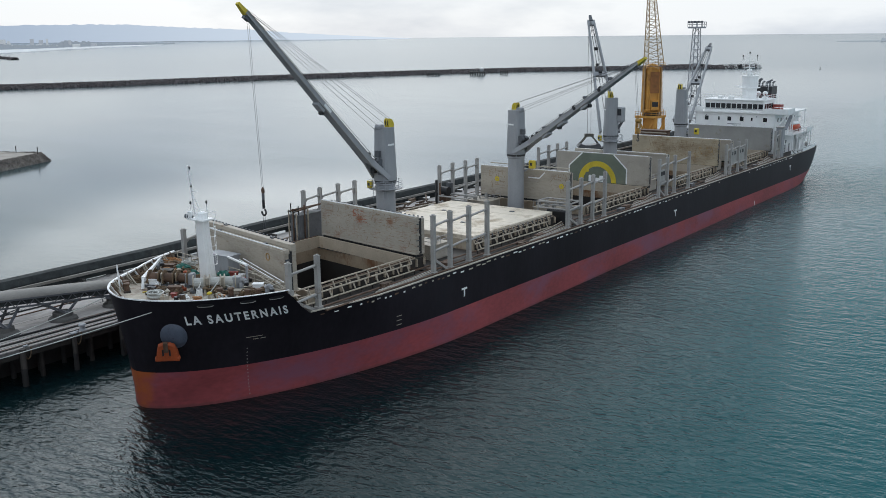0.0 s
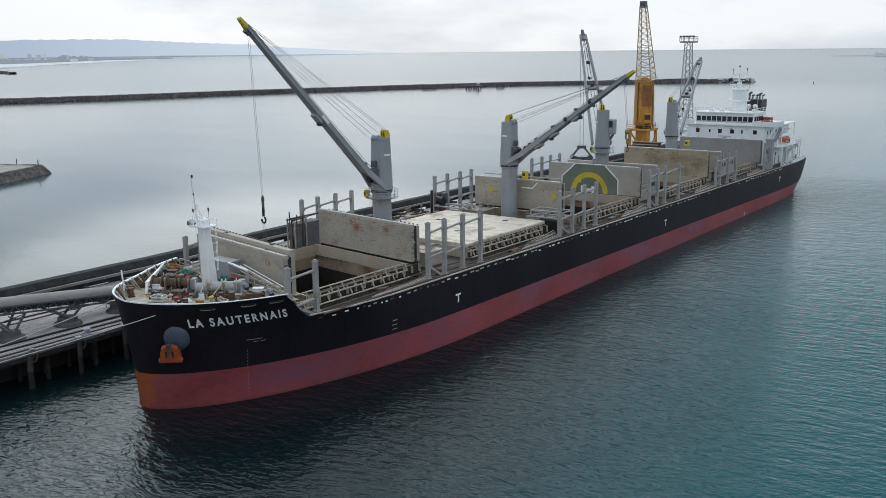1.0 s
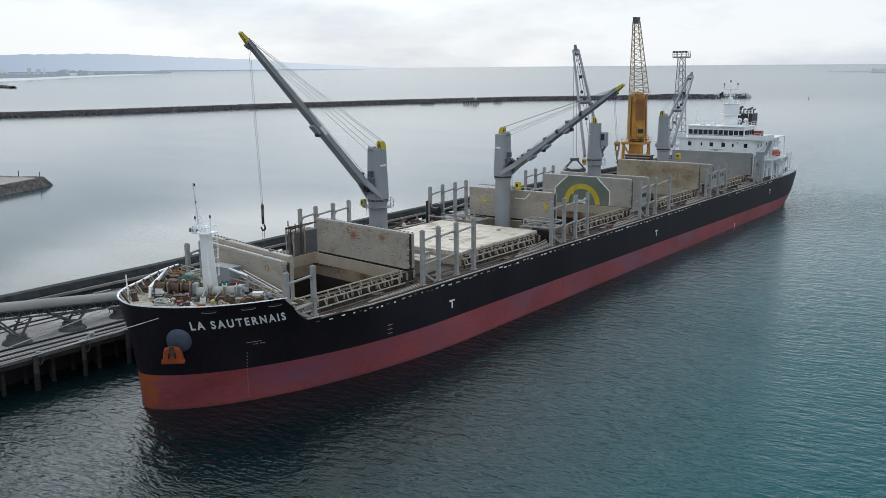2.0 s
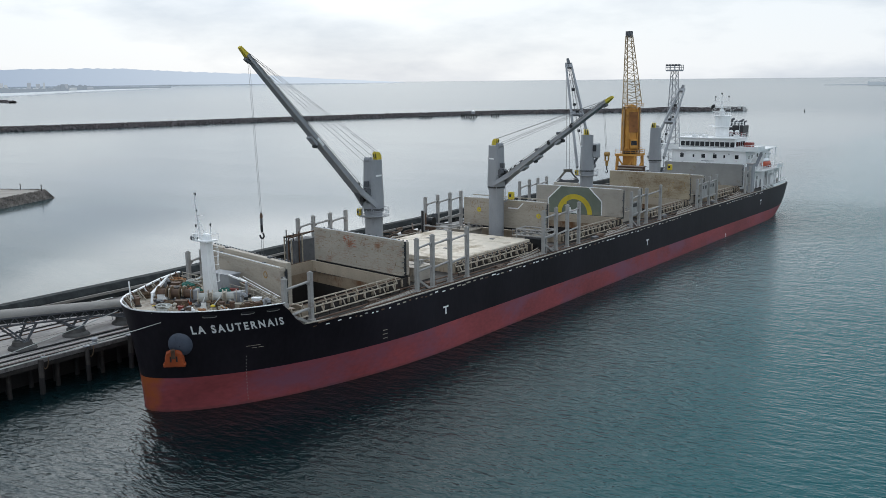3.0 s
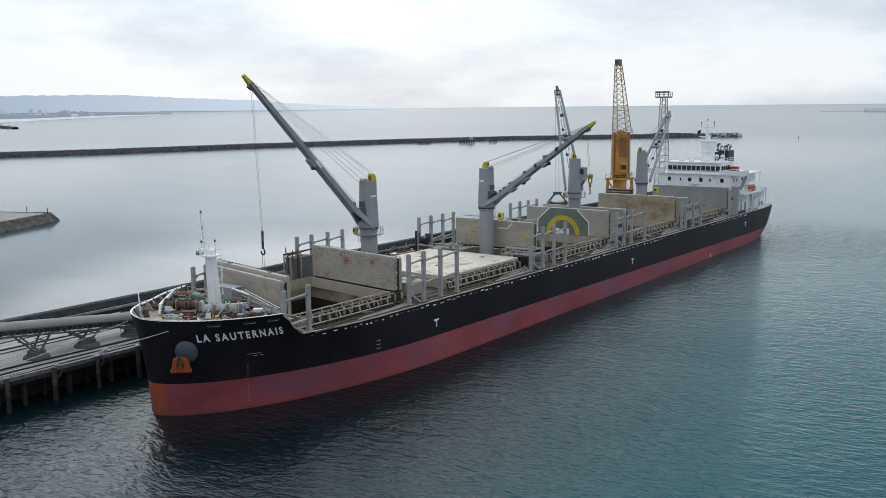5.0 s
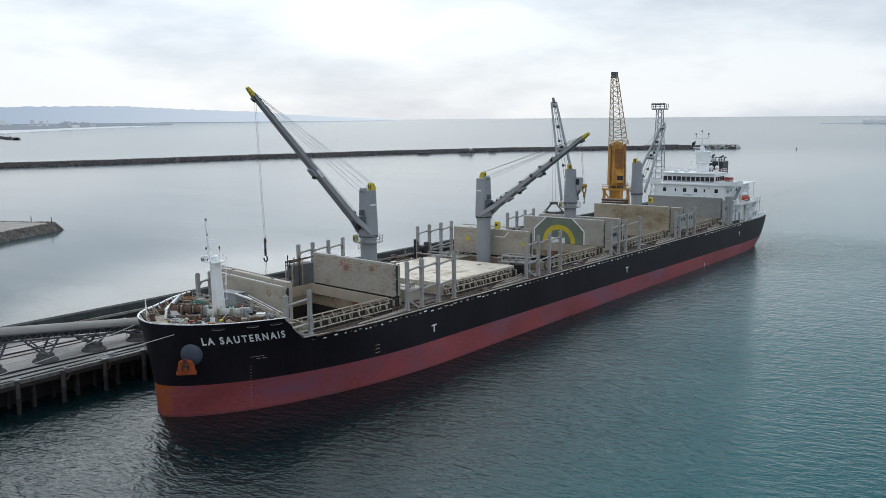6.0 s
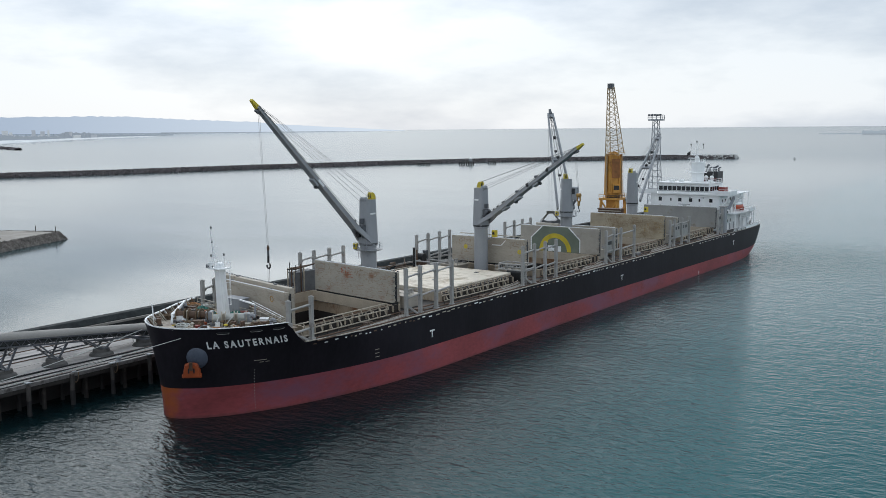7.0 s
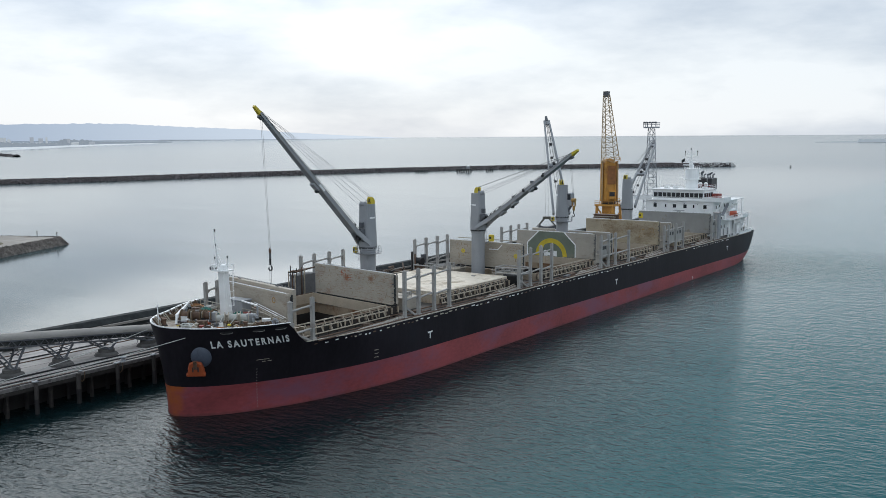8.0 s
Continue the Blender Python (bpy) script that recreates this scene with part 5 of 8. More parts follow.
for a, b in (((-1.15, 8.3), (1.25, 8.3)), ((1.25, 8.3), (1.25, 10.1)), ((1.25, 10.1), (-1.15, 10.1)), ((-1.15, 10.1), (-1.15, 8.3))):
    tube(bm, (*a, 18.75), (*b, 18.75), 0.03, seg=5)
    tube(bm, (*a, 18.05), (*a, 18.75), 0.03, seg=5)
part("platform_rail", bm, M["white"], fm)
for x, z in ((-0.75, 23.2), (-0.68, 21.3), (-0.95, 19.5), (1.0, 19.7)):
    part("navigation_light", B(lathe, [(0.07, z), (0.1, z + 0.06), (0.1, z + 0.27), (0.05, z + 0.33)], (x, 8.75 if x < 0 else 9.25, 0), 10), M["dark"], fm, "dark navigation light")
part("signal_arm", B(beam, (-0.68, 8.75, 20.9), (0.2, 8.85, 20.9), 0.07, 0.05), M["white"], fm)
part("horn", B(tube, (-1.7, 8.6, 18.2), (-0.9, 8.9, 18.2), 0.26, 0.16, seg=12), M["grey_dark"], fm, "dark grey fog horn")
part("searchlight", B(lathe, [(0.12, 18.05), (0.12, 18.3), (0.3, 18.35), (0.3, 18.7), (0.2, 18.8)], (-1.0, 8.7, 0), 12), M["white"], fm, "small white searchlight")
bm = bmesh.new()  # hooped ladder cage
for z in (13.2, 14.2, 15.2, 16.2, 17.2):
    ring = [Vector((1.15 + 0.42 * math.cos(a), 9.55 + 0.42 * math.sin(a), z)) for a in [math.pi * (i / 4 - 0.5) for i in range(5)]]
    for a, b in zip(ring, ring[1:]):
        tube(bm, a, b, 0.03, seg=4, caps=False)
for a in (-1.2, 0.0, 1.2):
    tube(bm, (1.15 + 0.42 * math.cos(a), 9.55 + 0.42 * math.sin(a), 13.2), (1.15 + 0.42 * math.cos(a), 9.55 + 0.42 * math.sin(a), 17.8), 0.025, seg=4)
part("ladder_cage", bm, M["white"], fm, "white hooped ladder cage")
part("mast_ladder", B(rungs, (0.95, 9.6, FZ), (0.75, 9.25, 17.8), 0.4, 22), M["white"], fm, "white ladder up the mast")
fm.location += Vector((MX, MY, 0))


def rail_run(pts, h, parent, mat=M["white"], mids=(0.5, 1.0), every=1.5, name="guard_rail", r=0.045):
    bm = bmesh.new()
    for a, b in zip(pts, pts[1:]):
        a, b = Vector(a), Vector(b)
        n = max(1, int((b - a).length / every))
        for i in range(n + 1):
            p = a.lerp(b, i / n)
            tube(bm, p, p + Vector((0, 0, h)), r, seg=5)
        for m in mids:
            tube(bm, a + Vector((0, 0, h * m)), b + Vector((0, 0, h * m)), r, seg=5)
    return part(name, bm, mat, parent)


def winch(x, y, ang, label, drum_mat):
    w = thing("mooring_winch", (x, y, FZ), label, "winch", "mooring winches")
    d = Vector((math.cos(radians(ang)), math.sin(radians(ang)), 0))
    n = Vector((-d.y, d.x, 0))
    o = Vector((x, y, FZ + 0.95))
    part("bed_frame", B(beam, o - d * 2.4 - Vector((0, 0, 0.8)), o + d * 2.4 - Vector((0, 0, 0.8)), 1.4, 0.3), M["grey_dark"], w)
    for s in (-1.5, 0.1, 1.6):
        bm = bmesh.new()
        tube(bm, o + d * (s - 0.5), o + d * (s + 0.5), 0.5, seg=16)
        part("drum", bm, drum_mat, w)
        bm = bmesh.new()
        for e in (-0.55, 0.55):
            tube(bm, o + d * (s + e - 0.05), o + d * (s + e + 0.05), 0.8, seg=18)
        part("drum_flange", bm, M["cream"] if drum_mat == M["rope"] else M["rope_brown"], w)
    bm = bmesh.new()
    for s in (-0.7, 0.85):
        beam(bm, o + d * s - Vector((0, 0, 0.8)), o + d * s + Vector((0, 0, 0.5)), 0.3, 0.8)
    part("bearing_stand", bm, M["cream"], w)
    part("gear_case", B(beam, o + d * 2.3 - n * 0.5 - Vector((0, 0, 0.1)), o + d * 2.3 + n * 0.5 - Vector((0, 0, 0.1)), 0.9, 1.2), M["grey"], w, bevel=0.08)


winch(4.4, 7.3, 46, "white mooring winch with rope drums on the forecastle", M["rope"])
winch(-1.0, 5.9, 30, "rusty brown windlass with drums on the forecastle", M["rusty"])


def bollard(x, y, ang=0):
    b = thing("bollard", (x, y, FZ), "dark brown twin mooring bollard on the deck", "bollard", "mooring bollards")
    d = Vector((math.cos(radians(ang)), math.sin(radians(ang)), 0))
    for s in (-0.55, 0.55):
        p = Vector((x, y, 0)) + d * s
        part("bollard_post", B(lathe, [(0.26, FZ), (0.26, FZ + 0.75), (0.34, FZ + 0.8), (0.34, FZ + 0.95)], p, 12), M["rusty"], b)
    part("bollard_base", B(beam, Vector((x, y, FZ + 0.08)) - d * 1.0, Vector((x, y, FZ + 0.08)) + d * 1.0, 0.7, 0.16), M["deck"], b)


for x, y, a in ((7.2, 6.3, 40), (9.8, 7.6, 50), (-3.2, 2.2, -30), (-6.0, 7.4, -50)):
    bollard(x, y, a)
for x, y, w, d, h, mt, nm, lb in ((-2.3, 4.9, 0.9, 0.7, 0.8, "white", "deck_locker", "white steel locker on the forecastle"),
                                  (7.3, 8.0, 1.5, 0.8, 0.35, "cream", "deck_locker", "low cream steel chest on deck"),
                                  (8.6, 9.4, 1.0, 0.7, 0.9, "white", "deck_locker", "small white box on the forecastle"),
                                  (9.8, 9.7, 0.7, 0.6, 0.7, "galv", "deck_locker", "small grey box on the forecastle"),
                                  (-6.6, 10.2, 1.4, 0.8, 0.7, "rusty", "deck_locker", "rusty steel chest on deck"),
                                  (-4.0, 8.0, 1.2, 1.1, 0.9, "deck", "deck_locker", "brown steel chest on deck"),
                                  (3.0, 3.3, 0.5, 0.4, 0.4, "red", "chain_stopper", "faded red chain stopper on the deck"),
                                  (1.8, 4.4, 1.3, 0.8, 0.7, "rusty", "chain_stopper", "rusty chain stopper on the deck"),
                                  (2.4, 11.7, 0.9, 0.5, 0.75, "red", "fire_box", "red fire hose box by the deck house"),
                                  (4.3, 11.4, 1.1, 0.4, 0.45, "red", "fire_box", "low red hose box by the ladder"),
                                  (3.4, 11.9, 0.6, 0.4, 0.6, "white", "deck_locker", "small white box between the red hose boxes")):
    t = thing(nm, (x, y, FZ), lb, nm.replace("_", " "))
    m = pose(x, y, 0, 0, 0, 36)
    for nm_, e, z0_, z1_ in (("body", 0.0, FZ, FZ + h), ("cap", 0.06, FZ + h, FZ + h + 0.08)):
        bm = B(box, -w / 2 - e, w / 2 + e, -d / 2 - e, d / 2 + e, z0_, z1_)
        bmesh.ops.transform(bm, matrix=m, verts=bm.verts)
        part(nm_, bm, M[mt], t, bevel=0.06 if nm_ == "body" else 0.0)


def rope_heap(x, y, r, mat, label, seed, z=None):
    """Loose coils of rope thrown on the deck."""
    rnd = random.Random(seed)
    bm = bmesh.new()
    z = FZ if z is None else z
    for k in range(7):
        cx, cy = x + rnd.uniform(-0.35, 0.35) * r, y + rnd.uniform(-0.35, 0.35) * r
        rr = r * rnd.uniform(0.45, 0.95)
        tilt, hz = rnd.uniform(-0.25, 0.25), z + 0.1 + k * 0.085
        pts = [Vector((cx + rr * math.cos(a), cy + rr * 0.8 * math.sin(a), hz + tilt * 0.3 * math.sin(a + k))) for a in [2 * math.pi * i / 12 for i in range(12)]]
        cable(bm, pts, 0.075, 5, True)
    single("coiled_rope", bm, mat, label, "rope", "coiled ropes on the forecastle", smooth=True)


for k, (x, y, r, mt) in enumerate(((1.5, 2.2, 1.0, "rope"), (-6.9, 6.3, 0.9, "rope_brown"), (-7.9, 8.6, 0.9, "rope_brown"), (-8.8, 12.6, 1.0, "rope_orange"),
                                   (-7.4, 11.6, 0.9, "rope_brown"), (-5.4, 5.2, 0.8, "rope_brown"), (-3.6, 10.6, 0.9, "rope_brown"), (-5.2, 9.2, 0.8, "rope_orange"),
                                   (0.9, 3.6, 0.7, "rope_brown"), (8.9, 8.2, 0.6, "rope_brown"), (-0.6, 7.8, 0.8, "rope_brown"), (-6.4, 12.9, 0.8, "rope"))):
    rope_heap(x, y, r, M[mt], {"rope": "pale mooring rope coiled on the deck", "rope_brown": "dirty brown mooring rope heaped on the deck", "rope_orange": "faded orange mooring rope heaped on the deck"}[mt], k)
for x, y, r in ((-5.1, 10.8, 0.6), (-2.1, 10.1, 0.5), (0.95, 11.35, 0.55), (-4.3, 11.0, 0.5), (1.7, 11.2, 0.5), (-2.7, 10.3, 0.45)):
    bm = bmesh.new()
    bmesh.ops.create_icosphere(bm, subdivisions=3, radius=r)
    for v in bm.verts:
        v.co.z *= 0.8
        v.co += v.co.normalized() * (noise.noise(v.co * 2.6 + Vector((x, y, 0))) * 0.3 + noise.noise(v.co * 6 + Vector((y, x, 0))) * 0.12)
    bmesh.ops.translate(bm, verts=bm.verts, vec=(x, y, FZ + r * 0.7))
    single("covered_winch", bm, M["green"], "small machine under a green tarpaulin", "tarpaulin", "tarpaulin covers")
# small gear strewn over the forecastle
clutter_rnd = random.Random(58)
for k in range(105):
    f = clutter_rnd.random()
    y = 1.9 + 9.9 * f
    half = (half_breadth(y, FZ) - 1.8) * 0.92
    x = mid_x(y, FZ) + clutter_rnd.uniform(-half + (2.2 if y < 12 else 0.5), half)
    if math.hypot(x - 0.35, y - 9.9) < 1.4:
        continue
    kind_ = clutter_rnd.choice(("drum", "block", "block", "vent", "pipe", "pipe", "coil"))
    mt = M[clutter_rnd.choice(("rusty", "rope_brown", "deck", "dunnage", "cream", "cream", "white", "white", "orange", "machinery", "dark", "dark", "yellow"))]
    if kind_ == "drum":
        r, h = clutter_rnd.uniform(0.22, 0.32), clutter_rnd.uniform(0.5, 0.85)
        t = thing("steel_drum", (x, y, FZ), "small weathered drum on the forecastle deck", "drum", "drums on the forecastle")
        part("drum_body", B(lathe, [(r, FZ), (r, FZ + h * 0.32), (r * 1.06, FZ + h * 0.34), (r, FZ + h * 0.36), (r, FZ + h)], (x, y, 0), 12), mt, t)
        part("drum_lid", B(lathe, [(r * 0.9, FZ + h), (r * 0.9, FZ + h + 0.03)], (x, y, 0), 12), M["grey_dark"], t)
    elif kind_ == "block":
        w_, d_, h = clutter_rnd.uniform(0.2, 0.5), clutter_rnd.uniform(0.15, 0.4), clutter_rnd.uniform(0.2, 0.6)
        bm = B(box, -w_, w_, -d_, d_, 0, h)
        box(bm, -w_ * 0.5, w_ * 0.3, -d_ * 0.6, d_ * 0.6, h, h + 0.18)
        bmesh.ops.transform(bm, matrix=pose(x, y, FZ, 0, 0, clutter_rnd.uniform(0, 180)), verts=bm.verts)
        single("deck_fitting", bm, mt, "small weathered steel fitting on the forecastle deck", "deck fitting", "fittings on the forecastle", bevel=0.03)
    elif kind_ == "vent":
        t = thing("mushroom_vent", (x, y, FZ), "small mushroom ventilator on the forecastle deck", "ventilator", "forecastle ventilators")
        part("vent_trunk", B(tube, (x, y, FZ), (x, y, FZ + 0.6), 0.13, seg=10), M["cream"], t)
        part("vent_cap", B(lathe, [(0.27, FZ + 0.6), (0.27, FZ + 0.7), (0.1, FZ + 0.82)], (x, y, 0), 12), mt, t)
    elif kind_ == "pipe":
        a, L = clutter_rnd.uniform(0, math.pi), clutter_rnd.uniform(0.7, 1.7)
        v = Vector((math.cos(a), math.sin(a), clutter_rnd.uniform(0.0, 0.12))) * L
        p0 = Vector((x, y, FZ + 0.08))
        single("loose_pipe", B(tube, p0 - v / 2 + Vector((0, 0, v.z / 2)), p0 + v / 2 + Vector((0, 0, v.z / 2)), 0.065, seg=7), mt, "short loose pipe lying on the forecastle deck", "pipe", "loose pipes on the forecastle")
    else:
        rope_heap(x, y, clutter_rnd.uniform(0.35, 0.55), M[clutter_rnd.choice(("rope", "rope_brown", "rope_orange"))], "small coil of rope on the forecastle deck", 100 + k)
for x, y, w_, d_ in ((6.7, 7.9, 0.75, 0.4), (-5.6, 8.4, 0.5, 0.35)):  # worn yellow paint on the deck
    bm = B(box, -w_, w_, -d_, d_, 0.0, 0.02)
    bmesh.ops.transform(bm, matrix=pose(x, y, FZ, 0, 0, 40), verts=bm.verts)
    part("paint_patch", bm, M["yellow"], ship, "worn yellow paint on the forecastle deck")
# goose-neck ventilators
for x, y, h in ((6.9, 8.7, 1.0), (10.4, 8.9, 0.8), (-7.6, 9.6, 0.9)):
    t = thing("goose_neck_vent", (x, y, FZ), "grey goose-neck ventilator on the forecastle", "ventilator", "goose-neck ventilators")
    bm = B(tube, (x, y, FZ), (x, y, FZ + h), 0.2, seg=10)
    pts = [Vector((x + 0.35 - 0.35 * math.cos(a), y, FZ + h + 0.35 * math.sin(a))) for a in [math.pi * i / 6 for i in range(7)]]
    for p, q in zip(pts, pts[1:]):
        tube(bm, p, q, 0.2, seg=10)
    part("vent_neck", bm, M["grey"], t, smooth=True)
    part("vent_mouth", B(tube, pts[-1], pts[-1] - Vector((0, 0, 0.25)), 0.26, seg=10), M["dark"], t)
# ropes led from the winch drums to the rail
for a, b in (((3.6, 6.4, 12.5), (5.9, 3.4, FZ + 0.2)), ((4.9, 7.7, 12.5), (6.6, 4.2, FZ + 0.2))):
    single("mooring_line", B(tube, a, b, 0.06, seg=6), M["rope"], "pale mooring rope led from the winch drum", "rope", "mooring lines")
# grey locker house with a flat white roof and a thin canopy beam
dh = thing("deck_house", (-0.6, 13.4, FZ), "low grey deck house with a white flat roof", "deck house")
part("house_wall", B(box, -2.6, 0.9, 12.3, 14.0, FZ - 1.6, 13.3), M["grey"], dh, bevel=0.05)
part("house_roof", B(box, -2.7, 1.0, 12.2, 14.1, 13.3, 13.42), M["galv"], dh)
part("canopy_beam", B(beam, (0.9, 12.3, 13.4), (5.8, 10.5, 13.5), 0.22, 0.16), M["white"], dh)
part("canopy_post", B(tube, (5.8, 10.5, FZ), (5.8, 10.5, 13.4), 0.13), M["grey"], dh)
# sloping ladder rails behind the winch
lad = thing("deck_ladder", (6, 11.4, FZ), "cream steel ladder and hand rails behind the forecastle", "ladder")
for o_ in (0.0, 0.55):
    part("stringer", B(tube, (2.6, 12.4 + o_, 12.7), (10.6, 10.9 + o_, FZ + 0.2), 0.07, seg=6), M["cream"], lad)
    part("hand_rail", B(tube, (2.6, 12.4 + o_, 13.3), (10.2, 10.9 + o_, 12.1), 0.05, seg=6), M["white"], lad)
for k in range(12):
    f = (k + 0.5) / 12
    part("rung", B(tube, (2.6 + 8 * f, 12.4 - 1.5 * f, 12.7 - 1.25 * f), (2.6 + 8 * f, 12.95 - 1.5 * f, 12.7 - 1.25 * f), 0.05, seg=6), M["red"] if k < 3 else M["cream"], lad)
# open rail on the starboard bow, with struts
fr = thing("bow_rail", (-6, 3, RIM), "cream guard rail across the forecastle with davit struts", "railing")
for sgn in (1, -1):  # stays behind the bulwark
    ye = 9.3 if sgn > 0 else 14.1
    o = rim_outline(RIM, ye, inset=0.3, sgn=sgn)
    f = rim_outline(FZ, ye, inset=0.9, sgn=sgn)
    for k in range(6, 26, 2):
        part("bulwark_stay", B(beam, f[k], o[k] - Vector((0, 0, 0.1)), 0.08, 0.2), M["white"] if k % 4 else M["cream"], ship)
    bm = bmesh.new()
    i_ = rim_outline(RIM, ye, inset=0.14, sgn=sgn)
    g_ = rim_outline(FZ, ye, inset=0.14, sgn=sgn)
    cols = [(bm.verts.new(a), bm.verts.new(b)) for a, b in zip(g_, i_)]
    for a, b in zip(cols, cols[1:]):
        bm.faces.new((a[0], b[0], b[1], a[1]))
    part("bulwark_lining", bm, M["bulwark_inside"], ship, "dark brown inner face of the bulwark")
rail_run([(11.9, 9.4, FZ), (11.9, 10.6, FZ), (-9.8, 14.0, FZ)], 1.05, fr, mat=M["cream"])
part("davit_strut", B(beam, (-2.3, 3.5, FZ), (-2.6, 3.9, 12.3), 0.25, 0.25), M["white"], fr, "white davit foot")
part("davit_strut", B(beam, (-2.6, 3.9, 12.2), (-5.4, 8.4, 13.3), 0.42, 0.5, 0.12, 0.14), M["white"], fr, "white slanting davit arm")
part("rail_pole", B(tube, (-3.4, 1.6, FZ), (-3.5, 1.5, 14.1), 0.08, seg=6), M["white"], fr, "thin white pole")
for k in range(9):
    q0, q1 = rim_outline(RIM, 14.1, inset=0.5, sgn=-1)[10 + k * 2 - (k > 7)], rim_outline(FZ, 14.1, inset=1.5, sgn=-1)[10 + k * 2 - (k > 7)]
    part("rope_rack", B(beam, q1, q0 + Vector((0, 0, 0.25)), 0.09, 0.14), M["cream"] if k % 2 else M["rusty"], fr)
# roller fairleads in the bulwark
for y in (2.3, 5.6, 8.2):
    p, nn = on_hull(y, 11.62, 0.05)
    tn = Vector((0, 0, 1)).cross(nn).normalized()
    up_ = nn.cross(tn)
    ring = [p + tn * (0.75 * math.copysign(abs(math.cos(a_)) ** 0.5, math.cos(a_))) + up_ * 0.2 * math.sin(a_) for a_ in [2 * math.pi * i / 16 for i in range(16)]]
    bm = bmesh.new()
    bm.faces.new([bm.verts.new(q - nn * 0.02) for q in ring])
    hole = part("fairlead", bm, M["dark"], ship, "dark mooring opening with a worn pale lip")
    bm = bmesh.new()
    for q0, q1 in list(zip(ring, ring[1:] + ring[:1]))[8:]:
        tube(bm, q0, q1, 0.03, seg=5, caps=False)
    part("fairlead_lip", bm, M["post"], ship)
# mooring lines from the bow to the wharf
for a, b in (((5.2, 0.4, 11.2), (-17.5, -45.0, 4.3)), ((-4.0, 0.2, 10.9), (-16.5, -28.0, 4.3))):
    a, b = Vector(a), Vector(b)
    bm = bmesh.new()
    cable(bm, [a.lerp(b, i / 14) - Vector((0, 0, 3.0 * i / 14 * (1 - i / 14))) for i in range(15)], 0.045)
    single("mooring_line", bm, M["rope"], "pale mooring rope from bow to wharf", "rope", "mooring lines")


# ---------------------------------------------------------------- superstructure
acc = thing("accommodation_block", (0, 183, 8), "white accommodation block with bridge and open wings", "ship superstructure")
part("lower_house", B(box, -12.0, 10.4, 175.2, 186.5, 7.6, 13.9), M["white"], acc, bevel=0.05)
part("upper_house", B(box, -10.6, 8.9, 175.0, 187.0, 13.9, 17.3), M["white"], acc, bevel=0.05)
part("side_house", B(box, 5.0, 9.3, 181.2, 193.4, 10.85, 17.2), M["white"], acc, bevel=0.05)
part("side_roof", B(box, 5.0, 10.9, 180.4, 193.8, 17.2, 17.42), M["white"], acc)
part("bridge_deck", B(box, -14.0, 12.0, 174.4, 180.0, 17.3, 17.55), M["white"], acc)
part("wheelhouse", B(box, -8.6, 6.0, 175.2, 183.0, 17.55, 20.3), M["white"], acc, bevel=0.05)
part("wheelhouse_roof", B(box, -9.0, 6.4, 174.8, 183.4, 20.3, 20.5), M["white"], acc)
for s, x0, x1 in ((-1, -14.0, -8.6), (1, 6.0, 12.0)):
    bm = bmesh.new()
    box(bm, x0, x1, 174.4, 174.5, 17.55, 18.55)
    xe = x0 if s < 0 else x1 - 0.1
    box(bm, xe, xe + 0.1, 174.5, 179.9, 17.55, 18.55)
    part("wing_bulwark", bm, M["white"], acc)
for i in range(11):
    x = -8.3 + i * 1.305
    w = part("bridge_window", B(box, x, x + 1.07, 175.12, 175.22, 18.35, 19.5), M["glass"], acc, "dark bridge window")
for k in range(4):
    y = 175.8 + k * 1.7
    part("bridge_window", B(box, 5.98, 6.08, y, y + 1.3, 18.35, 19.5), M["glass"], acc)
for x, w_, h_ in ((-7.8, 0.95, 1.0), (-4.7, 0.42, 0.8), (-2.1, 0.95, 1.0), (0.95, 0.95, 1.0), (3.4, 0.42, 0.8), (6.6, 0.95, 1.0)):
    x, z = x - w_ / 2, 15.85 - h_ / 2
    wf = part("cabin_window", B(box, x, x + w_, 174.93, 175.03, z, z + h_), M["glass"], acc, "small dark cabin window")
    bm = bmesh.new()
    for a in ((x - 0.1, x, z - 0.1, z + h_ + 0.1), (x + w_, x + w_ + 0.1, z - 0.1, z + h_ + 0.1), (x, x + w_, z - 0.1, z), (x, x + w_, z + h_, z + h_ + 0.1)):
        box(bm, a[0], a[1], 174.9, 175.02, a[2], a[3])
    part("window_frame", bm, M["white"], wf)
part("cabin_window", B(box, 9.28, 9.34, 182.3, 183.2, 15.5, 16.4), M["glass"], acc)
for y, z in ((186.0, 15.6), (189.2, 15.4), (191.2, 13.2)):
    part("cabin_window", B(box, 9.28, 9.34, y, y + 0.5, z, z + 0.6), M["glass"], acc)
part("stair", B(beam, (11.2, 175.8, 13.7), (11.2, 180.2, 16.8), 0.8, 0.18), M["galv"], acc, "grey sloping stair to the bridge wing")
for z in (10.0, 12.3, 15.3):
    for y in (177.0, 179.4):
        xs = 10.38 if z < 13.5 else 8.88
        part("cabin_window", B(box, xs, xs + 0.05, y, y + 0.7, z, z + 0.85), M["glass"], acc)
part("lower_window", B(box, 9.3, 10.0, 175.1, 175.2, 12.0, 12.8), M["glass"], acc)
part("lower_window", B(box, 9.3, 10.0, 175.1, 175.2, 9.9, 10.7), M["glass"], acc)
rail_run([(-9.0, 174.9, 20.5), (6.4, 174.9, 20.5), (6.4, 183.3, 20.5)], 1.0, acc, every=1.8)
rail_run([(10.4, 175.3, 13.9), (10.4, 188.9, 13.9)], 1.0, acc, every=1.8)
part("drip_ledge", B(box, -10.7, 9.0, 174.86, 175.0, 16.75, 16.9), M["white"], acc)
part("drip_ledge", B(box, -12.1, 10.5, 175.06, 175.2, 13.6, 13.75), M["white"], acc)
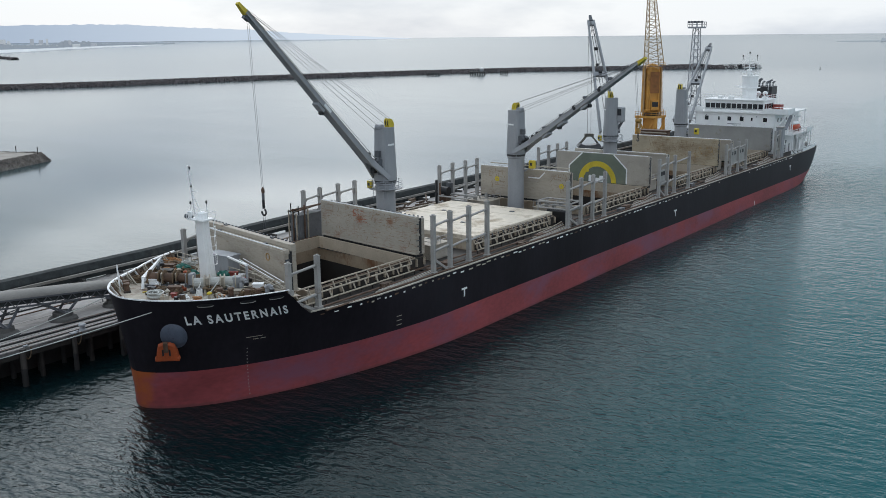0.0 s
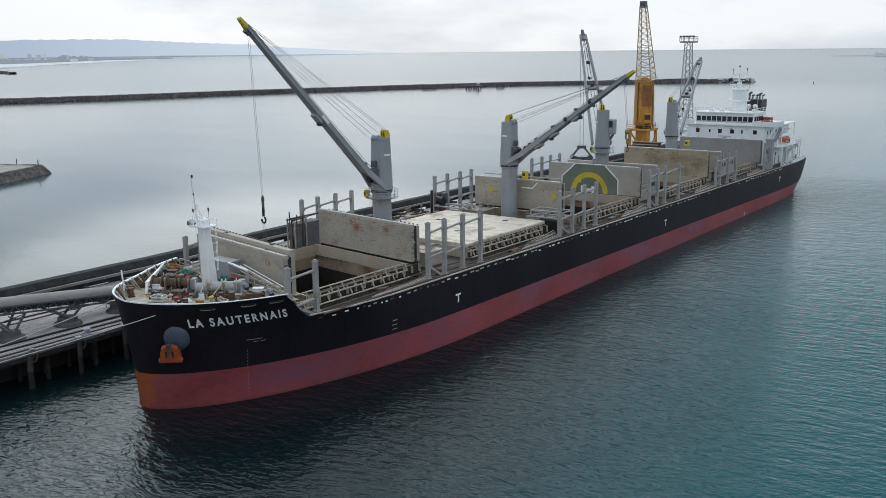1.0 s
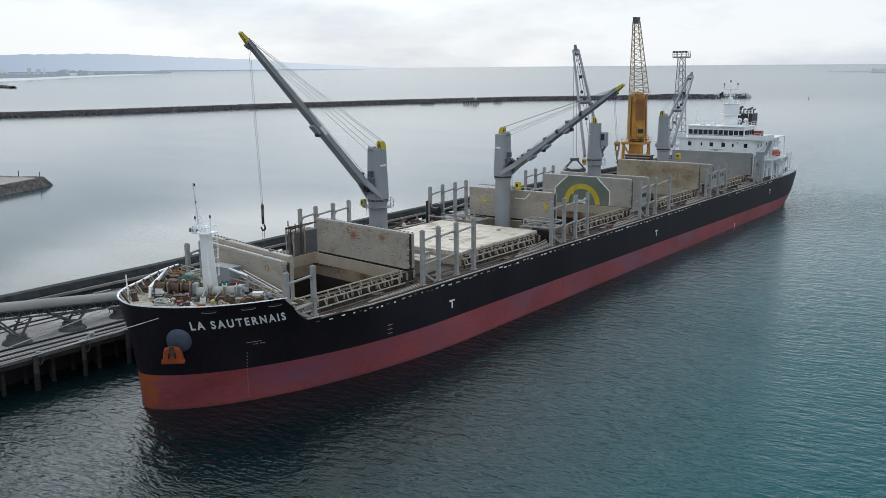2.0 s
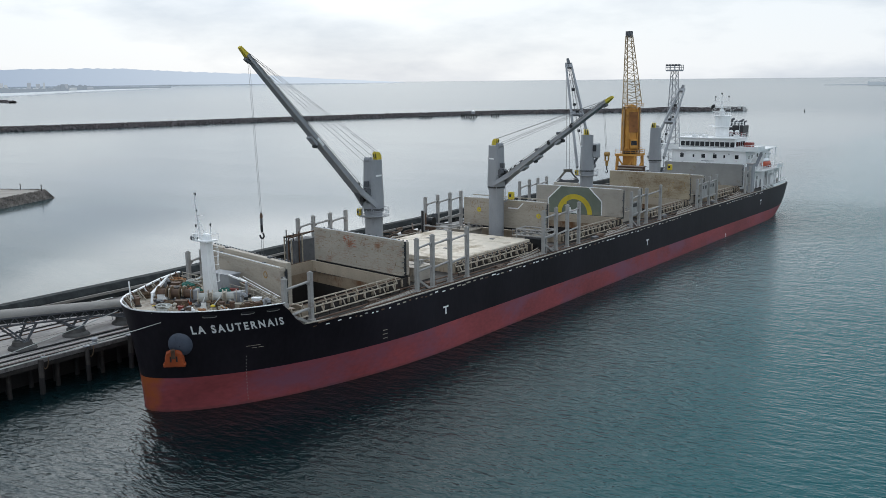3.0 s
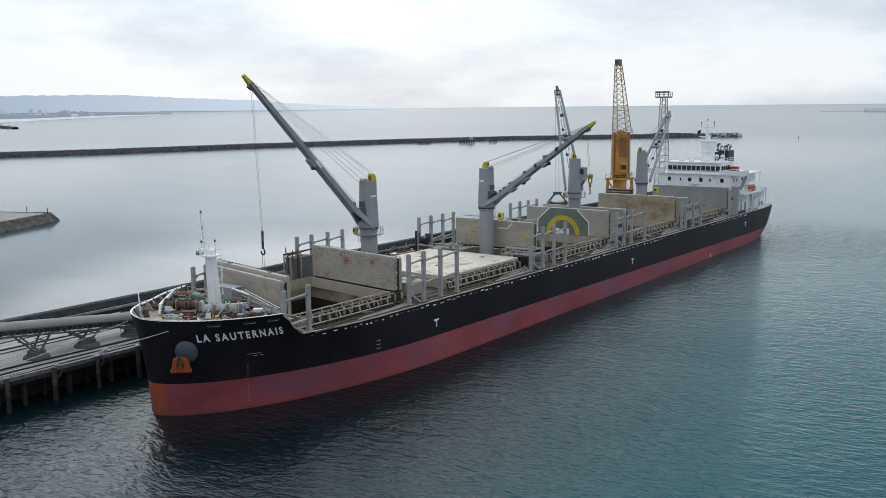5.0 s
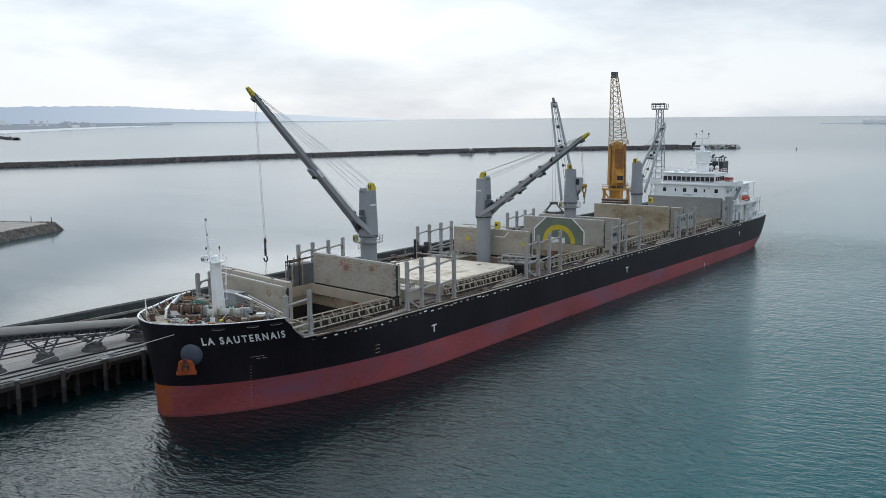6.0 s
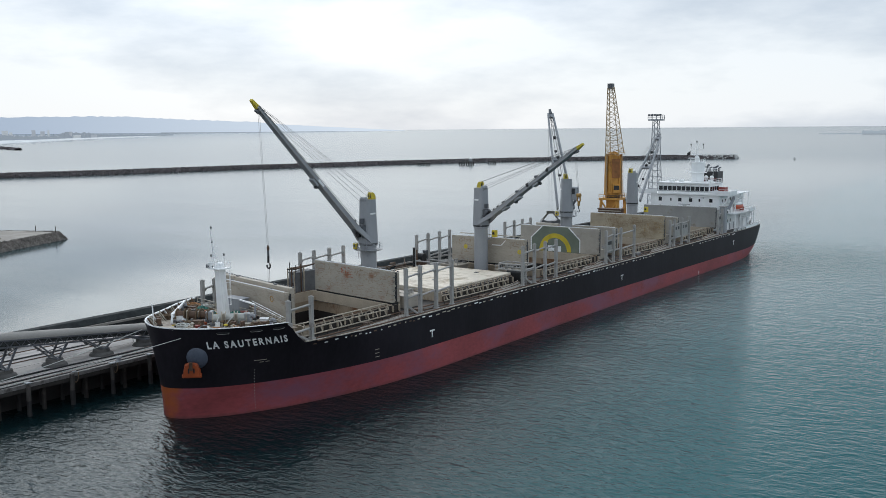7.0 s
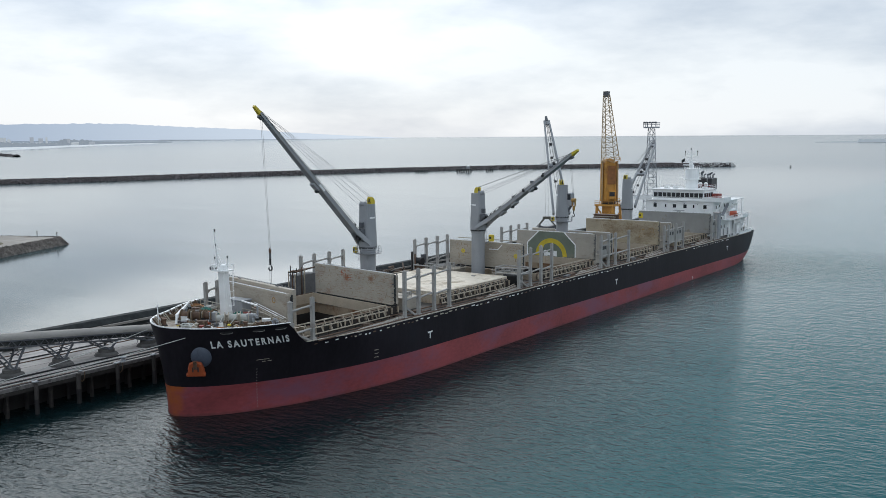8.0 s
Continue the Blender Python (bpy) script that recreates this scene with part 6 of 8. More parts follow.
part("window_band", B(box, -8.5, 5.9, 175.13, 175.2, 18.1, 18.25), M["grey"], acc)
part("notice_mark", B(box, -2.6, 0.8, 174.96, 175.0, 14.55, 14.7), M["grey"], acc, "small lettering too small to read")
part("notice_mark", B(box, -1.4, -0.2, 174.96, 175.0, 14.25, 14.4), M["grey"], acc)
for x in (-8.0, 0.6, 4.4):
    part("wall_lamp", B(box, x, x + 0.3, 174.75, 175.0, 16.4, 16.65), M["galv"], acc)
for y in (176.2, 178.8, 182.0):
    dr = part("cabin_door", B(box, 10.4, 10.46, y, y + 0.85, 7.9, 9.8), M["grey"], acc, "grey steel door")
    part("door_handle", B(box, 10.46, 10.52, y + 0.1, y + 0.2, 8.8, 8.95), M["dark"], dr)
rail_run([(11.9, 174.5, 17.55), (11.9, 179.9, 17.55), (7.0, 179.9, 17.55)], 1.0, acc, every=1.3)
for x in (-6.0, -3.4, 4.8):
    part("roof_box", B(box, x, x + 1.1, 177.0, 178.2, 20.5, 21.2), M["white"], acc, bevel=0.05)
for x in (-7.5, 5.9):
    part("roof_aerial", B(tube, (x, 178.0, 20.5), (x, 178.0, 24.2), 0.04, seg=5), M["white"], acc)
# port wing stairs and supports
part("wing_strut", B(beam, (9.5, 174.9, 13.9), (11.8, 174.6, 17.3), 0.3, 0.3), M["white"], acc)
part("wing_post", B(beam, (11.7, 179.6, 12.4), (11.7, 179.6, 17.3), 0.2, 0.2), M["white"], acc)

# mast with radars on the wheelhouse roof
rm = thing("radar_mast", (0, 181, 20.5), "white radar mast with yards and aerials", "mast")
bm = bmesh.new()
lathe(bm, [(1.75, 20.5), (1.75, 22.9), (2.5, 23.0), (2.5, 23.15), (1.95, 23.2), (1.9, 25.7), (2.2, 25.8), (2.2, 25.95), (0.5, 26.0)], (0.45, 181, 0), 20)
part("mast_base", bm, M["white"], rm)
rail_run([(-1.1, 179.4, 25.95), (2.0, 179.4, 25.95), (2.0, 182.6, 25.95)], 0.8, rm, every=1.2)
for x in (-2.3, ):
    part("side_platform", B(box, x - 0.7, x + 0.7, 180.2, 181.8, 23.2, 23.35), M["white"], rm)
bm = bmesh.new()
tube(bm, (0.3, 181, 25.95), (0.1, 181, 27.6), 0.75, 0.5, seg=10)
tube(bm, (0.1, 181, 27.6), (0.05, 181, 31.2), 0.2, 0.09, seg=8)
part("mast_pole", bm, M["white"], rm)
for z, w in ((27.9, 2.6), (29.4, 3.6)):
    part("yard", B(box, -w / 2, w / 2, 180.7, 181.3, z, z + 0.15), M["white"], rm)
bm = bmesh.new()
for x, z in ((-1.6, 29.5), (1.9, 29.6), (0.05, 30.3)):
    tube(bm, (x, 181, z), (x, 181, z + 1.3), 0.05, seg=5)
    box(bm, x - 0.14, x + 0.14, 180.86, 181.14, z + 1.0, z + 1.4)
part("aerial", bm, M["dark"], rm)
part("scanner", B(box, -1.9, 1.3, 179.9, 180.2, 26.9, 27.15), M["white"], rm)
fl = thing("flag", (-1.7, 181, 28.0), "small dark flag on the mast's yard", "flag")
bm = bmesh.new()
g = [[bm.verts.new((-1.75 - 0.12 * i + 0.05 * math.sin(i), 181 + 0.12 * math.sin(i * 1.4), 28.9 - 0.9 * k - 0.07 * i)) for k in (0, 1)] for i in range(9)]
for a, b in zip(g, g[1:]):
    bm.faces.new((a[0], b[0], b[1], a[1]))
e = bmesh.ops.extrude_face_region(bm, geom=bm.faces[:])
bmesh.ops.translate(bm, verts=[v for v in e["geom"] if isinstance(v, bmesh.types.BMVert)], vec=(0, 0.02, 0))
part("flag_cloth", bm, M["dark"], fl)

FX = -1.75
fu = thing("funnel", (2.4 + FX, 188.2, 13.9), "black funnel with exhaust pipes behind the bridge", "funnel")
part("funnel_casing", B(box, FX, FX + 5.9, 186.2, 191.0, 13.9, 19.8), M["white"], fu, bevel=0.1)
bm = bmesh.new()
vs = box(bm, FX + 0.9, FX + 5.9, 186.3, 190.8, 19.8, 23.1)
for v in vs:
    if v.co.z > 20:
        v.co.y += 0.5
        v.co.x = FX + 3.2 + (v.co.x - FX - 3.2) * 0.95
part("funnel_top", bm, M["dark"], fu, "black painted funnel", bevel=0.15)
part("funnel_front", B(box, FX - 0.1, FX + 0.88, 186.3, 190.6, 19.8, 22.4), M["white"], fu, "white louvred funnel side", bevel=0.05)
for k in range(4):
    part("louvre", B(box, FX + 0.15, FX + 0.65, 186.22, 186.3, 20.1 + k * 0.55, 20.4 + k * 0.55), M["dark"], fu)
for x, y, h, r in ((1.2, 188, 1.2, 0.22), (2.0, 189, 1.6, 0.3), (2.9, 188.6, 1.0, 0.2), (4.0, 188.4, 1.0, 0.3), (4.6, 188.9, 1.4, 0.24), (5.1, 189.6, 1.0, 0.2)):
    bm = B(tube, (x + FX, y, 23.0), (x + FX, y, 23.0 + h), r, seg=10)
    tube(bm, (x + FX, y, 22.95 + h), (x + FX + 0.35, y + 0.5, 23.2 + h), r * 1.05, seg=10)
    part("exhaust_pipe", bm, M["grey_dark"], fu)
rail_run([(FX + 0.2, 186.0, 23.1), (FX + 6.1, 186.0, 23.1)], 0.9, fu, every=1.2)
for x in (1.5, 3.1):
    t = thing("satellite_dome", (x, 184.8, 20.5), "white satellite dome on a post", "antenna", "satellite domes")
    part("dome_post", B(tube, (x, 184.8, 17.4), (x, 184.8, 21.0), 0.14), M["white"], t)
    bm = bmesh.new()
    bmesh.ops.create_uvsphere(bm, u_segments=14, v_segments=10, radius=0.6)
    bmesh.ops.translate(bm, verts=bm.verts, vec=(x, 184.8, 21.5))
    part("dome", bm, M["white"], t, smooth=True)
rail_run([(-1.0, 184.2, 20.4), (5.6, 184.2, 20.4)], 1.0, fu, mat=M["red"], every=1.0)
part("equipment_rack", B(box, 6.2, 8.2, 181.5, 183.4, 17.42, 19.1), M["red"], acc, "red and white deck equipment")

# lifeboat in its davits on the port side
lb = thing("lifeboat", (11.0, 184.6, 12.5), "orange-red enclosed lifeboat hanging in white davits", "lifeboat")
bm = bmesh.new()
bmesh.ops.create_uvsphere(bm, u_segments=18, v_segments=12, radius=1.0)
for v in bm.verts:
    v.co = Vector((v.co.x * 0.95, v.co.y * 3.0, v.co.z * 1.0 if v.co.z < 0 else v.co.z * 0.7))
bmesh.ops.translate(bm, verts=bm.verts, vec=(10.9, 184.6, 13.9))
part("boat_hull", bm, M["lifeboat"], lb, smooth=True)
bm = bmesh.new()
bmesh.ops.create_uvsphere(bm, u_segments=18, v_segments=10, radius=1.0)
for v in bm.verts:
    v.co = Vector((v.co.x * 0.8, v.co.y * 2.4, max(0.0, v.co.z) * 0.75))
bmesh.ops.translate(bm, verts=bm.verts, vec=(10.9, 184.6, 14.4))
part("boat_canopy", bm, M["white"], lb, "white canopy", smooth=True)
for y in (182.4, 187.0):
    bm = bmesh.new()
    beam(bm, (9.7, y, 12.5), (10.1, y, 15.8), 0.35, 0.4)
    beam(bm, (10.1, y, 15.8), (11.6, y, 16.2), 0.3, 0.35)
    part("davit", bm, M["white"], lb, "white davit arm")
# white boat deck with stair and open frames on the port quarter
bd = thing("boat_deck", (11.3, 184, 8), "white boat deck with frames and rails on the quarter", "deck structure")
part("deck_plate", B(box, 9.0, 12.9, 176.5, 192.6, 12.3, 12.5), M["white"], bd)
for y in (177.0, 181.0, 186.5, 190.4, 192.3):
    part("pillar", B(beam, (12.7, y, 7.7), (12.7, y, 12.3), 0.18, 0.18), M["white"], bd)
for y in (181.6, 187.4, 193.2):
    part("roof_post", B(beam, (10.7, y, 12.5), (10.7, y, 17.2), 0.16, 0.16), M["white"], bd)
part("side_bulwark", B(box, 12.88, 12.98, 187.6, 192.5, 12.3, 13.3), M["white"], bd)
part("lower_screen", B(box, 10.7, 10.8, 186.6, 193.0, 8.0, 12.3), M["white"], bd)
rail_run([(12.8, 176.6, 12.5), (12.8, 192.5, 12.5), (9.2, 192.5, 12.5)], 1.0, bd, every=1.6)
part("stair", B(beam, (11.8, 187.4, 8.0), (11.8, 191.6, 12.3), 0.9, 0.16), M["white"], bd)
for k, (y, w_) in enumerate(((178.5, 0.9), (187.0, 1.1), (189.2, 0.7))):
    part("deck_cabinet", B(box, 9.6, 9.6 + w_ * 1.6, y, y + w_, 12.5, 13.6), M["white"] if k != 1 else M["red"], bd, bevel=0.05)
for y in (188.6, 191.4):
    t = thing("mooring_winch", (10.6, y + 2.2, zd(y)), "grey mooring winch on the poop", "winch", "poop winches")
    part("winch_bed", B(box, 9.6, 11.8, y + 1.6, y + 2.8, zd(y) - 0.3, zd(y) + 0.1), M["grey_dark"], t)
    part("drum", B(tube, (9.8, y + 2.2, zd(y) + 0.7), (11.6, y + 2.2, zd(y) + 0.7), 0.55, seg=14), M["post"], t)
t = thing("side_locker", (12.3, 168.5, 7.6), "tall grey steel box post at the ship's side", "steel post")
part("box_body", B(box, 11.6, 13.1, 167.6, 169.4, 7.6, 14.9), M["grey"], t, bevel=0.08)
part("box_cap", B(box, 11.5, 13.2, 167.5, 169.5, 14.9, 15.1), M["post"], t)

# poop: deck house, bulwark and small gear
ph = thing("poop_house", (4, 190.5, 8), "low white deck house on the poop", "deck house")
part("house_wall", B(box, -11.0, 11.6, 186.6, 192.2, 7.6, 10.6), M["white"], ph, bevel=0.05)
part("house_roof", B(box, -11.4, 12.2, 186.2, 192.6, 10.6, 10.8), M["white"], ph)
rail_run([(12.0, 186.6, 10.8), (12.0, 192.4, 10.8), (-11.0, 192.4, 10.8)], 1.0, ph, every=1.6)
bm = bmesh.new()
p = edge_points(lambda yy: zd(yy), 172.0, 195.8, 22, inset=0.1)
for a, b in zip(p, p[1:]):
    for h in (0.35, 0.7, 1.05):
        tube(bm, (a.x, a.y, a.z + h), (b.x, b.y, b.z + h), 0.05, seg=5)
    tube(bm, a, a + Vector((0, 0, 1.05)), 0.05, seg=5)
part("poop_rail", bm, M["white"], ship, "white guard rail round the poop")
bm = bmesh.new()
for a, b in zip(p[9:20], p[10:21]):
    beam(bm, a + Vector((0, 0, 0.45)), b + Vector((0, 0, 0.45)), 0.05, 0.7)
part("poop_screen", bm, M["white"], ship, "white plate along the poop rail")
for k, (x, y, r, h) in enumerate(((8.6, 193.4, 0.5, 1.5), (4.0, 193.6, 0.4, 1.3), (11.6, 189.0, 0.35, 1.2))):
    t = thing("deck_vent", (x, y, 8.0), "small white mushroom ventilator on deck", "ventilator", "mushroom ventilators")
    part("vent_trunk", B(tube, (x, y, 7.7), (x, y, 8.0 + h), r * 0.6, seg=10), M["white"], t)
    part("vent_cap", B(lathe, [(r, 8.0 + h), (r, 8.0 + h + 0.2), (r * 0.5, 8.0 + h + 0.4)], (x, y, 0), 12), M["white"], t)


# ---------------------------------------------------------------- cross-deck gear between hatches
def deck_gear(y, seed):
    rnd = random.Random(seed)
    for s in (-1, 1):
        x = s * rnd.uniform(5.8, 6.6)
        z0 = zd(y) - 0.25
        t = thing("winch_house", (x, y, z0), "small grey machinery house on the cross deck", "deck house", "machinery houses")
        part("house_wall", B(box, x - 2.0, x + 2.0, y - 1.8, y + 1.8, z0, z0 + 1.9), M["cover_dark"], t, bevel=0.06)
        part("house_roof", B(box, x - 2.15, x + 2.15, y - 1.95, y + 1.95, z0 + 1.9, z0 + 2.0), M["cover"], t)
        rail_run([(x - 2.0, y - 1.85, z0 + 2.0), (x + 2.0, y - 1.85, z0 + 2.0), (x + 2.0, y + 1.85, z0 + 2.0)], 0.9, t, mat=M["post"], every=1.3)
        for k in range(4):
            bm = bmesh.new()
            px, py = x + rnd.uniform(-1.6, 1.6), y + rnd.uniform(-1.4, 1.4)
            tube(bm, (px, py, z0 + 2.0), (px, py, z0 + 2.0 + rnd.uniform(0.4, 0.9)), rnd.uniform(0.12, 0.3), seg=10)
            part("vent_pipe", bm, M["post"], t)


for i, y in enumerate((40.8, 72.6, 107.5, 140.4)):
    deck_gear(y, i + 3)
# grey guard frames on either side of the second crane
for sg in (1, -1):
    gf = thing("guard_frame", (sg * 9.4, 68.6, 9), "grey tubular guard frame round a dark hatch winch", "steel frame", "guard frames")
    xa, xb = sg * 6.6, sg * 12.2
    zt = 11.9 if sg > 0 else 10.9
    for z in (zt - 1.0, zt):
        for a, b in (((xa, 68.6), (xb, 68.6)), ((xb, 68.6), (xb, 71.4)), ((xb, 71.4), (xa, 71.4)), ((xa, 71.4), (xa, 68.6))):
            part("frame_rail", B(tube, (*a, z), (*b, z), 0.13, seg=8), M["post"], gf)
    for x, y in ((xa, 68.6), (xb, 68.6), (xb, 71.4), (xa, 71.4)):
        part("frame_post", B(tube, (x, y, 8.4), (x, y, zt), 0.13, seg=8), M["post"], gf)
    part("winch_body", B(box, *sorted((sg * 7.6, sg * 11.2)), 69.2, 70.8, 8.4, zt - 1.3), M["dark"], gf, bevel=0.2)
# machinery, pipes and dunnage along the starboard side
sh_ = thing("side_house", (-11.5, 37.5, 8.6), "grey machinery house with dark pipes on its roof", "deck house")
part("house_wall", B(box, -12.7, -11.0, 35.3, 39.6, 8.6, 12.9), M["machinery"], sh_, bevel=0.06)
for k, (x, y, zt) in enumerate(((-12.75, 35.1, 13.7), (-11.9, 35.1, 13.9), (-11.2, 35.0, 13.3), (-10.85, 36.2, 14.4), (-10.7, 36.7, 13.9))):
    part("stand_pipe", B(tube, (x, y, 8.5), (x, y, zt), 0.11, seg=8), M["rusty"] if k % 2 else M["lattice"], sh_)
part("front_panel", B(box, -12.1, -11.35, 35.2, 35.26, 11.3, 12.6), M["grey"], sh_, "grey panel on the house")
part("house_roof", B(box, -12.85, -10.85, 35.15, 39.75, 12.9, 13.05), M["machinery"], sh_)
part("house_door", B(box, -12.2, -11.4, 35.24, 35.29, 9.0, 11.0), M["grey_dark"], sh_)
for k in range(4):
    part("roof_pipe", B(tube, (-12.6 + 0.5 * k, 34.9, 13.5 + 0.2 * (k % 2)), (-12.5 + 0.5 * k, 39.9, 13.6 + 0.15 * k), 0.12, seg=8), M["rusty"] if k % 2 else M["dark"], sh_)
part("pipe_stand", B(beam, (-12.6, 35.4, 13.05), (-12.6, 35.4, 14.6), 0.16, 0.16), M["dark"], sh_)
part("pipe_stand", B(beam, (-11.2, 35.4, 13.05), (-11.2, 35.4, 14.3), 0.16, 0.16), M["dark"], sh_)
rnd = random.Random(77)
for y0, y1, zt in ((50.0, 66.0, 11.4), (83.0, 99.0, 11.0), (22.0, 33.0, 10.6)):
    bm = bmesh.new()
    for k in range(70):
        y, x = rnd.uniform(y0, y1), rnd.uniform(-13.3, -11.3)
        z = zd(y) + (zt - zd(y)) * rnd.random() ** 1.6
        L = rnd.uniform(0.8, 3.6)
        a = rnd.gauss(1.57, 0.35)
        v = Vector((math.cos(a), math.sin(a), rnd.uniform(-0.22, 0.22))) * L / 2
        beam(bm, Vector((x, y, z)) - v, Vector((x, y, z)) + v, rnd.uniform(0.1, 0.34), rnd.uniform(0.1, 0.3))
    box(bm, -13.2, -11.5, y0 - 0.5, y1 + 0.5, zd(y1) - 0.3, zd(y0) + 0.5)
    single("dunnage_heap", bm, M["dunnage"], "heap of rusty bars and brown dunnage on the side deck", "scrap heap", kind="stuff")
sm = thing("side_winch", (-12.3, 70.0, 8.5), "dark rusty winch frame by the starboard stanchions", "winch")
part("mast_post", B(beam, (-12.9, 69.0, 8.5), (-12.9, 69.0, 13.4), 0.4, 0.4), M["dark"], sm)
part("mast_post", B(beam, (-12.2, 69.0, 8.5), (-12.2, 69.0, 13.0), 0.25, 0.25), M["rusty"], sm)
part("drum", B(tube, (-13.0, 70.6, 11.4), (-11.6, 70.6, 11.4), 0.75, seg=14), M["dark"], sm)
part("drum_frame", B(box, -13.0, -11.6, 69.8, 71.4, 8.5, 10.7), M["rusty"], sm, bevel=0.05)
part("counterweight", B(box, -12.8, -12.0, 71.6, 72.4, 10.8, 12.6), M["grey_dark"], sm, bevel=0.05)
bh = thing("slatted_store", (-6.2, 141.0, 8.0), "brown slatted steel store by the aft crane", "store", "")
part("store_body", B(box, -9.6, -3.6, 140.4, 142.4, 8.0, 15.6), M["rusty"], bh, bevel=0.06)
for k in range(7):
    part("slat", B(box, -9.7, -3.5, 140.28, 140.4, 12.6 + 0.42 * k, 12.8 + 0.42 * k), M["cream"] if k % 3 == 0 else M["dunnage"], bh)
part("store_roof", B(box, -9.8, -3.4, 140.2, 142.6, 15.6, 15.75), M["rusty"], bh)
# plates with square holes between the aft stanchions
for y0, y1, zt in ((133.9, 137.6, 14.0), (138.4, 142.2, 14.0), (162.6, 164.9, 14.0), (99.0, 101.2, 14.2)):
    sp = thing("stanchion_plate", (13.0, y0, 8.5), "grey steel plate with square holes between stanchions", "steel plate", "stanchion plates")
    part("plate", B(box, 12.96, 13.04, y0, y1, zt - 3.6, zt - 0.9), M["post"], sp)
    for f_ in (0.28, 0.7):
        yc = y0 + (y1 - y0) * f_
        part("plate_hole", B(box, 13.042, 13.05, yc - 0.45, yc + 0.45, zt - 1.9, zt - 1.2), M["dark"], sp)

# yellow ventilator cowls by the cranes
for x, y, z in ((2.6, 73.4, 16.6), (3.1, 140.5, 16.0)):
    t = thing("crane_cab_lamp", (x, y, z), "yellow electrical box on a bracket by the crane", "electrical box", "yellow crane boxes")
    part("box_body", B(box, x - 0.5, x + 0.5, y - 0.35, y + 0.35, z - 0.7, z + 0.6), M["yellow"], t, bevel=0.12)
    part("box_window", B(box, x - 0.25, x + 0.2, y - 0.38, y - 0.34, z - 0.2, z + 0.25), M["dark"], t)
    part("bracket", B(beam, (x - 0.4, y, z - 0.6), (1.2, y, z - 1.2), 0.2, 0.2), M["grey"], t)


# ---------------------------------------------------------------- wharf
WZ = 4.0
wharf = thing("wharf", (-26, 100, 0), "grey concrete wharf on piles beside the ship", "wharf", kind="structure")
part("wharf_deck", B(box, -36.5, -15.6, -160, 265, WZ - 0.9, WZ), M["concrete"], wharf, bevel=0.08)
part("edge_beam", B(box, -15.5, -15.2, -160, 265, WZ - 0.3, WZ + 0.16), M["kerb"], wharf, "worn grey kerb along the edge")
part("face_boards", B(box, -15.55, -15.3, -160, 265, WZ - 0.85, WZ - 0.31), M["timber"], wharf, "dark timber boards on the wharf face")
# added black wall that stands for the shade under the deck
part("shade_wall", B(box, -19.9, -19.6, -160, 265, -2, WZ - 0.9), M["under_wharf_black"], wharf, "black wall added for the shade under the wharf")
pile_rnd = random.Random(11)
y = -58.9
while y < 200:  # fender piles at the edge, bearing piles under the deck between them
    r = pile_rnd.uniform(0.26, 0.34)
    part("fender_pile", B(tube, (-15.0, y, 2.0), (-15.0 + pile_rnd.uniform(-0.06, 0.06), y, WZ + pile_rnd.uniform(-0.1, 0.25)), r, r * 0.92, seg=9), M["pile"], wharf, "weathered grey fender pile")
    # lower piles are blackened for that shade as well as for wet
    part("pile_foot", B(tube, (-15.0, y, -2), (-15.0, y, 2.0), r, seg=9), M["under_wharf_black"], wharf, "wet pile foot, blackened for the shade under the wharf")
    if pile_rnd.random() < 0.5:
        part("pile_cap", B(box, -15.45, -14.75, y - 0.35, y + 0.35, WZ + 0.26, WZ + 0.42), M["galv"], wharf, "pale steel cap", bevel=0.05)
    for x, dy in ((-16.4, 2.9), (-18.4, 0.6), (-18.4, 3.8)):
        part("pile", B(tube, (x, y + dy, -2), (x, y + dy, WZ - 0.9), 0.28, seg=9), M["timber"] if x > -17 else M["under_wharf_black"], wharf)
    y += 6.2
for y in (-33.0, -17.5, -2.5, 3.6):
    t = thing("rope_loop", (-15.0, y, 2.6), "slack rope loop hung on the wharf edge", "rope", "hanging rope loops")
    bm = bmesh.new()
    cable(bm, [(-15.0 + 0.03 * math.sin(i), y + 0.4 * math.cos(math.pi * i / 10), WZ + 0.2 - 1.3 * math.sin(math.pi * i / 10)) for i in range(11)], 0.07)
    part("loop", bm, M["rope_brown"], t, smooth=True)
    part("cleat", B(box, -15.5, -15.2, y - 0.3, y + 0.3, WZ + 0.22, WZ + 0.4), M["galv"], t, bevel=0.05)
# rails and painted strips along the wharf
for x in (-16.6, -18.2, -20.0, -27.5, -33.0):
    bm = bmesh.new()
    box(bm, x - 0.09, x + 0.09, -160, 262, WZ + 0.004, WZ + 0.12)
    part("crane_rail", bm, M["rusty"], wharf)
for k, (x, r) in enumerate(((-16.3, 0.07), (-17.7, 0.1), (-19.6, 0.12), (-29.2, 0.1))):
    bm = bmesh.new()
    pts = [Vector((x + 0.25 * math.sin(i * 1.7 + k), -160 + i * 12, WZ + r + 0.01)) for i in range(36)]
    cable(bm, pts, r)
    part("hose_line", bm, M["dark"], wharf, "black hose laid along the wharf")
for x in (-17.3, -19.2, -24.6, -30.0):
    part("deck_joint", B(box, x - 0.05, x + 0.05, -160, 262, WZ + 0.002, WZ + 0.008), M["concrete_dark"], wharf)
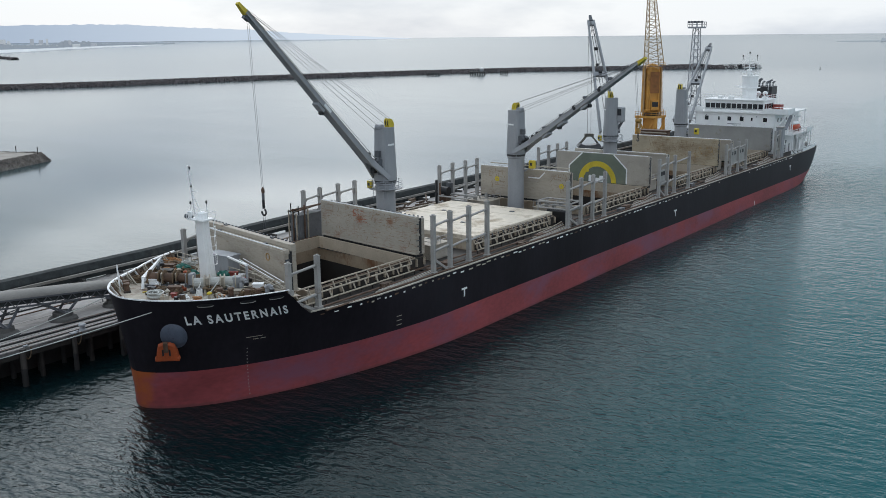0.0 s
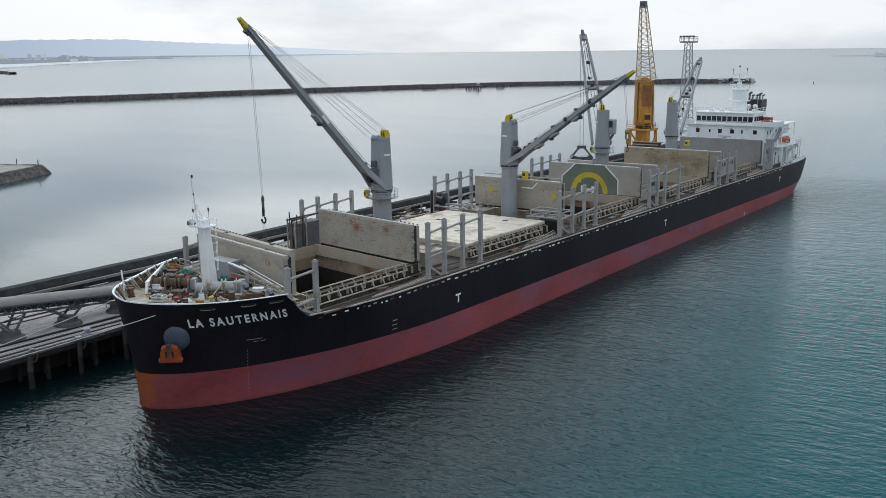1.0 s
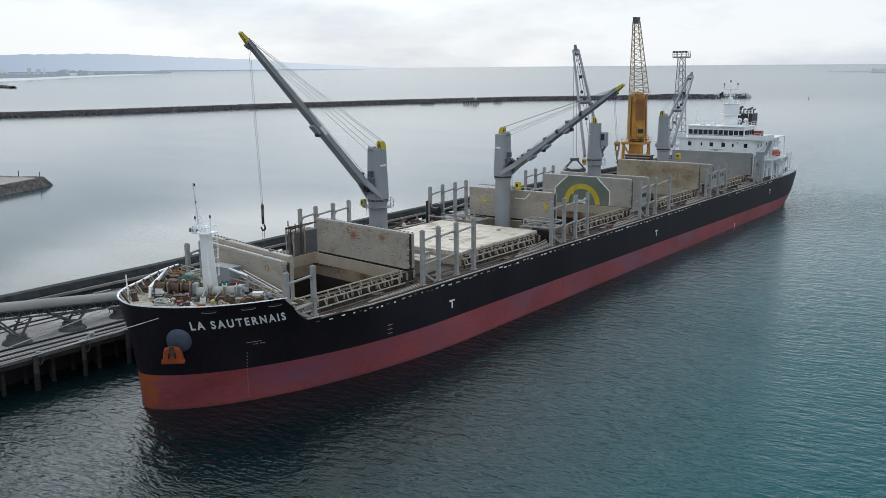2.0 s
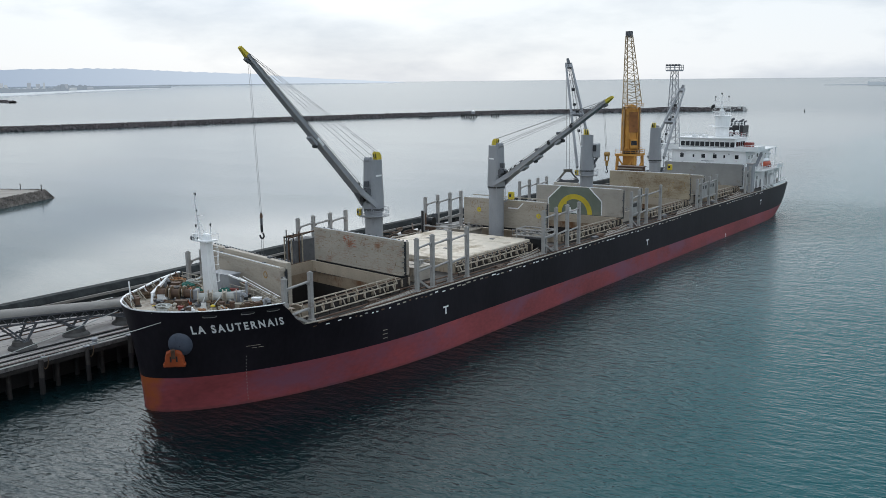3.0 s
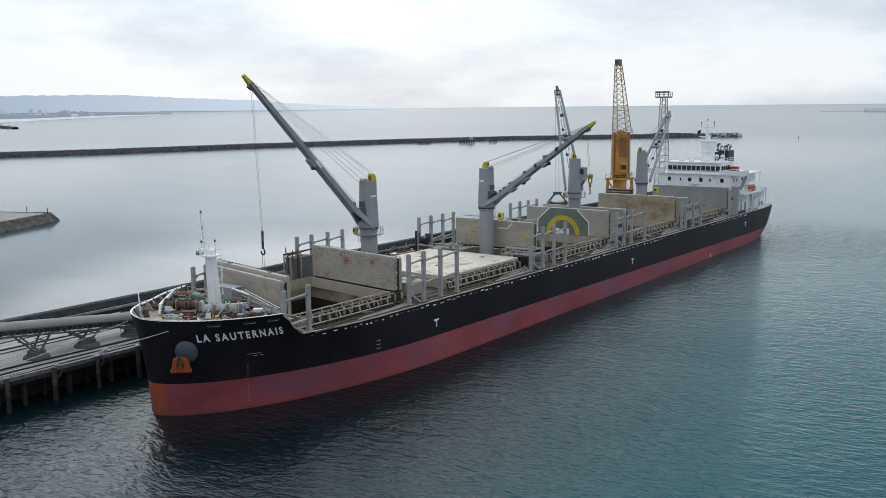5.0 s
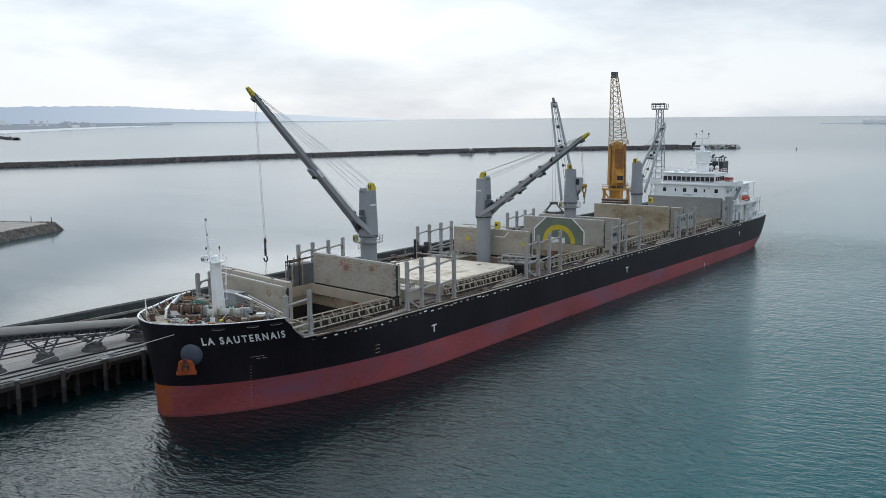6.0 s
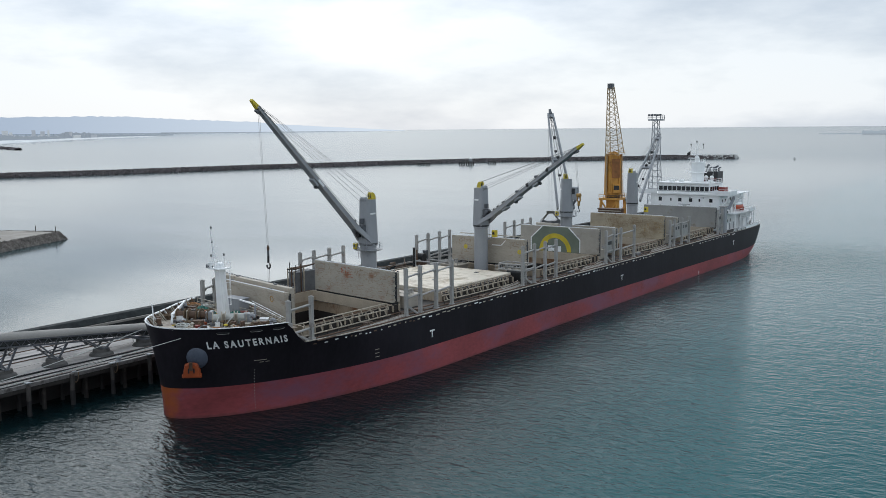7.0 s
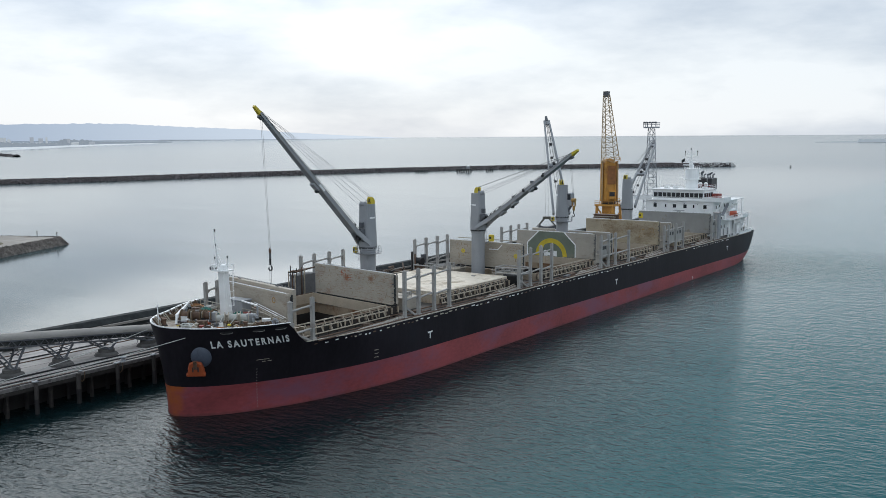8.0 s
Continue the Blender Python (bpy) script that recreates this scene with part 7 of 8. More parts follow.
for y in range(-48, 120, 24):
    t = thing("wharf_bollard", (-16.2, y + 5, WZ), "pale steel bollard on the wharf edge", "bollard", "wharf bollards")
    part("bollard_body", B(lathe, [(0.45, WZ), (0.3, WZ + 0.2), (0.3, WZ + 0.5), (0.48, WZ + 0.6), (0.4, WZ + 0.75)], (-16.2, y + 5, 0), 14), M["galv"], t)


# inclined conveyor gallery with its trestles
gal = thing("conveyor_gallery", (-23, 0, WZ), "inclined grey conveyor gallery on steel trestles", "conveyor")


def gal_z(y):
    return 8.6 - 0.115 * y


bm = bmesh.new()
prev = None
for y in (-160.0, -60.0, 34.0):
    cur = []
    zz = gal_z(y) if y > -60 else gal_z(-60)
    for i in range(13):
        a = math.pi * i / 12
        cur.append(bm.verts.new((-23 + 1.3 * math.cos(a), y, zz - 0.75 + 0.85 * math.sin(a))))
    if prev:
        for i in range(12):
            bm.faces.new((prev[i], prev[i + 1], cur[i + 1], cur[i]))
    prev = cur
part("gallery_hood", bm, M["sheet"], gal, "rounded sheet-metal hood", smooth=True)
bm = bmesh.new()
for a, b in ((-160.0, -60.0), (-60.0, 34.0)):
    za, zb = gal_z(max(a, -60)), gal_z(b)
    for x in (-24.25, -21.75):
        beam(bm, (x, a, za - 0.8), (x, b, zb - 0.8), 0.16, 0.2)
        beam(bm, (x, a, za - 1.7), (x, b, zb - 1.7), 0.16, 0.2)
y = -158.0
while y < 33:
    za, zb = gal_z(max(y, -60)), gal_z(max(y + 1.6, -60))
    for x in (-24.25, -21.75):
        beam(bm, (x, y, za - 1.7), (x, y + 0.8, (za + zb) / 2 - 0.8), 0.09, 0.09)
        beam(bm, (x, y + 0.8, (za + zb) / 2 - 0.8), (x, y + 1.6, zb - 1.7), 0.09, 0.09)
    y += 1.6
part("gallery_truss", bm, M["grey_dark"], gal, "dark steel truss under the gallery")
bm = bmesh.new()
for a, b in ((-160.0, -60.0), (-60.0, 34.0)):
    za, zb = gal_z(max(a, -60)), gal_z(b)
    beam(bm, (-23, a, za - 1.2), (-23, b, zb - 1.2), 2.3, 0.5)
part("belt_tray", bm, M["conveyor_dark"], gal)
for y in [6.2 + 7.4 * k for k in range(-8, 3)]:
    zt = gal_z(y) - 1.75
    for x in (-24.1, -21.9):
        part("trestle_leg", B(beam, (x * 0.8 - 23 * 0.2 + 1.1, y, WZ + 0.9), (x, y - 2.1, zt + 0.2), 0.22, 0.22), M["grey_dark"], gal, "dark steel trestle leg")
        part("trestle_leg", B(beam, (x * 0.8 - 23 * 0.2 + 1.1, y, WZ + 0.9), (x, y + 2.1, zt - 0.2), 0.22, 0.22), M["grey_dark"], gal)
    for s in (-1, 1):
        zb = WZ + 0.9 + (zt - WZ - 0.9) * 0.57
        part("trestle_brace", B(beam, (-24.1, y + s * 1.2, zb), (-21.9, y + s * 1.2, zb), 0.12, 0.12), M["grey_dark"], gal)
        part("trestle_brace", B(beam, (-24.1, y + s * 0.5, WZ + 1.6), (-21.9, y + s * 1.9, zt - 0.4), 0.1, 0.1), M["grey_dark"], gal)
    part("trestle_foot", B(lathe, [(1.75, WZ + 0.004), (1.6, WZ + 0.3), (1.2, WZ + 0.5), (1.15, WZ + 0.95)], (-21.9, y, 0), 14), M["concrete_dark"], gal, "dark rounded footing")
    part("foot_frame", B(box, -23.0, -20.8, y - 0.35, y + 0.35, WZ + 0.95, WZ + 1.08), M["grey_dark"], gal)

# dark covered conveyor along the wharf's seaward edge
dc = thing("covered_conveyor", (-37, 40, WZ), "long dark covered conveyor on the wharf edge", "conveyor")
path = [(-37.2, -160), (-37.2, 30), (-38.5, 60), (-38.5, 262)]
for a, b in zip(path, path[1:]):
    bm = bmesh.new()
    prev = None
    for p in (a, b):
        cur = [bm.verts.new((p[0] + x, p[1], z)) for x, z in ((1.2, 4.2), (1.2, 5.4), (0.7, 6.2), (-0.7, 6.2), (-1.2, 5.4), (-1.2, 4.2))]
        if prev:
            for i in range(6):
                bm.faces.new((prev[i], prev[(i + 1) % 6], cur[(i + 1) % 6], cur[i]))
        prev = cur
    part("conveyor_hood", bm, M["conveyor_dark"], dc)
bm = bmesh.new()
for a, b in zip(path, path[1:]):
    beam(bm, (a[0] + 2.0, a[1], 5.2), (b[0] + 2.0, b[1], 5.2), 0.35, 0.35)
part("service_pipe", bm, M["sheet"], dc)
y = -150.0
while y < 260:
    part("conveyor_support", B(box, -38.9, -35.2, y - 0.2, y + 0.2, 1.0, 4.4), M["concrete_dark"], dc)
    part("support_pile", B(tube, (-37.6, y, -2), (-37.6, y, 1.0), 0.4), M["concrete_dark"], dc)
    y += 6


# ---------------------------------------------------------------- harbour crane and light tower
def lattice(bm, p0, p1, w0, w1, bays, r=0.12):
    """Four-legged lattice from p0 to p1."""
    p0, p1 = Vector(p0), Vector(p1)
    d = (p1 - p0).normalized()
    u = d.orthogonal().normalized() if abs(d.z) > 0.999 else d.cross(Vector((0, 0, 1))).normalized()
    v = u.cross(d)
    rings = []
    for i in range(bays + 1):
        f = i / bays
        w = (w0 + (w1 - w0) * f) / 2
        rings.append([p0.lerp(p1, f) + u * sx * w + v * sy * w for sx, sy in ((-1, -1), (1, -1), (1, 1), (-1, 1))])
    for a, b in zip(rings, rings[1:]):
        for i in range(4):
            tube(bm, a[i], b[i], r, seg=5, caps=False)
            tube(bm, a[i], b[(i + 1) % 4], r * 0.6, seg=4, caps=False)
            tube(bm, b[i], b[(i + 1) % 4], r * 0.6, seg=4, caps=False)


CX, CY = -29.5, 190.3
hc_ = thing("harbour_crane", (CX, CY, WZ), "yellow rust-stained harbour crane with lattice jib", "crane")
for sx in (-1, 1):
    for sy in (-1, 1):
        part("portal_leg", B(beam, (CX + sx * 2.9, CY + sy * 2.9, WZ), (CX + sx * 2.6, CY + sy * 2.6, 13.8), 0.7, 0.7), M["crane_orange"], hc_)
    part("portal_brace", B(beam, (CX + sx * 2.8, CY - 2.8, 8.0), (CX + sx * 2.65, CY + 2.8, 12.0), 0.4, 0.4), M["crane_orange"], hc_)
part("portal_deck", B(box, CX - 3.2, CX + 3.2, CY - 3.2, CY + 3.2, 13.8, 14.4), M["crane_orange"], hc_, bevel=0.05)
part("portal_house", B(box, CX - 1.5, CX + 1.5, CY - 1.5, CY + 1.5, 9.5, 13.8), M["crane_orange"], hc_, bevel=0.05)
part("slew_ring", B(lathe, [(2.2, 14.5), (2.2, 15.2)], (CX, CY, 0), 20), M["dark"], hc_)
dirc = Vector((0.72, -0.69, 0))
sidec = Vector((-dirc.y, dirc.x, 0))
o = Vector((CX, CY, 0))
bm = bmesh.new()  # tall house with a rounded crown
prev = None
for z, k in ((15.2, 0.86), (15.8, 1.0), (25.6, 1.0), (26.9, 0.9), (27.8, 0.68), (28.3, 0.35)):
    cur = []
    for i in range(16):
        a = 2 * math.pi * i / 16
        u, v = (math.copysign(abs(f(a)) ** 0.5, f(a)) * 2.0 * k for f in (math.cos, math.sin))
        cur.append(bm.verts.new(o + dirc * u + sidec * v + Vector((0, 0, z))))
    if prev:
        for i in range(16):
            bm.faces.new((prev[i], prev[(i + 1) % 16], cur[(i + 1) % 16], cur[i]))
    else:
        bm.faces.new(cur[::-1])
    prev = cur
bm.faces.new(prev)
part("machine_house", bm, M["crane_orange"], hc_, smooth=False)
for s in (-1, 1):
    part("side_frame", B(beam, o + sidec * s * 2.4 + Vector((0, 0, 15.2)), o + sidec * s * 2.25 + Vector((0, 0, 27.4)), 0.6, 1.1, up=dirc), M["crane_orange"], hc_, bevel=0.1)
    part("side_column", B(tube, o + sidec * s * 2.5 + dirc * 0.8 + Vector((0, 0, 14.4)), o + sidec * s * 2.35 + dirc * 0.8 + Vector((0, 0, 27.6)), 0.22, seg=8), M["crane_pale"], hc_, "pale worn column")
part("rust_panel", B(beam, o + dirc * 2.36 + Vector((0, 0, 20.5)), o + dirc * 2.22 + Vector((0, 0, 26.2)), 2.6, 0.1, up=dirc), M["crane_rust"], hc_, "rusted panel on the machine house")
bm = bmesh.new()
beam(bm, o + dirc * 2.4 + Vector((0, 0, 16.0)), o + dirc * 2.4 + Vector((0, 0, 18.6)), 2.0, 1.0, up=dirc)
cabp = part("driver_cab", bm, M["crane_orange"], hc_)
part("cab_window", B(beam, o + dirc * 2.93 + Vector((0, 0, 16.9)), o + dirc * 2.93 + Vector((0, 0, 18.2)), 1.7, 0.06, up=dirc), M["glass"], cabp)
bm = bmesh.new()
lattice(bm, o + Vector((0, 0, 27.5)) + dirc * 1.0, o + Vector((0, 0, 47.2)) - sidec * 2.6 + dirc * 4.0, 4.3, 1.5, 13, 0.13)
part("lattice_jib", bm, M["crane_pale"], hc_, "yellow lattice jib")
tp = o + Vector((0, 0, 47.2)) - sidec * 2.6 + dirc * 4.0
part("jib_head", B(box, tp.x - 0.75, tp.x + 0.75, tp.y - 0.75, tp.y + 0.75, tp.z - 0.5, tp.z + 1.2), M["grey_dark"], hc_, "dark jib head")

for s in (-1, 1):
    part("ladder", B(rungs, o + sidec * s * 2.8 + dirc * 1.2 + Vector((0, 0, 14.5)), o + sidec * s * 2.5 + dirc * 1.0 + Vector((0, 0, 28.0)), 0.6, 30), M["crane_orange"], hc_)
    part("side_duct", B(beam, o + sidec * s * 1.3 + dirc * 2.2 + Vector((0, 0, 15.4)), o + sidec * s * 1.15 + dirc * 1.95 + Vector((0, 0, 27.0)), 0.35, 0.35, up=dirc), M["crane_orange"], hc_)
for z in (15.2, 27.6):
    q_ = [o + dirc * 2.4 * a_ + sidec * 2.7 * b_ + Vector((0, 0, z)) for a_, b_ in ((1, -1), (1, 1))]
    part("walkway", B(beam, q_[0], q_[1], 0.8, 0.1), M["rusty"], hc_)
    rail_run(q_, 1.0, hc_, mat=M["crane_orange"], every=1.5, r=0.06)
rail_run([(CX - 3.1, CY - 3.1, 14.4), (CX + 3.1, CY - 3.1, 14.4), (CX + 3.1, CY + 3.1, 14.4)], 1.1, hc_, mat=M["crane_orange"], every=1.4, r=0.06)
for a_, b_ in ((-1, 1), (1, -1)):
    part("portal_brace", B(beam, (CX + 2.8 * a_, CY - 2.8, 6.0), (CX + 2.6 * b_, CY - 2.7, 13.6), 0.35, 0.35), M["crane_orange"], hc_)

LX, LY = -34.0, 232.5
lm = thing("light_tower", (LX, LY, WZ), "galvanised lattice floodlight tower on the wharf", "light mast")
bm = bmesh.new()
lattice(bm, (LX, LY, WZ), (LX, LY, 37.6), 4.2, 1.7, 16, 0.13)
part("lattice_mast", bm, M["galv"], lm)
part("lamp_platform", B(box, LX - 2.3, LX + 2.3, LY - 1.6, LY + 1.6, 37.6, 38.1), M["galv"], lm)
for i in range(5):
    x = LX - 2.0 + i * 1.0
    part("floodlight", B(box, x - 0.38, x + 0.38, LY - 1.7, LY - 1.1, 39.2, 39.8), M["grey_dark"], lm, bevel=0.08)
rail_run([(LX - 2.3, LY - 1.6, 38.1), (LX + 2.3, LY - 1.6, 38.1), (LX + 2.3, LY + 1.6, 38.1), (LX - 2.3, LY + 1.6, 38.1), (LX - 2.3, LY - 1.6, 38.1)], 1.4, lm, mat=M["galv"], every=1.4, r=0.09)


# ---------------------------------------------------------------- breakwaters and jetty
def rubble(name, path, top, width, base, size, count, label, seed, mat):
    """A bank of heaped rocks along a line: a core, and loose stones on it."""
    rnd = random.Random(seed)
    bm = bmesh.new()
    pts = [Vector((*p, 0)) for p in path]
    seglen = [(b - a).length for a, b in zip(pts, pts[1:])]
    total = sum(seglen)

    def at(s):
        for (a, b), L in zip(zip(pts, pts[1:]), seglen):
            if s <= L:
                return a.lerp(b, s / L), (b - a).normalized()
            s -= L
        return pts[-1], (pts[-1] - pts[-2]).normalized()

    n = max(4, int(total / 12))
    prev = None

    for i in range(n + 1):
        p, d = at(total * i / n)
        nr = Vector((-d.y, d.x, 0))
        cur = [bm.verts.new(p + nr * k + Vector((0, 0, z + rnd.uniform(-0.3, 0.3)))) for k, z in ((-base / 2, -1.5), (-width / 2, top * 0.82), (0, top * 0.9), (width / 2, top * 0.82), (base / 2, -1.5))]
        if prev:
            for k in range(4):
                bm.faces.new((prev[k], prev[k + 1], cur[k + 1], cur[k]))
        prev = cur
    for _ in range(count):
        s0 = rnd.uniform(0, total)
        p, d = at(s0)
        nr = Vector((-d.y, d.x, 0))
        off = rnd.uniform(-1, 1) * base / 2
        h = top * 0.9 if abs(off) < width / 2 else top * 0.9 * (1 - (abs(off) - width / 2) / (base / 2 - width / 2))
        s = size * rnd.uniform(0.6, 1.5)
        m = pose(*(p + nr * off + Vector((0, 0, h))), rnd.uniform(0, 360), rnd.uniform(0, 360), rnd.uniform(0, 360))
        vs = []
        for x, y_, z in ((1, 1, 1), (1, -1, -1), (-1, 1, -1), (-1, -1, 1), (1.1, 0, 0.1), (0, 1.0, -0.2)):
            vs.append(bm.verts.new(m @ (Vector((x, y_, z)) * s * 0.5 * rnd.uniform(0.8, 1.2))))
        for f in ((0, 4, 5), (0, 3, 4), (4, 1, 5), (5, 2, 0), (0, 2, 3), (1, 3, 2), (1, 2, 5), (1, 4, 3)):
            bm.faces.new([vs[i] for i in f])
    return single(name, bm, mat, label, "breakwater", kind="stuff")


BW = [(-760, 60), (-660, 230), (-606, 330), (-572, 405), (-540, 520), (-478, 668), (-420, 770), (-330, 855), (-243, 924)]
rubble("breakwater", BW, 3.3, 9, 17, 0.95, 13000, "long dark rubble-mound breakwater of heaped rocks", 1, M["rock"])
rubble("far_breakwater", [(-1903, 1018), (-1550, 890)], 3.0, 8, 17, 2.2, 400, "distant dark rubble breakwater tip", 2, M["rock"])
# small piled platforms in front of the breakwater, and a low wall on it


def piled_platform(x, y, w, d, z, label, piles=4):
    t = thing("piled_platform", (x, y, -2), label, "platform", "breakwater platforms")
    m = pose(x, y, 0, 0, 0, 32)
    bm = B(box, -w / 2, w / 2, -d / 2, d / 2, z - 0.9, z)
    bmesh.ops.transform(bm, matrix=m, verts=bm.verts)
    part("platform_slab", bm, M["concrete_dark"], t, bevel=0.1)
    for i in range(piles):
        for v in (-d / 2 + 0.6, d / 2 - 0.6):
            p = m @ Vector((-w / 2 + 0.6 + (w - 1.2) * i / (piles - 1), v, 0))
            part("platform_pile", B(tube, (p.x, p.y, -2), (p.x, p.y, z - 0.9), 0.45), M["timber"], t)
    return t, m


pf, m = piled_platform(-417.5, 681, 14.5, 7, 3.0, "dark piled platform with a small pale hut", 7)
bm = B(box, 2.2, 5.4, -1.6, 1.6, 3.0, 5.0)
bmesh.ops.transform(bm, matrix=m, verts=bm.verts)
part("hut_wall", bm, M["galv"], pf, "pale hut wall")
bm = bmesh.new()
ends = [[bm.verts.new(m @ Vector(p)) for p in ((2.0, v, 5.0), (5.6, v, 5.0), (3.8, v, 6.3))] for v in (-1.8, 1.8)]
bm.faces.new(ends[0])
bm.faces.new(ends[1][::-1])
for i in range(3):
    bm.faces.new((ends[0][i], ends[1][i], ends[1][(i + 1) % 3], ends[0][(i + 1) % 3]))
part("hut_roof", bm, M["white"], pf, "white gabled hut roof")
for x0, w_, h_ in ((-6.6, 0.25, 2.2), (-4.4, 1.6, 1.3), (-1.6, 0.2, 2.6), (0.4, 1.2, 1.6)):
    bm = B(box, x0, x0 + w_, -1.0, -0.2, 3.0, 3.0 + h_)
    bmesh.ops.transform(bm, matrix=m, verts=bm.verts)
    part("deck_gear", bm, M["grey_dark"], pf)
piled_platform(-404.5, 706, 7.6, 5, 2.7, "small dark piled platform", 4)
piled_platform(-446, 651, 12, 5, 2.3, "low dark piled platform", 5)
for k, (x, y, w, d, h, z, mt) in enumerate(((-300, 885, 50, 7, 0.7, 3.2, "rock"), )):
    t = thing("breakwater_wall", (x, y, z), "low dark concrete wall on the breakwater", "wall")
    m = pose(x, y, z, 0, 0, 41)
    for nm_, x0, x1, z0, z1 in (("wall_body", -w / 2, w / 2, 0, h), ("wall_cap", -w / 2 + 8, w / 2 - 14, h, h + 0.5)):
        bm = B(box, x0, x1, -d / 2, d / 2, z0, z1)
        bmesh.ops.transform(bm, matrix=m, verts=bm.verts)
        part(nm_, bm, M[mt], t, bevel=0.1)
rubble("breakwater_tip", [(-268, 903), (-239, 927)], 3.3, 6, 14, 1.9, 150, "pale boulders heaped on the breakwater's tip", 7, M["pale_rock"])

SPIT = [(-128, -30), (-150, 22), (-172, 72), (-181, 90), (-187, 103.5), (-189.5, 109), (-192.5, 109.6), (-198, 107.5), (-212, 102), (-262, 84), (-345, 55)]
SPIT_TOP = 2.45


def spit_edge(inset, z):
    """The spit's outline, drawn in by some metres, at a height."""
    out = []
    for i, p in enumerate(SPIT):
        a, b = SPIT[max(0, i - 1)], SPIT[min(len(SPIT) - 1, i + 1)]
        d = Vector((b[0] - a[0], b[1] - a[1], 0)).normalized()
        out.append(Vector((p[0] - d.y * inset, p[1] + d.x * inset, z)))
    return out


lo, hi = spit_edge(-0.8, -1.2), spit_edge(2.6, SPIT_TOP)
bm = bmesh.new()
rows = [(bm.verts.new(a), bm.verts.new(b)) for a, b in zip(lo, hi)]
for a, b in zip(rows, rows[1:]):
    bm.faces.new((a[0], b[0], b[1], a[1]))
stone_rnd = random.Random(4)
for _ in range(7000):  # stones heaped on the slope, nearest the tip most closely
    k = stone_rnd.choices(range(len(SPIT) - 1), (5, 24, 20, 14, 8, 5, 6, 8, 8, 2))[0]
    f, g = stone_rnd.random(), stone_rnd.random()
    c_ = lo[k].lerp(lo[k + 1], f).lerp(hi[k].lerp(hi[k + 1], f), 0.25 + 0.78 * g)
    r = stone_rnd.uniform(0.22, 0.62) * (1.25 - 0.5 * g)
    m = pose(*c_, stone_rnd.uniform(0, 360), stone_rnd.uniform(0, 360), stone_rnd.uniform(0, 360))
    vs = [bm.verts.new(m @ (Vector(v) * r * stone_rnd.uniform(0.75, 1.2))) for v in ((1, 0, 0.2), (0, 1, -0.1), (-1, 0.1, 0), (0.1, -1, 0), (0, 0.1, 0.8), (0.1, 0, -0.8))]
    for f_ in ((0, 1, 4), (1, 2, 4), (2, 3, 4), (3, 0, 4), (1, 0, 5), (2, 1, 5), (3, 2, 5), (0, 3, 5)):
        bm.faces.new([vs[q] for q in f_])
single("jetty_bank", bm, M["jetty_rock"], "grey-brown rubble bank round a gravel jetty", "breakwater", kind="stuff")
bm = bmesh.new()
mid = bm.verts.new((-230, 60, SPIT_TOP + 0.25))
ring = [bm.verts.new(v) for v in spit_edge(2.4, SPIT_TOP)] + [bm.verts.new((-345, -60, SPIT_TOP))]
for a, b in zip(ring, ring[1:] + ring[:1]):
    bm.faces.new((a, b, mid))
single("jetty_road", bm, M["gravel"], "pale gravel top of the jetty", "road", kind="structure")
bm = bmesh.new()
lathe(bm, [(8.5, SPIT_TOP + 0.02), (7.2, SPIT_TOP + 0.3), (3.0, SPIT_TOP + 0.5), (0.5, SPIT_TOP + 0.55)], (-194, 79, 0), 22)
single("grass_patch", bm, material("dry_grass", (0.13, 0.105, 0.06), 0.95, vary=0.35, scale=0.6), "low patch of dry brown grass on the jetty", "grass", kind="stuff")
for x, y in ((-190.5, 105.5), (-199, 103.5), (-214, 98.5), (-236, 90.5)):
    t = thing("jetty_post", (x, y, SPIT_TOP), "small dark post on the jetty's edge", "post", "jetty posts")
    part("shaft", B(tube, (x, y, SPIT_TOP - 0.1), (x, y, 4.2), 0.13), M["timber"], t)
    part("cap", B(lathe, [(0.2, 4.2), (0.2, 4.35), (0.1, 4.5)], (x, y, 0), 8), M["dark"], t)

# ---------------------------------------------------------------- far land and small marks on the water
F0 = 125.73


def far_strip(name, rows, mat, label, category, depth=60, seed=0, rough=0.0, kind="structure"):
    """Land seen far off: rows of (degrees, metres away, height)."""
    rnd = random.Random(seed)
    bm = bmesh.new()
    prev = None
    for i in range(len(rows) - 1):
        n = 14
        for k in range(n + (i == len(rows) - 2)):
            f = k / n
            a = [rows[i][j] + (rows[i + 1][j] - rows[i][j]) * f for j in range(3)]
            h = a[2] * (1 + rough * rnd.uniform(-1, 1))
            base = sea_z(a[1])
            cur = [bm.verts.new(bearing(a[0], a[1], base - 3)), bm.verts.new(bearing(a[0], a[1] + depth * 0.15, base + h)), bm.verts.new(bearing(a[0], a[1] + depth, base + h * 0.9))]
            if prev:
                bm.faces.new((prev[0], cur[0], cur[1], prev[1]))
                bm.faces.new((prev[1], cur[1], cur[2], prev[2]))
            prev = cur
    return single(name, bm, mat, label, category, kind=kind, smooth=rough == 0)


def deg(px):
    return F0 - math.degrees(math.atan((px - 784) / 1681))


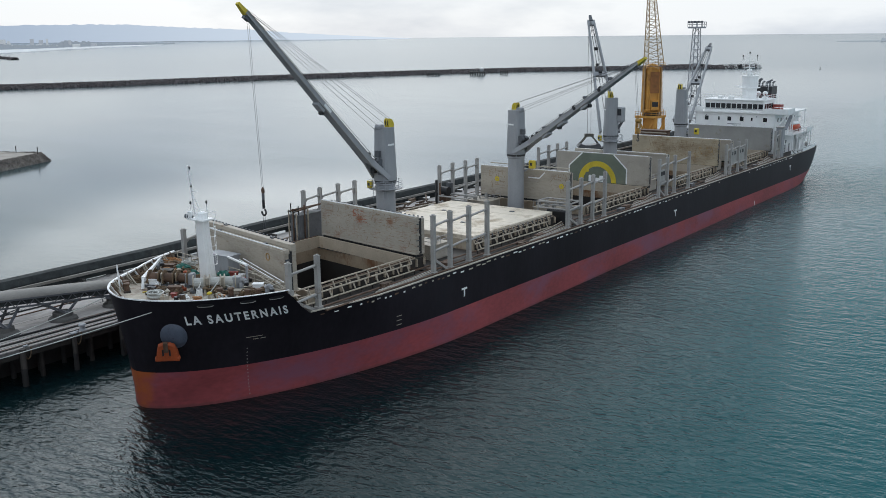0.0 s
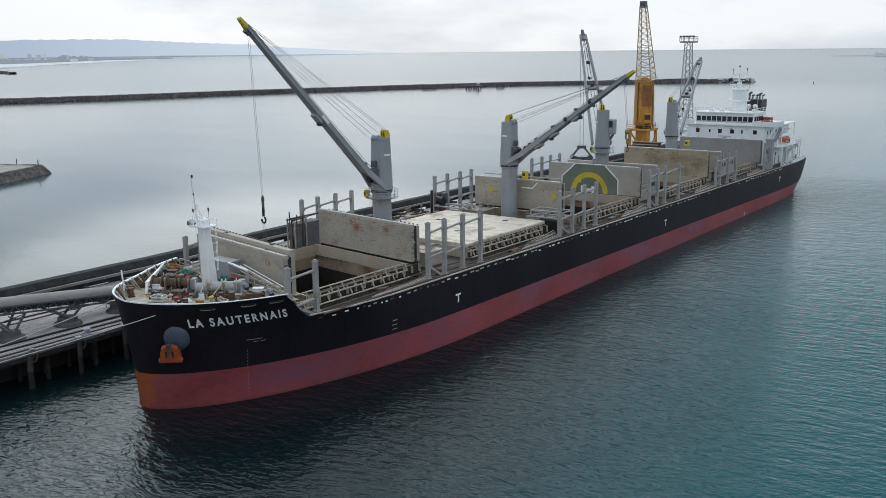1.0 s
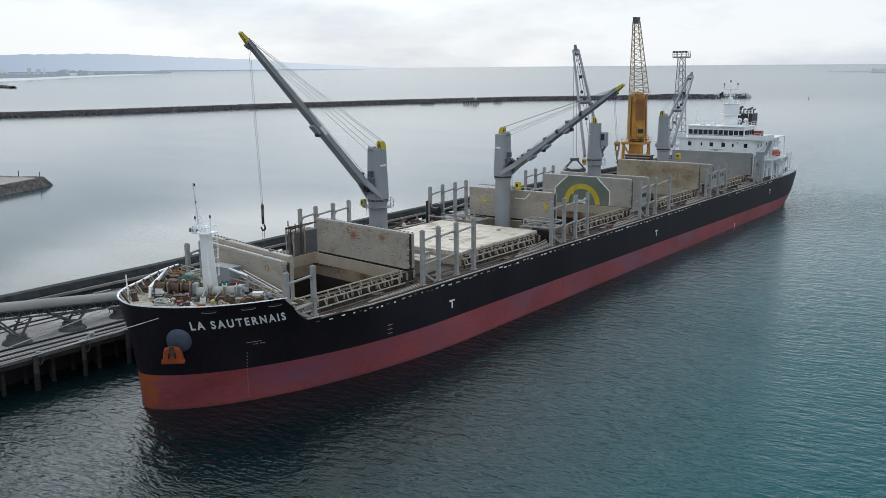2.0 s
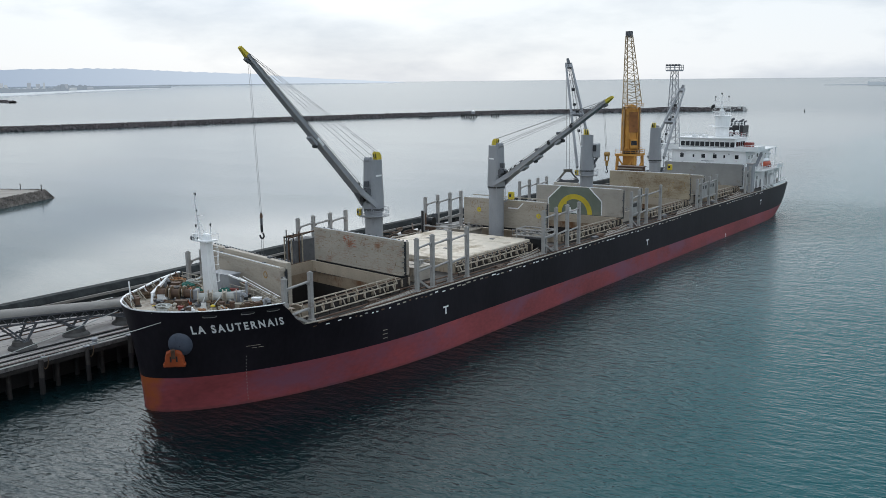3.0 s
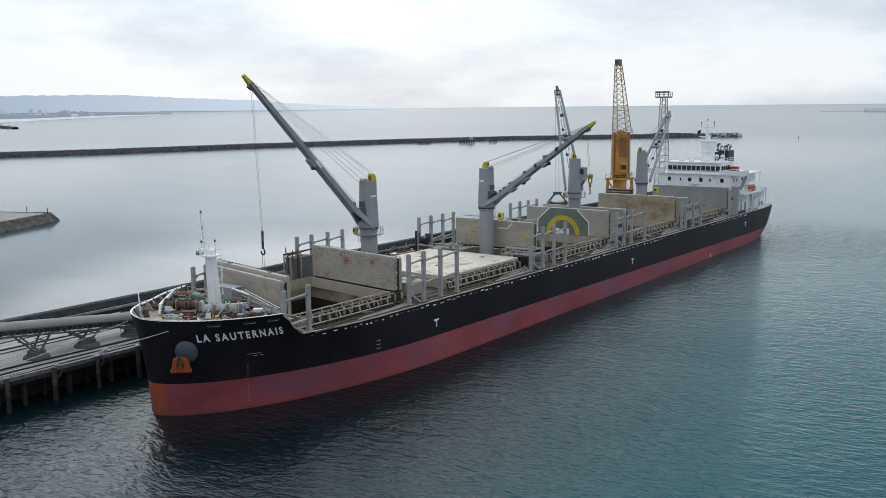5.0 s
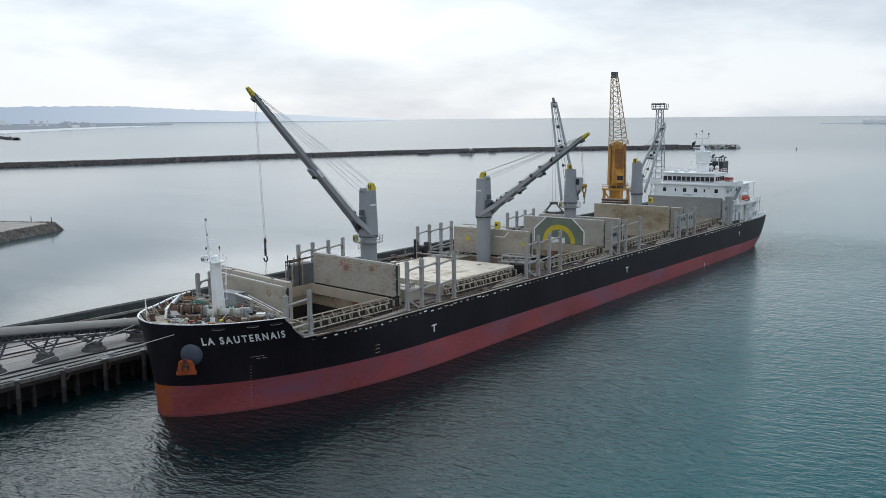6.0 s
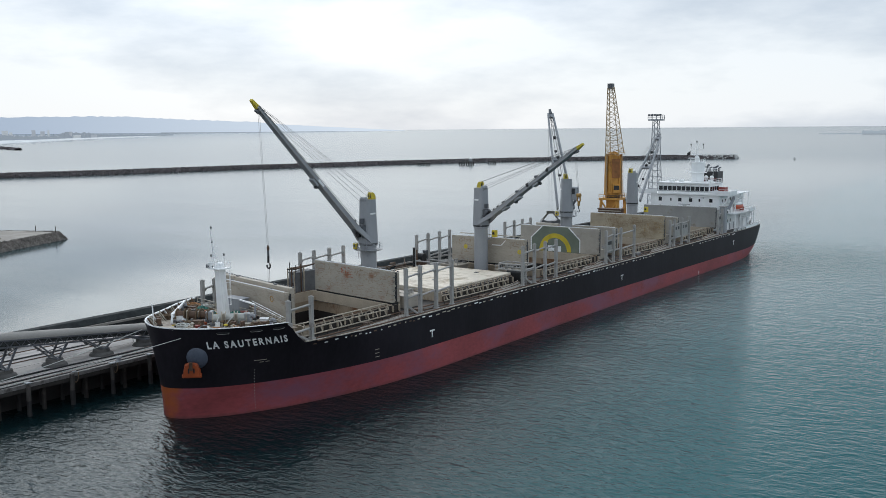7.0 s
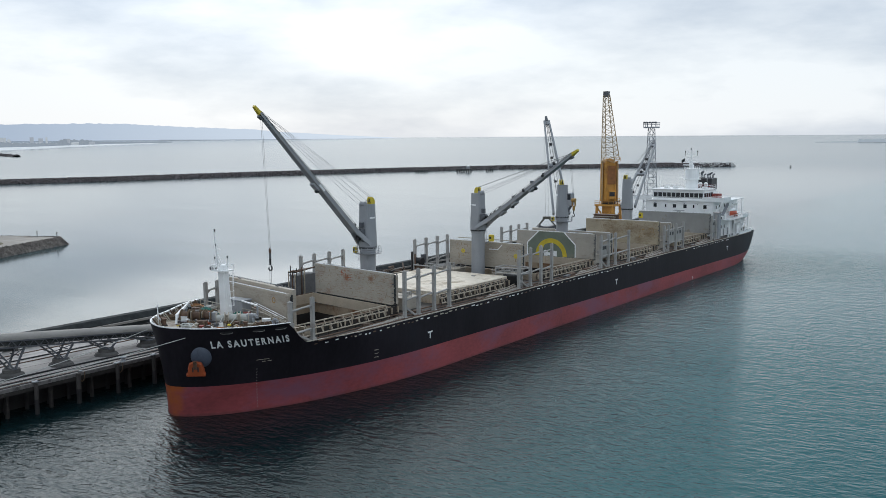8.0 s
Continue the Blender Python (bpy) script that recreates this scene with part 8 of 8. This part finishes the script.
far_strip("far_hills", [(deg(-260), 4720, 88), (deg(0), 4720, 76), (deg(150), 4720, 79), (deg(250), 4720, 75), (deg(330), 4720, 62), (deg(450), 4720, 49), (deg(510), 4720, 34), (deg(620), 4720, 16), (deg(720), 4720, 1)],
          M["far_hill"], "distant hills with blue-grey haze put into their glow", "hills", depth=40, seed=5, rough=0.03, kind="structure")
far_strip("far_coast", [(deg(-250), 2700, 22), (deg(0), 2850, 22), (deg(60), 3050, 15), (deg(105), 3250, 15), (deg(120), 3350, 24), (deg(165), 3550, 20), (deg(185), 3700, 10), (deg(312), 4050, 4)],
          M["far_land"], "dark distant coast with trees, haze put into its glow", "coast", depth=600, seed=3, rough=0.14)
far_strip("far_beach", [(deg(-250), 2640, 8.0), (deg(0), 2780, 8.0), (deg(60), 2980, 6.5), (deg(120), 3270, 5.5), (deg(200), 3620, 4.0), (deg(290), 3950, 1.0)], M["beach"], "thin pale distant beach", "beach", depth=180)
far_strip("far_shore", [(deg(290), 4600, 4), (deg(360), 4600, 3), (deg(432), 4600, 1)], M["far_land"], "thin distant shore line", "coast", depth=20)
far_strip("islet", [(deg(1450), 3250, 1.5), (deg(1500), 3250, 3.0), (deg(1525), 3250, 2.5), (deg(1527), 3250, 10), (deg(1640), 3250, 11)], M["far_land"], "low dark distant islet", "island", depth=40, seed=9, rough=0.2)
rnd = random.Random(21)
for k in range(60):
    px = rnd.triangular(-120, 190, 30)
    r = 2930 + max(0, px) * 3.5 + rnd.uniform(10, 120)
    h = rnd.uniform(8, 14) if rnd.random() < 0.82 else rnd.uniform(18, 34)
    w = rnd.uniform(7, 22) if h < 16 else rnd.uniform(6, 12)
    p = bearing(deg(px), r)
    bm = bmesh.new()
    box(bm, -w / 2, w / 2, -8, 8, -2, h)
    if h < 16:  # pitched roof
        for v in box(bm, -w / 2, w / 2, -9, 9, h, h + 2.5):
            if v.co.z > h + 1:
                v.co.y *= 0.1
    bmesh.ops.transform(bm, matrix=pose(p.x, p.y, p.z, 0, 0, 55 + rnd.uniform(-15, 15)), verts=bm.verts)
    pale = rnd.random() < 0.4
    single("far_house", bm, M["far_house_pale" if pale else "far_house"], "distant pale town building with haze put into its glow" if pale else "distant grey town building with haze put into its glow", "building", "distant town buildings")
bm = bmesh.new()
lathe(bm, [(0.7, -0.3), (0.7, 0.3), (0.25, 0.5), (0.18, 1.8), (0.35, 1.9), (0.1, 2.5)], (-175.5, 912.5, 0), 12)
single("channel_buoy", bm, M["dark"], "small dark channel buoy afloat", "buoy")
